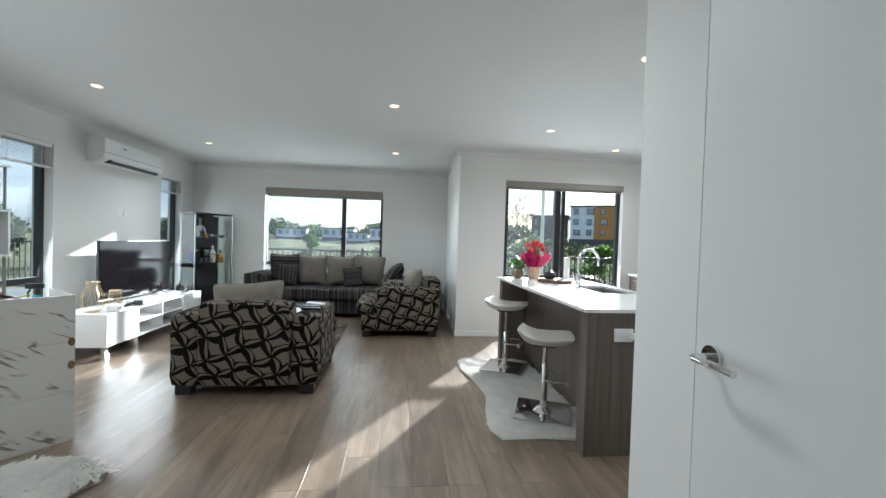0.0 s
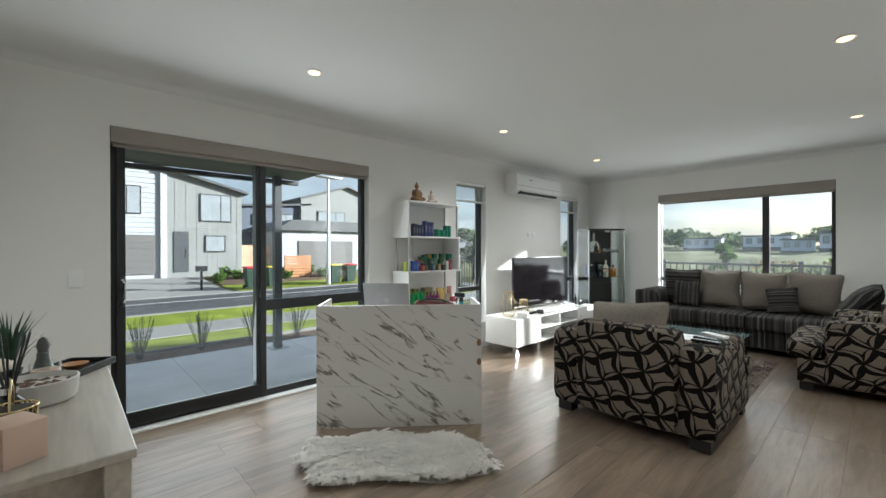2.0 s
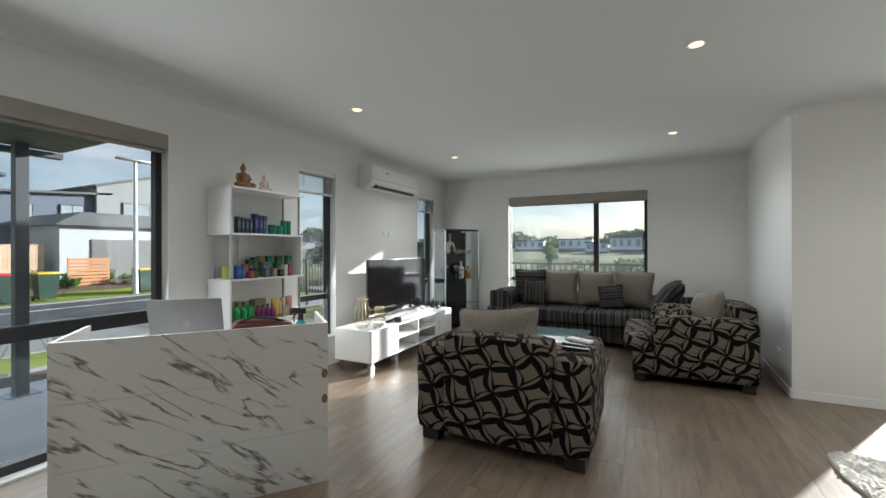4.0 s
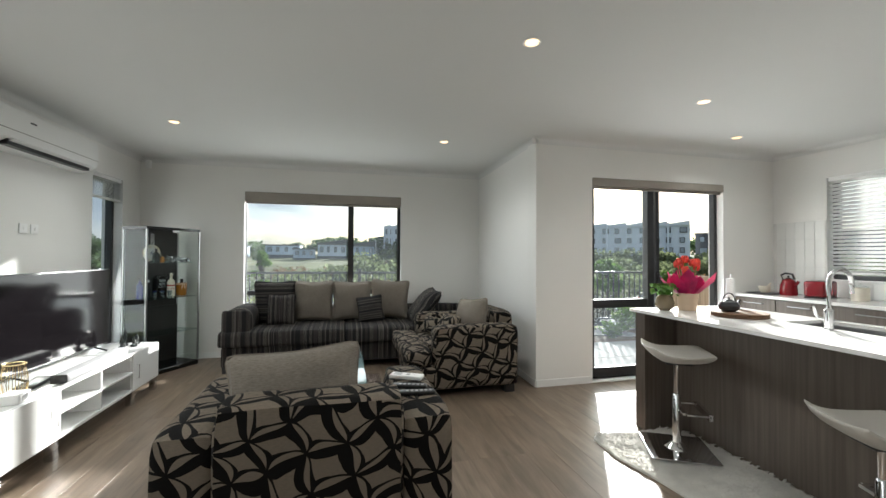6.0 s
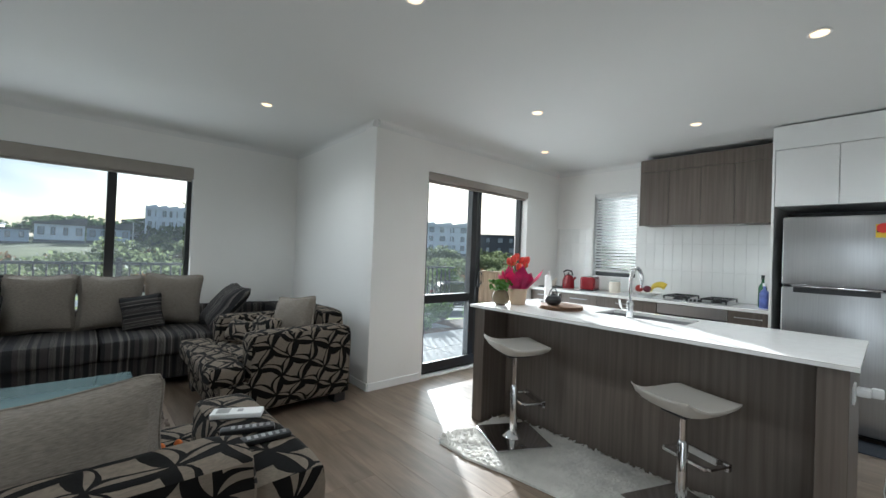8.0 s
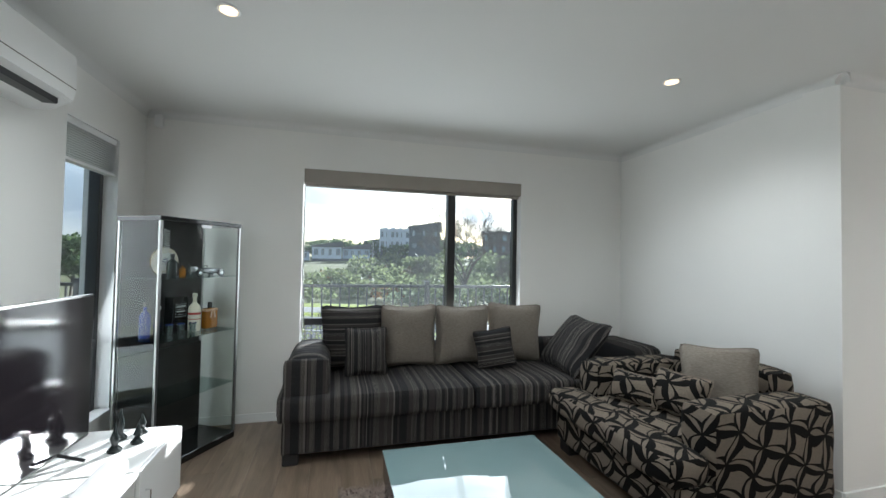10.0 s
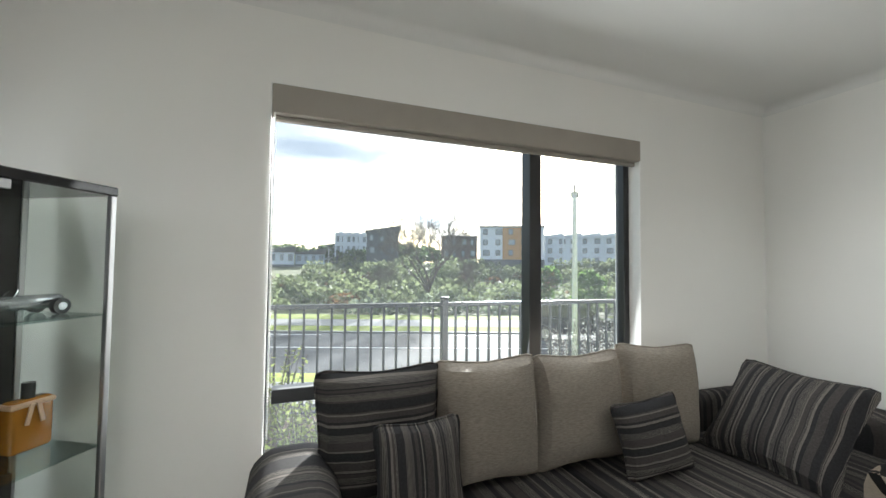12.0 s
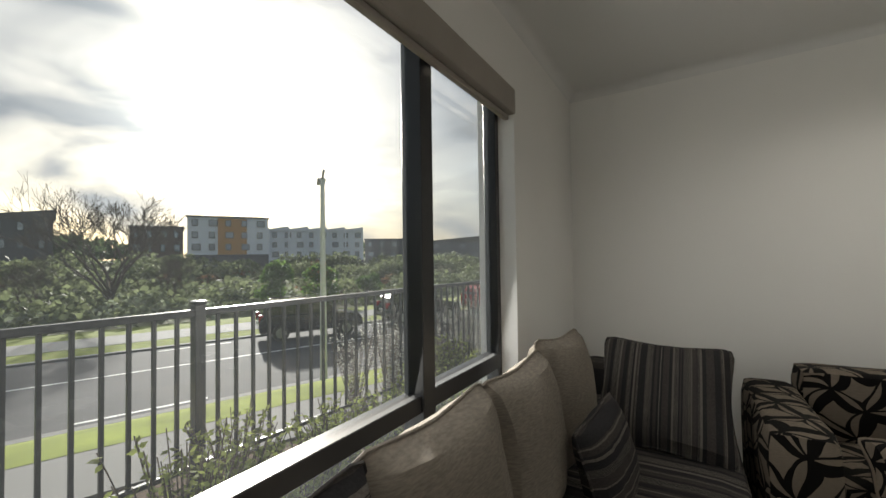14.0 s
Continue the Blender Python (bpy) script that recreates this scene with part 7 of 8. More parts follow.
for k, c in enumerate(((0.5, 0.45, 0.42), (0.45, 0.16, 0.13), (0.6, 0.58, 0.55), (0.3, 0.2, 0.18), (0.65, 0.6, 0.58), (0.50, 0.30, 0.26), (0.72, 0.72, 0.72))):
    q3 = part("magazine", box(bm_new(), -0.15 + 0.004 * k, 0.15 - 0.004 * k, -0.19 + 0.008 * k, 0.19 - 0.008 * k, 0.0092 * k, 0.0092 * k + 0.0088, 0.001, 1), plain("printed_paper", c, 0.35, vary=0.35, scale=14, bump=0.0), mg)
    q3.matrix_basis = pose(rnd.uniform(-0.008, 0.008), rnd.uniform(-0.01, 0.01), 0, 0, 0, rnd.uniform(-5, 5))
ARM_Z = 0.652
o = thing("air_con_remote", "slim white remote control lying on the armchair arm", "remote control", (-0.71, 3.96, ARM_Z), 62, "remote controls")
part("body", box(bm_new(), -0.032, 0.032, -0.088, 0.088, 0.0, 0.020, 0.005, 2), M_WHITEP, o)
part("display", box(bm_new(), -0.022, 0.022, 0.025, 0.070, 0.0195, 0.0208, 0.0005, 1), M_STEEL, o)
part("key", box(bm_new(), -0.012, 0.012, -0.02, 0.0, 0.0195, 0.0215, 0.001, 1), M_STEEL, o)
for x, y, a in ((-0.72, 3.80, 72), (-0.70, 3.70, 84)):
    o = thing("remote_control", "black remote control lying on the armchair arm", "remote control", (x, y, ARM_Z), a, "remote controls")
    part("body", box(bm_new(), -0.022, 0.022, -0.085, 0.085, 0.0, 0.018, 0.006, 2), M_BLACK, o)
    for k in range(6):
        part("key", box(bm_new(), -0.012, 0.012, -0.07 + k * 0.022, -0.058 + k * 0.022, 0.0178, 0.0195, 0.001, 1), M_STEEL, o)
bm = bm_new()
bmesh.ops.create_icosphere(bm, subdivisions=3, radius=0.055, matrix=Matrix.LocRotScale((0, 0, 0.055), None, (1.0, 0.9, 1.0)))
bmesh.ops.create_icosphere(bm, subdivisions=3, radius=0.042, matrix=Matrix.LocRotScale((0, -0.01, 0.135), None, (1, 0.9, 0.9)))
for sx in (-1, 1):
    bmesh.ops.create_icosphere(bm, subdivisions=2, radius=0.016, matrix=Matrix.Translation((0.03 * sx, 0, 0.172)))
    bmesh.ops.create_icosphere(bm, subdivisions=2, radius=0.022, matrix=Matrix.LocRotScale((0.05 * sx, -0.02, 0.08), None, (0.8, 0.8, 1.5)))
o = solid("soft_toy", bm, plain("orange_plush", (0.50, 0.14, 0.03), 0.95, fine=250, bump=0.5), "orange plush toy sitting in the armchair", "soft toy")
o.matrix_basis = pose(-0.93, 3.90, 0.452) @ Matrix.Diagonal((0.8, 0.8, 1.0, 1))


# ---- outside: the lie of the land ----
C20, S20 = math.cos(radians(20)), math.sin(radians(20))


def along_across(x, y):
    """Place along (u) and across (v) the street north of the house."""
    return x * C20 - y * S20, y * C20 + x * S20


def from_street(u, v):
    return u * C20 + v * S20, -u * S20 + v * C20


def step(a, b, t):
    t = max(0.0, min(1.0, (t - a) / (b - a)))
    return t * t * (3 - 2 * t)


def land(x, y):
    u, v = along_across(x, y)
    z = -0.16 - 1.95 * step(9.6, 16.5, v) - 0.9 * step(30, 42, v) + 3.3 * step(44, 82, v) + 2.0 * step(85, 160, v)
    z += -0.32 * step(-6.5, -10.5, x) * 1.0 + 0.35 * step(-19, -25, x)
    return z


def sheet(name, material, us, vs, place, lift, label, category, thick=0.0, kind="structure"):
    """A strip of ground laid over the land: place(u, v) gives x, y."""
    bm = bm_new()
    grid = [[bm.verts.new((*place(u, v), land(*place(u, v)) + lift)) for v in vs] for u in us]
    for a, b in zip(grid, grid[1:]):
        for i in range(len(vs) - 1):
            bm.faces.new((a[i], b[i], b[i + 1], a[i + 1]))
    if thick:
        ext = bmesh.ops.extrude_face_region(bm, geom=bm.faces[:])
        for g in ext["geom"]:
            if isinstance(g, bmesh.types.BMVert):
                g.co.z -= thick
    return solid(name, bm, material, label, category, kind=kind)


def span(a, b, n):
    return [a + (b - a) * i / n for i in range(n + 1)]


M_FIELD = plain("rough_field_grass", (0.15, 0.155, 0.085), 0.95, vary=0.4, scale=0.09, fine=3, bump=0.5)
M_LAWN = plain("mown_grass", (0.165, 0.200, 0.024), 0.95, vary=0.3, scale=1.5, fine=40, bump=0.6)
M_PATH = plain("footpath_concrete", (0.21, 0.207, 0.20), 0.85, vary=0.06, scale=0.8, fine=60, bump=0.2)
M_PATH.node_tree.nodes["Principled BSDF"].inputs["Specular IOR Level"].default_value = 0.08
M_LINE = plain("road_marking_white", (0.70, 0.70, 0.68), 0.7, vary=0.1)
M_MULCH = plain("bark_mulch", (0.10, 0.07, 0.05), 0.95, vary=0.5, scale=25, fine=60, bump=1.0)
for m in (M_FIELD, M_LAWN, M_PATH, M_ASPH, M_CONC, M_MULCH, M_LINE):
    m.node_tree.nodes["Principled BSDF"].inputs["Specular IOR Level"].default_value = 0.12

same = lambda u, v: (u, v)
xs = [-900, -400, -200, -120, -80] + span(-60, 70, 65)[0:] + [85, 110, 160, 300, 900]
ys = [-900, -300, -120, -60, -30, -16, -8, -4, 0, 4, 7] + span(9, 60, 51) + [66, 74, 82, 92, 110, 140, 190, 320, 900]
bm = bm_new()
grid = [[bm.verts.new((x, y, land(x, y))) for y in ys] for x in xs]
for a, b in zip(grid, grid[1:]):
    for i in range(len(ys) - 1):
        bm.faces.new((a[i], b[i], b[i + 1], a[i + 1]))
solid("ground", bm, M_FIELD, "rough grassy land falling away and rising to a far ridge", "ground", kind="structure")

# street to the north
UU = span(-30, 60, 90)
sheet("lawn", M_LAWN, UU, span(9.8, 16.7, 10), from_street, 0.035, "mown grass verge beside the street", "grass")
sheet("footpath", M_PATH, UU, span(8.95, 9.75, 2), from_street, 0.045, "pale concrete footpath below the fence", "footpath", 0.08)
sheet("kerb", M_PATH, UU, span(16.7, 16.95, 1), from_street, 0.05, "concrete kerb along the street", "kerb", 0.12)
sheet("road", M_ASPH, UU, span(16.95, 25.2, 8), from_street, 0.012, "dark asphalt street", "road")
sheet("kerb", M_PATH, UU, span(25.2, 25.45, 1), from_street, 0.07, "concrete kerb along the far side of the street", "kerb", 0.14)
sheet("lawn", M_LAWN, UU, span(25.45, 27.2, 3), from_street, 0.06, "mown grass strip along the far side of the street", "grass")
sheet("footpath", M_PATH, UU, span(27.2, 29.8, 3), from_street, 0.07, "wide pale concrete path across the street", "footpath", 0.1)
sheet("lawn", M_LAWN, UU, span(29.8, 35.0, 5), from_street, 0.05, "mown grass bank across the street", "grass")
sheet("road_marking", M_LINE, UU, span(21.5, 21.62, 1), from_street, 0.018, "white centre line on the street", "road marking")
for k in range(5):
    sheet("road_marking", M_LINE, span(-14 + k * 9.0, -11.5 + k * 9.0, 3), span(17.25, 17.36, 1), from_street, 0.018, "short white edge line on the street", "road marking")
    sheet("road_marking", M_LINE, span(-12 + k * 9.0, -9.5 + k * 9.0, 3), span(24.55, 24.66, 1), from_street, 0.018, "short white edge line on the street", "road marking")

# street to the west
VY = span(-30, 13, 43)
west = lambda u, v: (v, u)
sheet("lawn", M_LAWN, VY, span(-6.75, -8.85, 2), west, 0.03, "mown grass strip beside the patio bed", "grass")
sheet("footpath", M_PATH, VY, span(-8.9, -10.9, 2), west, 0.045, "pale concrete footpath", "footpath", 0.08)
sheet("lawn", M_LAWN, VY, span(-10.95, -12.95, 2), west, 0.035, "mown grass verge", "grass")
sheet("kerb", M_PATH, VY, span(-12.95, -13.2, 1), west, 0.05, "concrete kerb", "kerb", 0.12)
sheet("road", M_ASPH, VY, span(-13.2, -17.5, 5), west, 0.012, "dark asphalt residential street", "road")
sheet("kerb", M_PATH, VY, span(-17.5, -17.75, 1), west, 0.05, "concrete kerb of the far side", "kerb", 0.12)
sheet("road_marking", M_LINE, VY, span(-15.9, -16.0, 1), west, 0.018, "white line on the residential street", "road marking")
sheet("driveway", M_PATH, span(-6, 5.6, 10), span(-17.8, -24.0, 5), west, 0.04, "pale concrete driveway across the street", "driveway")
sheet("lawn", M_LAWN, span(5.8, 13, 8), span(-17.8, -20.5, 3), west, 0.05, "mown front lawn across the street", "grass")
sheet("garden_bed", M_MULCH, span(5.8, 13, 8), span(-20.5, -23.8, 3), west, 0.05, "planted garden bed across the street", "garden bed")

# patios
def slab_patio(name, x0, x1, y0, y1, cuts_x, cuts_y, label, material):
    p = thing(name, label, "patio", kind="structure")
    xs_, ys_ = [x0, *cuts_x, x1], [y0, *cuts_y, y1]
    for a, b in zip(xs_, xs_[1:]):
        for c, d in zip(ys_, ys_[1:]):
            part("paving_slab", box(bm_new(), a + 0.003, b - 0.003, c + 0.003, d - 0.003, -0.30, -0.085, 0.004, 1), material, p)


slab_patio("patio", -6.02, -3.67, -1.5, 3.7, [-4.9], [1.55, 3.0], "pale concrete patio outside the sliding door", M_CONC)
slab_patio("patio", 1.14, 4.15, 5.72, 7.6, [2.7], [6.7], "grey concrete patio outside the kitchen", M_PATH)
bm = bm_new()
box(bm, -6.62, -6.03, -1.5, 3.9, -0.30, -0.12)
solid("mulch_bed", bm, M_MULCH, "narrow bark mulch bed along the patio", "garden bed", kind="structure")
bm = bm_new()
box(bm, -6.68, -6.63, -1.5, 3.9, -0.30, -0.08, 0.004, 1)
solid("bed_edging", bm, M_PATH, "low concrete edging of the mulch bed", "edging", kind="structure")
sheet("mulch_bed", M_MULCH, span(-9, 6, 15), span(7.75, 9.9, 3), same, 0.03, "bark mulch bed along the north fence", "garden bed")
sheet("mulch_bed", M_MULCH, span(4.2, 5.15, 2), span(5.75, 8.6, 3), same, 0.05, "bark mulch bed beside the timber fence", "garden bed")

# veranda roof over the west patio
ver = thing("veranda_roof", "dark slatted soffit over the west patio", "veranda")
M_DARKCLAD = plain("charcoal_cladding", (0.035, 0.038, 0.042), 0.5, vary=0.1)
for k in range(13):
    x = -3.72 - 0.16 * k
    part("soffit_board", box(bm_new(), x - 0.15, x, -1.4, 3.10, 2.30, 2.33, 0.006, 1), M_DARKCLAD, ver)
part("roof_deck", box(bm_new(), -5.85, -3.68, -1.45, 3.12, 2.334, 2.50, 0.004, 1), M_DARKCLAD, ver)
part("edge_beam", box(bm_new(), -5.90, -5.81, -1.45, 3.12, 2.24, 2.298, 0.004, 1), M_DARKCLAD, ver)
po = part("post", box(bm_new(), -5.68, -5.58, 2.68, 2.78, -0.085, 2.2985, 0.004, 1), M_DARKCLAD, ver)
part("post_foot", box(bm_new(), -5.75, -5.51, 2.61, 2.85, -0.084, -0.075, 0.002, 1), M_STEEL, ver)


# ---- fences ----
def fence_y(x):
    return 9.33 - 0.075 * x


fen = thing("picket_rail_fence", "black metal balustrade fence along the garden", "fence")
TOP, BOT = 0.985, 0.05
bar_me = mesh_of(box(bm_new(), -0.010, 0.010, -0.010, 0.010, BOT, TOP), "baluster", M_FRAME)
x, k = -12.44, 0
while x < 5.1:
    if k % 18 == 9:
        bm = bm_new()
        box(bm, x - 0.032, x + 0.032, fence_y(x) - 0.032, fence_y(x) + 0.032, -0.45, TOP + 0.05, 0.004, 1)
        box(bm, x - 0.04, x + 0.04, fence_y(x) - 0.04, fence_y(x) + 0.04, TOP + 0.05, TOP + 0.075, 0.012, 2)
        part("post", bm, M_FRAME, fen)
    else:
        o = new("baluster", bar_me)
        o.parent = fen
        o.matrix_basis = pose(x, fence_y(x), 0)
    x, k = x + 0.118, k + 1
for z, h, w in ((TOP, 0.04, 0.025), (BOT, 0.03, 0.016)):
    bm = bm_new()
    box(bm, -8.4, 8.4, -w, w, z - h / 2, z + h / 2, 0.004, 1)
    o = part("rail", bm, M_FRAME, fen)
    o.matrix_basis = pose(-3.2, fence_y(-3.2), 0, 0, 0, math.degrees(math.atan(-0.075)))

M_TIMBER = wood("pale_timber_palings", (0.36, 0.25, 0.16), (0.52, 0.38, 0.26), 0.8, (14, 14, 0.8), 2.0, spread=0.15)


def paling_fence(label, x0, y0, x1, y1, zb, zt, n):
    f = thing("paling_fence", label, "fence")
    d = Vector((x1 - x0, y1 - y0))
    L = d.length
    f.matrix_basis = pose(x0, y0, 0, 0, 0, math.degrees(math.atan2(d.y, d.x)))
    me = mesh_of(box(bm_new(), 0.002, L / n - 0.002, -0.01, 0.01, zb, zt, 0.002, 1), "paling", M_TIMBER)
    for k in range(n):
        o = new("paling", me)
        o.parent = f
        o.matrix_basis = pose(L / n * k, 0.003 * (k % 2), 0)
    part("cap", box(bm_new(), 0, L, -0.035, 0.035, zt + 0.001, zt + 0.035, 0.004, 1), M_TIMBER, f)


paling_fence("new pale timber paling fence beside the kitchen patio", 5.2, 5.3, 5.2, 8.5, -0.2, 0.93, 22)
paling_fence("timber paling fence between the houses across the street", -25.0, 7.8, -25.0, 9.6, -0.3, 1.5, 12)


# ---- houses across the west street ----
M_WBOARD = plain("white_weatherboard", (0.33, 0.34, 0.36), 0.6, vary=0.04)
M_GREYCLAD = plain("sage_grey_cladding", (0.19, 0.195, 0.19), 0.7, vary=0.05, scale=1.0)
M_NAVYCLAD = plain("slate_blue_cladding", (0.075, 0.09, 0.12), 0.7, vary=0.05)
M_BRICKW = plain("whitewashed_brick", (0.36, 0.36, 0.37), 0.8, vary=0.08, scale=9)
M_ROOF = plain("dark_metal_roofing", (0.06, 0.062, 0.066), 0.5, vary=0.08)
M_GDOOR = plain("brown_garage_door", (0.105, 0.10, 0.098), 0.6, vary=0.05)
M_PANE = plain("dim_window_glass", (0.20, 0.23, 0.26), 0.06, vary=0.3, scale=0.4, bump=0.0)
M_CURTAIN = plain("curtained_window_glass", (0.24, 0.26, 0.28), 0.08, vary=0.1, scale=3.0, bump=0.0)
M_PANE.node_tree.nodes["Principled BSDF"].inputs["Specular IOR Level"].default_value = 0.9


def west_window(parent, x, y0, y1, z0, z1, bars=(0.66,)):
    w = part("window", box(bm_new(), x - 0.02, x + 0.03, y0, y1, z0, z1, 0.004, 1), M_FRAME, parent)
    cuts = [0.0, *bars, 1.0]
    for a, b in zip(cuts, cuts[1:]):
        part("pane", box(bm_new(), x + 0.02, x + 0.036, y0 + 0.05 + (y1 - y0 - 0.06) * a, y0 + (y1 - y0 - 0.06) * b, z0 + 0.05, z1 - 0.05), M_CURTAIN, w)


def prism(points, y0, y1, axis="y"):
    """A solid whose outline (h, z) is run from y0 to y1."""
    bm = bm_new()
    a = [bm.verts.new((h, y0, z) if axis == "y" else (y0, h, z)) for h, z in points]
    b = [bm.verts.new((h, y1, z) if axis == "y" else (y1, h, z)) for h, z in points]
    bm.faces.new(a), bm.faces.new(b)
    for i in range(len(a)):
        j = (i + 1) % len(a)
        bm.faces.new((a[i], a[j], b[j], b[i]))
    return bm


h1 = thing("house", "two-storey white and sage grey house across the street", "house")
part("wall", prism([(-6.0, -0.6), (4.2, -0.6), (4.2, 5.25), (1.2, 6.4), (-6.0, 4.2)], -33, -24.0, "x"), M_WBOARD, h1)
part("wall", prism([(4.2, -0.6), (7.68, -0.6), (7.68, 4.35), (4.2, 5.25)], -33, -23.9, "x"), M_GREYCLAD, h1)
part("roof", prism([(4.1, 5.27), (7.95, 4.30), (7.95, 4.42), (4.1, 5.40)], -33.3, -23.6, "x"), M_ROOF, h1)
part("roof", prism([(-6.4, 4.1), (1.2, 6.42), (4.3, 5.27), (4.3, 5.40), (1.2, 6.56), (-6.4, 4.24)], -33.3, -23.7, "x"), M_ROOF, h1)
part("brick_pier", box(bm_new(), -24.2, -23.85, 3.95, 4.22, -0.5, 5.2), M_BRICKW, h1)
for z in span(0.2, 5.0, 20):
    part("weatherboard", box(bm_new(), -24.02, -23.975, -5.9, 3.94, z, z + 0.2, 0.004, 1), M_WBOARD, h1)
for k in range(7):
    part("batten", box(bm_new(), -23.91, -23.89, 4.55 + 0.48 * k, 4.58 + 0.48 * k, -0.5, 5.1 - 0.12 * k), M_GREYCLAD, h1)
west_window(h1, -23.88, 5.65, 7.15, 2.75, 4.2)
west_window(h1, -23.88, 5.88, 6.85, 1.15, 2.02, ())
west_window(h1, -23.96, 1.6, 3.2, 3.0, 4.35)
gd = part("garage_door", box(bm_new(), -23.98, -23.93, 0.2, 3.75, 0.1, 2.0, 0.004, 1), M_GDOOR, h1)
for z in span(0.45, 1.65, 4):
    part("panel_rib", box(bm_new(), -23.93, -23.915, 0.25, 3.7, z, z + 0.03), M_GDOOR, gd)
fd = part("front_door", box(bm_new(), -23.92, -23.86, 4.5, 5.15, 0.15, 2.2, 0.004, 1), plain("dark_front_door", (0.05, 0.055, 0.06), 0.5), h1)
part("door_handle", box(bm_new(), -23.86, -23.83, 5.03, 5.06, 0.9, 1.4), M_STEEL, fd)

h2 = thing("house", "two-storey slate blue and grey house with a white garage", "house")
part("wall", prism([(8.9, -0.6), (14.2, -0.6), (14.2, 4.6), (8.9, 4.2)], -36, -29.5, "x"), M_NAVYCLAD, h2)
part("wall", prism([(13.4, -0.6), (20.5, -0.6), (20.5, 5.0), (17.2, 6.2), (13.4, 5.1)], -36, -29.2, "x"), M_GREYCLAD, h2)
part("roof", prism([(13.2, 5.0), (17.2, 6.22), (20.8, 5.0), (20.8, 5.12), (17.2, 6.36), (13.2, 5.12)], -36.3, -28.9, "x"), M_ROOF, h2)
part("roof", prism([(8.7, 4.2), (14.2, 4.6), (14.2, 4.72), (8.7, 4.32)], -36.3, -29.2, "x"), M_ROOF, h2)
part("garage_wall", box(bm_new(), -31, -24.6, 10.0, 17.5, -0.6, 2.45), M_WBOARD, h2)
part("garage_roof", prism([(9.7, 2.45), (17.8, 2.45), (16.8, 3.1), (10.7, 3.1)], -31, -24.3, "x"), M_ROOF, h2)
gd = part("garage_door", box(bm_new(), -24.6, -24.54, 11.2, 15.0, -0.1, 1.8, 0.004, 1), M_GDOOR, h2)
for z in span(0.25, 1.45, 4):
    part("panel_rib", box(bm_new(), -24.54, -24.525, 11.25, 14.95, z, z + 0.03), M_GDOOR, gd)
west_window(h2, -29.46, 10.0, 10.7, 3.0, 3.75, ())
west_window(h2, -29.46, 11.8, 12.9, 3.1, 3.85, (0.5,))
west_window(h2, -29.16, 14.7, 17.0, 2.9, 4.2, (0.33, 0.66))
scr = thing("slatted_screen", "orange timber slatted screen in the front garden", "screen")
M_CEDAR = wood("orange_cedar", (0.36, 0.15, 0.06), (0.50, 0.24, 0.10), 0.7, (1, 14, 14), 2.0)
for k in range(8):
    part("slat", box(bm_new(), -22.03, -22.0, 9.3, 10.8, -0.25 + 0.15 * k, -0.13 + 0.15 * k, 0.003, 1), M_CEDAR, scr)
for y in (9.32, 10.05, 10.74):
    part("post", box(bm_new(), -22.1, -22.035, y, y + 0.07, -0.45, 0.95), M_CEDAR, scr)


def wheelie_bin(x, y, lid, label):
    z = land(x, y) + 0.06
    b = thing("wheelie_bin", label, "bin", (x, y, z), 0, "wheelie bins on the verge")
    bm = bm_new()
    bmesh.ops.create_cone(bm, cap_ends=True, segments=4, radius1=0.30, radius2=0.40, depth=0.82, matrix=Matrix.Translation((0, 0, 0.47)) @ Matrix.Rotation(math.pi / 4, 4, "Z"))
    part("body", bm, plain("dark_green_bin", (0.012, 0.035, 0.022), 0.5), b)
    part("lid", box(bm_new(), -0.33, 0.33, -0.31, 0.31, 0.885, 0.96, 0.03, 2), plain("bin_lid", lid, 0.45, bump=0.0), b)
    for s in (-0.24, 0.24):
        part("wheel", cyl(bm_new(), -0.25, 0.09, s - 0.03, s + 0.03, 0.09, 0.09, 14, "y"), M_BLACK, b)


wheelie_bin(-18.4, 6.45, (0.45, 0.02, 0.03), "dark green wheelie bin with a red lid")
wheelie_bin(-18.4, 7.35, (0.50, 0.36, 0.02), "dark green wheelie bin with a yellow lid")
wheelie_bin(-18.4, 10.35, (0.50, 0.36, 0.02), "dark green wheelie bin with a yellow lid")
wheelie_bin(-18.4, 11.2, (0.45, 0.02, 0.03), "dark green wheelie bin with a red lid")
mb = thing("letterbox", "small black letterbox on a post across the street", "letterbox", (-19.4, 4.75, land(-19.4, 4.75) + 0.04))
part("post", box(bm_new(), -0.04, 0.04, -0.04, 0.04, 0, 0.8), M_BLACK, mb)
part("box", box(bm_new(), -0.15, 0.15, -0.2, 0.2, 0.8, 1.02, 0.01, 1), M_BLACK, mb)


def street_lamp(x, y, h, arm, turn, label):
    z = land(x, y)
    s = thing("street_lamp", label, "street lamp", (x, y, z), turn)
    part("pole", cyl(bm_new(), 0, 0, -0.1, h, 0.10, 0.055, 12), plain("galvanised_pole", (0.55, 0.56, 0.57), 0.5, 0.3), s)
    part("arm", tube(bm_new(), [(0, 0, h - 0.02), (arm * 0.6, 0, h + 0.05), (arm, 0, h + 0.06)], 0.035, 8), M_STEEL, s)
    part("lamp_head", box(bm_new(), -arm - 0.15, -arm + 0.55 if arm < 0 else arm + 0.2, -0.12, 0.12, h + 0.02, h + 0.12, 0.03, 2), M_STEEL, s)


street_lamp(-18.2, 9.95, 5.2, 0.5, 90, "tall slim grey street lamp")
street_lamp(5.5, 15.1, 5.6, -0.7, 50, "tall grey street lamp above the parked cars")
street_lamp(5.0, 81.0, 4.2, -1.0, 30, "distant grey street lamp")


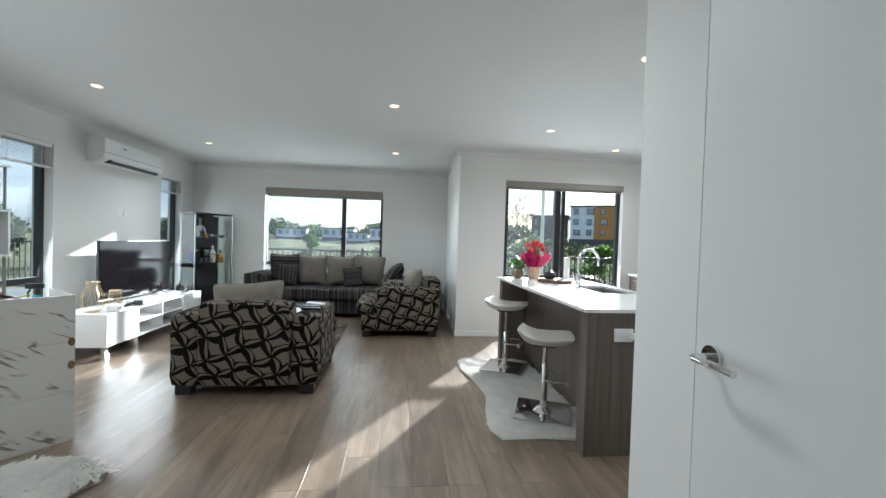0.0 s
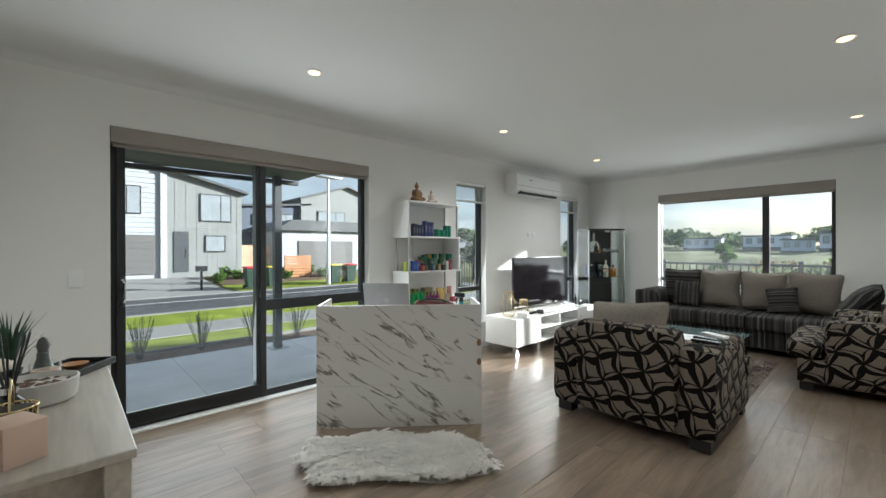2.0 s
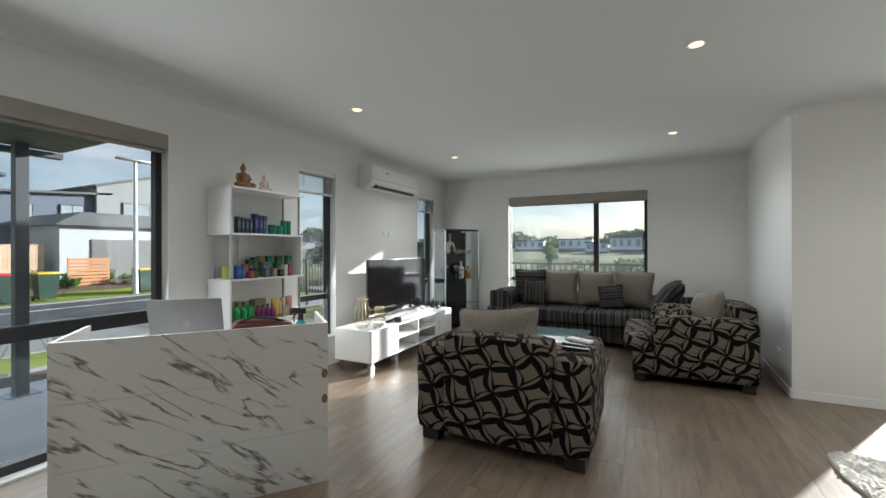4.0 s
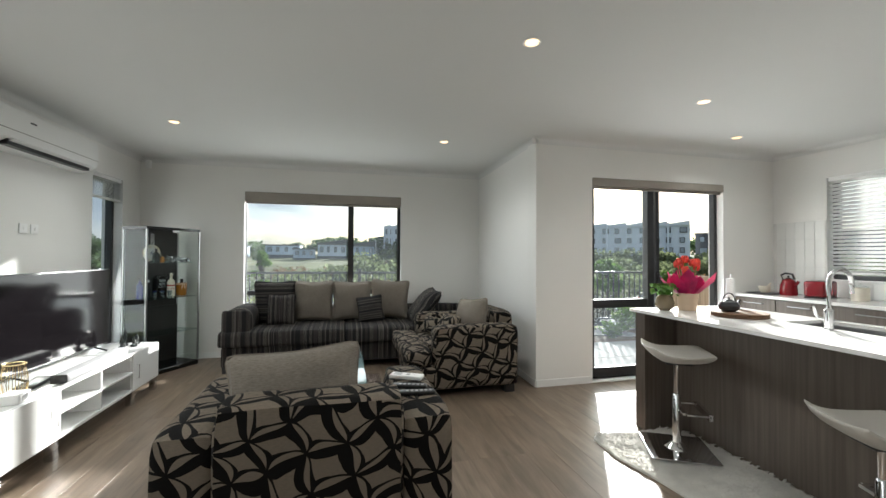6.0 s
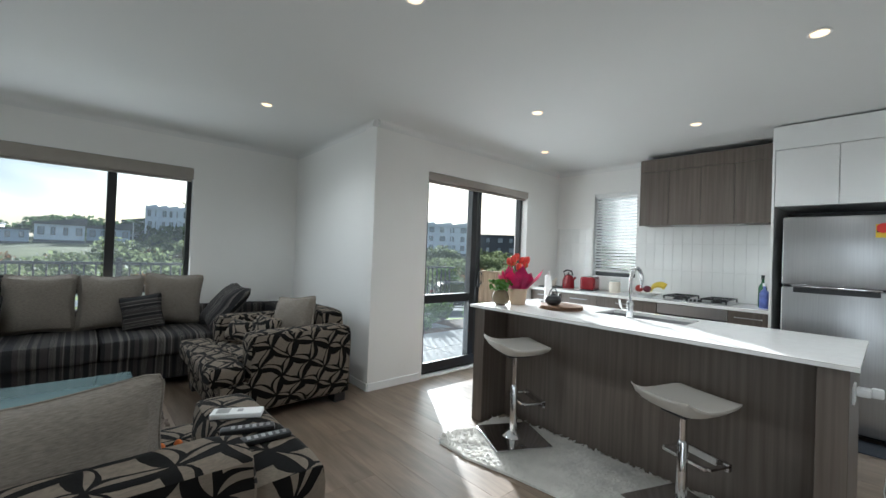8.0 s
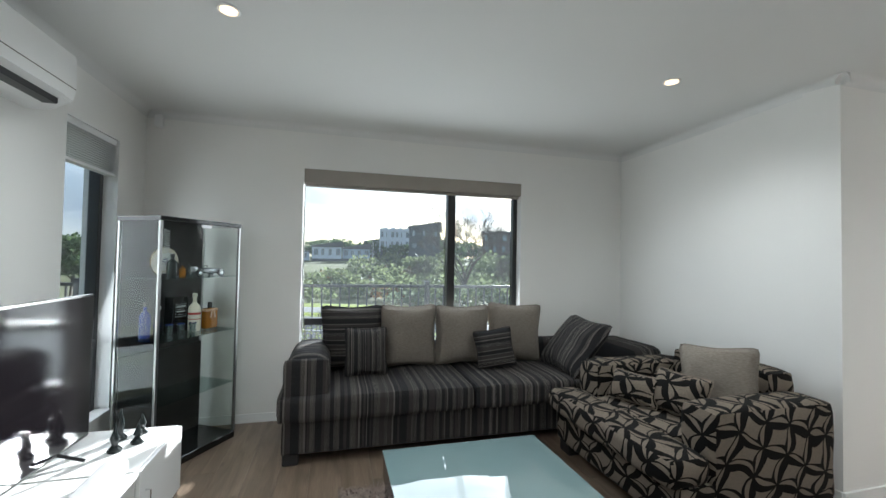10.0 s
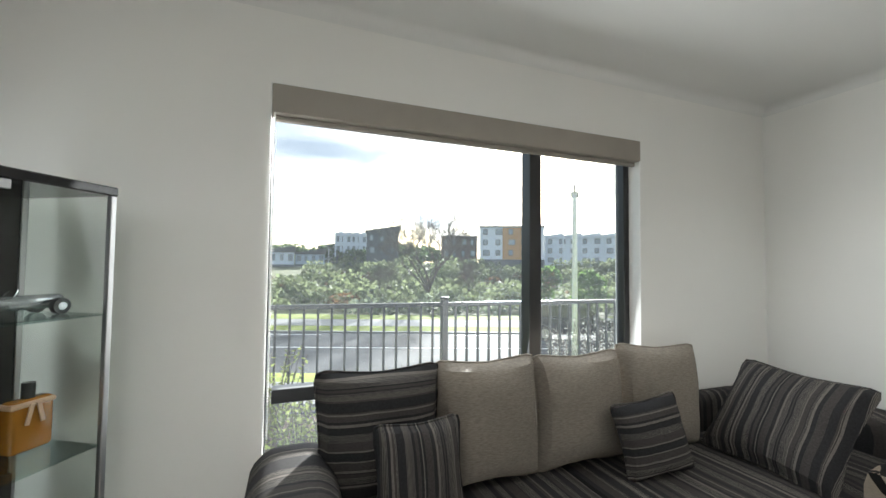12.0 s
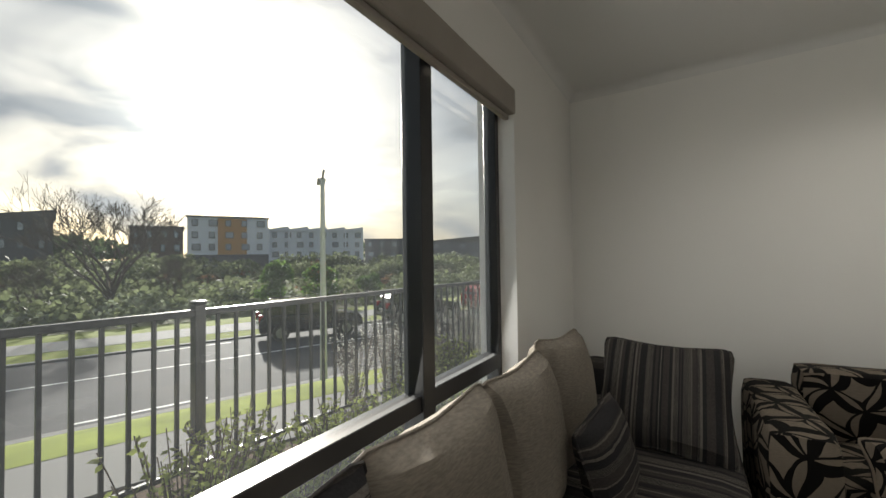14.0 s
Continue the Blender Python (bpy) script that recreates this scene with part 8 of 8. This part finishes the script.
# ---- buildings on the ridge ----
# pale renders; the blue of distant haze is put into these two colours
M_APTW = plain("haze_pale_render", (0.68, 0.72, 0.78), 0.7, vary=0.04)
M_APTH = plain("haze_blue_render", (0.46, 0.53, 0.62), 0.7, vary=0.05)
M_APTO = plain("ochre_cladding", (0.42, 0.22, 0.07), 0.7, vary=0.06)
M_APTB = plain("dark_brown_brick", (0.085, 0.065, 0.06), 0.8, vary=0.1)
M_APTG = plain("charcoal_render", (0.075, 0.08, 0.09), 0.7, vary=0.08)


def ridge_block(label, x0, y0, x1, y1, zb, zt, depth, cols, rows, wall_m, roof="flat", accent=None):
    """A far building: its face runs from (x0, y0) to (x1, y1); windows are set into that face."""
    b = thing("apartment_building" if rows > 2 else "far_house", label, "building")
    d = Vector((x1 - x0, y1 - y0))
    L = d.length
    b.matrix_basis = pose(x0, y0, 0, 0, 0, math.degrees(math.atan2(d.y, d.x)))
    part("wall", box(bm_new(), 0, L, 0, depth, zb - 4, zt), wall_m, b)
    if roof == "flat":
        part("roof", box(bm_new(), -0.2, L + 0.2, -0.25, depth + 0.2, zt + 0.001, zt + 0.3), M_ROOF, b)
    elif roof == "mono":
        part("roof", prism([(-0.3, zt + 0.001), (L + 0.3, zt + 0.001), (L + 0.3, zt + 1.5), (-0.3, zt + 0.35)], -0.3, depth + 0.3, "y"), M_ROOF, b)
    else:
        w = L / roof
        for k in range(roof):
            part("roof_bay", prism([(k * w + 0.1, zt), (k * w + w - 0.1, zt), (k * w + w - 0.1, zt + 0.9), (k * w + 0.1, zt + 0.4)], -0.4, depth, "y"), wall_m, b)
            part("bay_fin", box(bm_new(), k * w - 0.15, k * w + 0.15, -0.7, 0.0, zb - 1, zt + 0.5), wall_m, b)
    if accent:
        part("accent_wall", box(bm_new(), L * accent[1], L * accent[2], -0.12, 0.0, zb - 2, zt - 0.1), accent[0], b)
    sh_ = (zt - zb) / rows
    for r in range(rows):
        for c in range(cols):
            cw = L / cols
            xa, xb = c * cw + cw * 0.26, c * cw + cw * (0.62 if (r + c) % 3 else 0.78)
            za, zb2 = zb + r * sh_ + sh_ * 0.28, zb + r * sh_ + sh_ * 0.82
            w = part("window", box(bm_new(), xa, xb, -0.17, -0.001, za, zb2), M_FRAME, b)
            part("pane", box(bm_new(), xa + 0.1, xb - 0.1, -0.20, -0.165, za + 0.1, zb2 - 0.1), M_PANE, w)
    part("plinth", box(bm_new(), -0.1, L + 0.1, -0.3, 0.0, zb - 3.5, zb - 0.2), M_APTG, b)


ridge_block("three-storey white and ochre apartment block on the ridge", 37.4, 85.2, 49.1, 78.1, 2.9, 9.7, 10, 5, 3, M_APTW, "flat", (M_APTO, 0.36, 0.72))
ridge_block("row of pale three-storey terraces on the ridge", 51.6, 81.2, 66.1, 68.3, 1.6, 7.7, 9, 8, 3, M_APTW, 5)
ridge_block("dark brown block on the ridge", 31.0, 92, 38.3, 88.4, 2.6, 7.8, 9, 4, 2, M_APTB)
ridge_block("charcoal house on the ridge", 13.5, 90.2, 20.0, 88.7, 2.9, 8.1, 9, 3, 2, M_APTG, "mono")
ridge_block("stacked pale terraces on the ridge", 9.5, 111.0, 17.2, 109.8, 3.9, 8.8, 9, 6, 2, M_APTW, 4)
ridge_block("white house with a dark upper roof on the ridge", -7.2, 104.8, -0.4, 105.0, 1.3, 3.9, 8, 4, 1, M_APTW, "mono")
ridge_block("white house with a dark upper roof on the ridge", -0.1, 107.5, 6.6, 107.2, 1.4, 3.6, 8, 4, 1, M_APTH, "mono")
ridge_block("low house on the ridge, blued in colour as by haze", -13.0, 106.0, -7.9, 106.4, 0.8, 2.7, 8, 3, 1, M_APTH, "flat")
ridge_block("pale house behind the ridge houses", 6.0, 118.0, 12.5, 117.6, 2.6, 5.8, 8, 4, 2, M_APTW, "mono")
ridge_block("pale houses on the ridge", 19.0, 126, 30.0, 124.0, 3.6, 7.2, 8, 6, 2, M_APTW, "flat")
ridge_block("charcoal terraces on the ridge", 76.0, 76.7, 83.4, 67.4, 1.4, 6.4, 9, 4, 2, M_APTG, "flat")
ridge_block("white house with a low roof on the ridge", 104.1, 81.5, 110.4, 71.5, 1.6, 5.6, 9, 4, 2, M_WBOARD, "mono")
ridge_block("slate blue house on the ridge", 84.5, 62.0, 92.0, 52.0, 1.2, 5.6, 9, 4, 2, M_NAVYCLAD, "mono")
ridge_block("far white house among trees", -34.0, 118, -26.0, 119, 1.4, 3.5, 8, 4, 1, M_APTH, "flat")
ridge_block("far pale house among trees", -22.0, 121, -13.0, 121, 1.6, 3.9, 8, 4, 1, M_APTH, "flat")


# ---- planting ----
def foliage(name, color, vary, rough=0.7):
    m, n, l, b = tree(name)
    g = n.new("ShaderNodeNewGeometry")
    l.new(ramp_between(n, l, g.outputs["Random Per Island"], [c * (1 - vary) for c in color], [c * (1 + vary) for c in color], 0.0, 1.0), b.inputs["Base Color"])
    b.inputs["Roughness"].default_value = rough
    b.inputs["Specular IOR Level"].default_value = 0.2
    tr, mx = n.new("ShaderNodeBsdfTranslucent"), n.new("ShaderNodeMixShader")
    l.new(b.inputs["Base Color"].links[0].from_socket, tr.inputs["Color"])
    mx.inputs["Fac"].default_value = 0.5
    l.new(b.outputs["BSDF"], mx.inputs[1])
    l.new(tr.outputs["BSDF"], mx.inputs[2])
    l.new(mx.outputs["Shader"], n["Material Output"].inputs["Surface"])
    return m


M_SCRUB = foliage("scrub_leaves", (0.15, 0.175, 0.09), 0.4)
M_SCRUBG = foliage("grey_green_leaves", (0.19, 0.22, 0.15), 0.4)
M_SCRUBR = foliage("russet_leaves", (0.15, 0.085, 0.04), 0.5)
M_SHRUB = foliage("shrub_leaves", (0.10, 0.17, 0.04), 0.5)
M_TREEL = foliage("tree_leaves", (0.075, 0.11, 0.05), 0.4)
M_BEDLEAF = foliage("bed_shrub_leaves", (0.19, 0.22, 0.07), 0.5)
M_SILVERL = foliage("silver_stem_leaves", (0.36, 0.36, 0.33), 0.4)
M_BARK = plain("grey_brown_bark", (0.085, 0.068, 0.055), 0.9, vary=0.3)


def leaf_cloud(lumps, per, size, seed, flat=0.75):
    """Many small leaves scattered over the skins of lumps (x, y, z, r)."""
    rnd = random.Random(seed)
    verts, faces = [], []
    for cx, cy, cz, r in lumps:
        for k in range(int(per * r * r)):
            d = Vector((rnd.gauss(0, 1), rnd.gauss(0, 1), abs(rnd.gauss(0, 1)) * 0.9 + 0.05 - 0.3 * (rnd.random() < 0.3))).normalized()
            rad = r * (0.72 + 0.36 * rnd.random()) * (1 + 0.28 * noise.noise(Vector((cx, cy, cz)) + d * 2.2))
            p = Vector((cx, cy, cz)) + Vector((d.x * rad, d.y * rad, d.z * rad * flat))
            s = size * rnd.uniform(0.6, 1.4)
            e = Euler((rnd.uniform(-1.2, 1.2), rnd.uniform(-1.2, 1.2), rnd.uniform(0, 6.28))).to_matrix()
            i = len(verts)
            verts += [p + e @ Vector(q) * s for q in ((-0.3, -0.5, 0), (0.35, -0.25, 0.1), (0.25, 0.5, 0), (-0.35, 0.3, -0.1))]
            faces.append((i, i + 1, i + 2, i + 3))
    return verts, faces


def cloud_mesh(name, material, data):
    me = bpy.data.meshes.new(name)
    me.from_pydata(data[0], [], data[1])
    me.materials.append(material)
    return me


def scrub(name, label, material, area, n, rmin, rmax, size, per, seed):
    rnd = random.Random(seed)
    lumps = []
    for k in range(n):
        x, y = from_street(rnd.uniform(area[0], area[1]), rnd.uniform(area[2], area[3]))
        r = rnd.uniform(rmin, rmax)
        lumps.append((x, y, land(x, y) + r * 0.25, r))
    tagged(new(name, cloud_mesh(name, material, leaf_cloud(lumps, per, size, seed))), label, "scrub", kind="stuff")


scrub("scrub_belt", "dense dark green wetland scrub beyond the street", M_SCRUB, (-24, 60, 37, 74), 190, 1.3, 3.0, 0.42, 40, 1)
scrub("scrub_belt", "grey-green flax and scrub beyond the street", M_SCRUBG, (-40, 55, 36, 52), 60, 0.9, 2.0, 0.32, 55, 2)
scrub("scrub_belt", "russet scrub patches beyond the street", M_SCRUBR, (-35, 40, 42, 66), 26, 1.0, 1.9, 0.3, 50, 3)
scrub("scrub_belt", "dark distant woodland along the skyline", M_TREEL, (-130, 110, 100, 150), 90, 3.0, 6.0, 1.1, 14, 4)


def leafy_tree(x, y, h, spread, label, material, seed, leaf=0.16):
    rnd = random.Random(seed)
    z = land(x, y)
    t_ = thing("tree", label, "tree", (x, y, z))
    bm = bm_new()
    tube(bm, [(0, 0, -0.1), (0.03 * h, 0.0, h * 0.35), (0.0, 0.02 * h, h * 0.8)], 0.025 * h, 8)
    lumps = []
    for k in range(9):
        a, zz = rnd.uniform(0, 6.28), rnd.uniform(0.35, 0.95) * h
        rr = spread * rnd.uniform(0.25, 0.65) * (1.1 - zz / h * 0.6)
        p = (rr * math.cos(a), rr * math.sin(a), zz)
        tube(bm, [(0, 0, zz * 0.6), (p[0] * 0.6, p[1] * 0.6, zz * 0.85), p], 0.009 * h, 6)
        lumps.append((*p, spread * rnd.uniform(0.28, 0.48)))
    part("trunk", bm, M_BARK, t_)
    cr = new("crown", cloud_mesh("crown", material, leaf_cloud(lumps, 900 / (spread * spread) * 1.6, leaf * spread, seed, 0.9)))
    cr.parent = t_
    return t_


leafy_tree(17.0, 32.2, 3.6, 2.0, "young bushy green tree beyond the parked cars", M_SHRUB, 21, 0.12)
leafy_tree(20.6, 31.8, 3.2, 1.8, "young bushy green tree beyond the parked cars", M_SHRUB, 22, 0.12)
leafy_tree(24.7, 30.5, 2.6, 1.7, "young bushy green tree beyond the parked cars", M_SHRUB, 23, 0.12)
leafy_tree(-6.2, 30.0, 3.6, 0.9, "slender young green tree beyond the street", M_SHRUB, 24, 0.10)
leafy_tree(-13.0, 19.0, 3.4, 1.8, "bright green garden tree beyond the lawn", M_SHRUB, 25, 0.12)
for k, (x, y, h) in enumerate(((-29, 32, 5.0), (-26, 36, 5.0), (-34, 29, 5.5), (-38, 25, 5.0), (-24, 46, 5.0))):
    leafy_tree(x, y, h, 2.8, "dark green pine-like tree in the distance", M_TREEL, 30 + k, 0.11)


def bare_tree(x, y, h, label, seed, forks=5, lean=0.5):
    rnd = random.Random(seed)
    z = land(x, y)
    t_ = thing("tree", label, "tree", (x, y, z))
    bm, bt_ = bm_new(), bm_new()

    def grow(p, d, L, r, lev):
        q = p + d * L * 0.5 + Vector((rnd.uniform(-1, 1), rnd.uniform(-1, 1), 0)) * L * 0.06
        e = p + d * L
        tube(bm if lev < 2 else bt_, [p, q, e], max(r, h * 0.0007), 6 if lev < 2 else 3)
        if lev >= 6:
            return
        for k in range(forks if lev == 0 else rnd.choice((3, 3, 3, 2))):
            a = rnd.uniform(0, 6.28)
            s = lean * rnd.uniform(0.5, 1.1)
            nd = (d + Vector((math.cos(a) * s, math.sin(a) * s, 0.20))).normalized()
            grow(p + d * L * rnd.uniform(0.7, 1.0) if lev else p + d * L * rnd.uniform(0.5, 1), nd, L * rnd.uniform(0.62, 0.86), r * 0.54, lev + 1)
    grow(Vector((0, 0, -0.2)), Vector((0, 0, 1)), h * 0.2, h * 0.0095, 0)
    part("trunk", bm, M_BARK, t_)
    part("twigs", bt_, M_BARK, t_)


bare_tree(10.6, 42.3, 16.0, "leafless spreading tree beyond the street", 5, 9, 0.80)
bare_tree(6.0, 41.0, 8.0, "low leafless reddish shrub tree beyond the street", 6, 8, 0.9)
bare_tree(15.5, 44.0, 8.5, "low leafless reddish shrub tree beyond the street", 8, 8, 0.8)


def stem_shrub(x, y, z, h, spread, n, label, seed, m_leaf, leaf=0.03, name="shrub"):
    """A wispy shrub: thin stems, each with small leaves."""
    rnd = random.Random(seed)
    s = thing(name, label, "shrub", (x, y, z))
    bm = bm_new()
    lv, lf = [], []
    for k in range(n):
        a, r, hh = rnd.uniform(0, 6.28), rnd.uniform(0.2, 1.0) * spread, h * rnd.uniform(0.55, 1.0)
        pts = [Vector((0.15 * r * math.cos(a), 0.15 * r * math.sin(a), -0.02)), Vector((r * 0.6 * math.cos(a), r * 0.6 * math.sin(a), hh * 0.55)), Vector((r * math.cos(a), r * math.sin(a), hh))]
        tube(bm, pts, 0.003, 3)
        for j in range(16):
            t_ = rnd.uniform(0.2, 1.0)
            p = pts[0].lerp(pts[1], t_ * 2) if t_ < 0.5 else pts[1].lerp(pts[2], t_ * 2 - 1)
            e = Euler((rnd.uniform(-1, 1), rnd.uniform(-1, 1), rnd.uniform(0, 6.28))).to_matrix()
            i = len(lv)
            lv += [p + e @ Vector(q) * leaf for q in ((0, 0, 0), (0.35, 0.5, 0), (0, 1.2, 0.1), (-0.35, 0.5, 0))]
            lf.append((i, i + 1, i + 2, i + 3))
    part("stems", bm, M_BARK, s)
    cr = new("leaves", cloud_mesh("leaves", m_leaf, (lv, lf)))
    cr.parent = s
    return s


rnd = random.Random(12)
for k, y in enumerate((0.9, 1.25, 1.95, 2.65, 3.3)):
    stem_shrub(-6.33, y, -0.12, 0.55, 0.22, 34, "wispy grey-green shrub in the mulch bed", 40 + k, M_SILVERL, 0.014)
for k in range(13):
    x = 0.9 + 0.32 * k + rnd.uniform(-0.1, 0.1)
    stem_shrub(x, fence_y(x) + rnd.uniform(0.15, 0.5), -0.15, rnd.uniform(0.75, 1.0), 0.30, 34, "silvery wispy shrub beyond the fence", 60 + k, M_SILVERL, 0.028)
for k in range(24):
    x = -3.2 + 0.22 * k
    stem_shrub(x, 8.45 + rnd.uniform(-0.45, 0.7), -0.14, rnd.uniform(0.45, 0.85), 0.30, 60, "leafy green shrub between window and fence", 90 + k, M_BEDLEAF, 0.034)
for k in range(7):
    stem_shrub(1.6 + 0.5 * k, 8.35 + rnd.uniform(-0.3, 0.3), -0.14, rnd.uniform(0.3, 0.6), 0.28, 40, "low leafy shrub beside the kitchen patio", 130 + k, M_SHRUB, 0.05)
for k in range(3):
    stem_shrub(4.75, 6.6 + 0.7 * k, -0.12, 0.5, 0.25, 40, "low leafy shrub by the timber fence", 140 + k, M_SHRUB, 0.05)
for k in range(12):
    x, y = -21.2 - 1.6 * rnd.random(), 5.9 + 0.6 * k * 0.9
    stem_shrub(x, y, land(x, y) + 0.05, rnd.uniform(0.4, 0.7), 0.4, 30, "low green shrub in the garden bed across the street", 160 + k, M_SHRUB, 0.12)


# ---- parked cars ----
def suv(x, y, turn, paint, label):
    """A tall estate car: local +x is its front."""
    z = land(x, y) + 0.012
    c = thing("car", label, "car", (x, y, z), turn, "parked cars")
    bm = prism([(-2.2, 0.35), (2.15, 0.35), (2.22, 0.62), (2.1, 0.92), (1.15, 1.05), (-2.12, 1.08), (-2.25, 0.8)], -0.88, 0.88, "y")
    bmesh.ops.bevel(bm, geom=bm.edges[:], offset=0.05, segments=2, affect="EDGES")
    part("body", bm, paint, c)
    bm = prism([(-2.1, 1.04), (1.15, 1.04), (0.45, 1.60), (-0.2, 1.68), (-1.75, 1.66), (-2.0, 1.45)], -0.76, 0.76, "y")
    bmesh.ops.bevel(bm, geom=bm.edges[:], offset=0.06, segments=2, affect="EDGES")
    part("cabin", bm, paint, c)
    for s in (-1, 1):
        for xa, xb in ((-1.75, -1.05), (-0.98, -0.2), (-0.12, 0.55)):
            part("side_window", prism([(xa, 1.12), (xb + (0.25 if xb > 0.5 else 0), 1.12), (xb, 1.52), (xa + 0.06, 1.55)], s * 0.755, s * 0.775, "y"), M_BLACKG, c)
        part("roof_rail", tube(bm_new(), [(-1.7, s * 0.62, 1.70), (-1.6, s * 0.62, 1.73), (0.0, s * 0.62, 1.73), (0.1, s * 0.62, 1.70)], 0.02, 6), M_BLACK, c)
        part("tail_light", box(bm_new(), -2.24, -2.05, s * 0.72 - 0.1, s * 0.72 + 0.1, 0.85, 1.15, 0.03, 2), plain("red_tail_lens", (0.35, 0.01, 0.01), 0.2, bump=0.0), c)
        part("headlight", box(bm_new(), 2.0, 2.2, s * 0.66 - 0.14, s * 0.66 + 0.14, 0.72, 0.88, 0.03, 2), M_STEEL, c)
        part("wing_mirror", box(bm_new(), 0.75, 0.9, s * 0.95 - 0.1, s * 0.95 + 0.1, 1.05, 1.18, 0.03, 2), paint, c)
        for wx in (-1.38, 1.42):
            w = part("wheel", cyl(bm_new(), wx, 0.34, s * 0.78 - 0.11, s * 0.78 + 0.11, 0.34, 0.34, 24, "y"), M_BLACK, c)
            part("rim", cyl(bm_new(), wx, 0.34, s * 0.85 - 0.05, s * 0.85 + 0.05, 0.22, 0.20, 10, "y"), M_STEEL, w)
    part("rear_window", prism([(-2.10, 1.15), (-2.07, 1.15), (-1.92, 1.5), (-1.95, 1.5)], -0.6, 0.6, "y"), M_BLACKG, c)
    part("windscreen", prism([(1.12, 1.10), (1.16, 1.10), (0.52, 1.56), (0.48, 1.56)], -0.66, 0.66, "y"), M_BLACKG, c)
    part("number_plate", box(bm_new(), -2.27, -2.235, -0.22, 0.22, 0.72, 0.83), M_WHITEP, c)


M_CARB = plain("black_car_paint", (0.012, 0.013, 0.016), 0.12, vary=0.05, bump=0.0)
suv(10.7, 21.6, -30, M_CARB, "black sport utility car parked across the street")
suv(16.6, 19.6, -30, M_CARB, "black sport utility car parked further along the street")
suv(22.5, 17.5, -28, plain("red_car_paint", (0.30, 0.02, 0.02), 0.15, bump=0.0), "red car parked further along the street")


# ---- splashback tiles: upright rectangles, stacked ----
tile_w, tile_h, joint = 0.0985, 0.30, 0.0022
M_TILE = plain("white_glazed_tile", (0.77, 0.77, 0.75), 0.10, vary=0.03, scale=8, bump=0.0, spread=0.02)
M_GROUT = plain("pale_grout", (0.68, 0.67, 0.65), 0.9)
sp_ = thing("splashback", "white glazed upright tile splashback", "splashback", kind="structure")
part("grout_bed", box(bm_new(), XK - 0.0045, XK - 0.0005, YT, WK[0], 0.90, 1.70), M_GROUT, sp_)
part("grout_bed", box(bm_new(), XK - 0.0045, XK - 0.0005, WK[1], YN, 0.90, 1.70), M_GROUT, sp_)
part("grout_bed", box(bm_new(), XK - 0.0045, XK - 0.0005, WK[0], WK[1], 0.90, WK[2]), M_GROUT, sp_)
tile_me = mesh_of(box(bm_new(), -0.0045, 0, joint / 2, tile_w - joint / 2, joint / 2, tile_h - joint / 2, 0.0012, 1), "tile", M_TILE)
flat_me = mesh_of(box(bm_new(), -0.0045, 0, joint / 2, tile_w - joint / 2, joint / 2, WK[2] - 0.9 - joint / 2, 0.0012, 1), "tile", M_TILE)
low_me = mesh_of(box(bm_new(), -0.0045, 0, joint / 2, tile_w - joint / 2, joint / 2, 0.2 - joint / 2, 0.0012, 1), "tile", M_TILE)
y = YT
while y + tile_w <= YN + 1e-6:
    behind = WK[0] - tile_w * 0.5 < y < WK[1] - tile_w * 0.5
    for row, z in enumerate((0.90, 1.20, 1.50)):
        me = tile_me if row < 2 else low_me
        if behind:
            if row:
                continue
            me = flat_me
        o = new("tile", me)
        o.parent = sp_
        o.matrix_basis = pose(XK - 0.0046, y, z)
    y += tile_w

# ---- oak planks, laid along y ----
PW = 0.19
rnd = random.Random(77)
near, rest_v, rest_f = 0, [], []
lengths = [1.2, 1.5, 1.8, 2.1]
plank_mesh = {}


def plank(w, L):
    key = (round(w, 3), round(L, 3))
    if key not in plank_mesh:
        plank_mesh[key] = mesh_of(box(bm_new(), -w / 2 + 0.0004, w / 2 - 0.0004, 0.0004, L - 0.0004, -0.006, 0.0, 0.0007, 1), "plank", M_PLANK)
    return plank_mesh[key]


x = XW
while x < XK - 0.001:
    w = min(PW, XK - x)
    y_end = YE if x + w < XN1 + 0.1 else YN
    y = -2.6 + rnd.choice((0, -0.3, -0.6, -0.9, -1.2))
    while y < y_end - 0.001:
        L = rnd.choice(lengths)
        a, b = max(y, -2.6), min(y + L, y_end)
        if b - a > 0.02:
            o = new("plank", plank(w, b - a))
            o.parent = floor
            o.matrix_basis = pose(x + w / 2, a, 0)
        y += L
    x += w
part("threshold", box(bm_new(), XW - 0.085, XW - 0.001, SLA[0], SLA[1], -0.006, 0.012, 0.003, 1), M_TRIM, floor)
part("threshold", box(bm_new(), SLB[0], SLB[1], YN + 0.001, YN + 0.085, -0.006, 0.012, 0.003, 1), M_TRIM, floor)
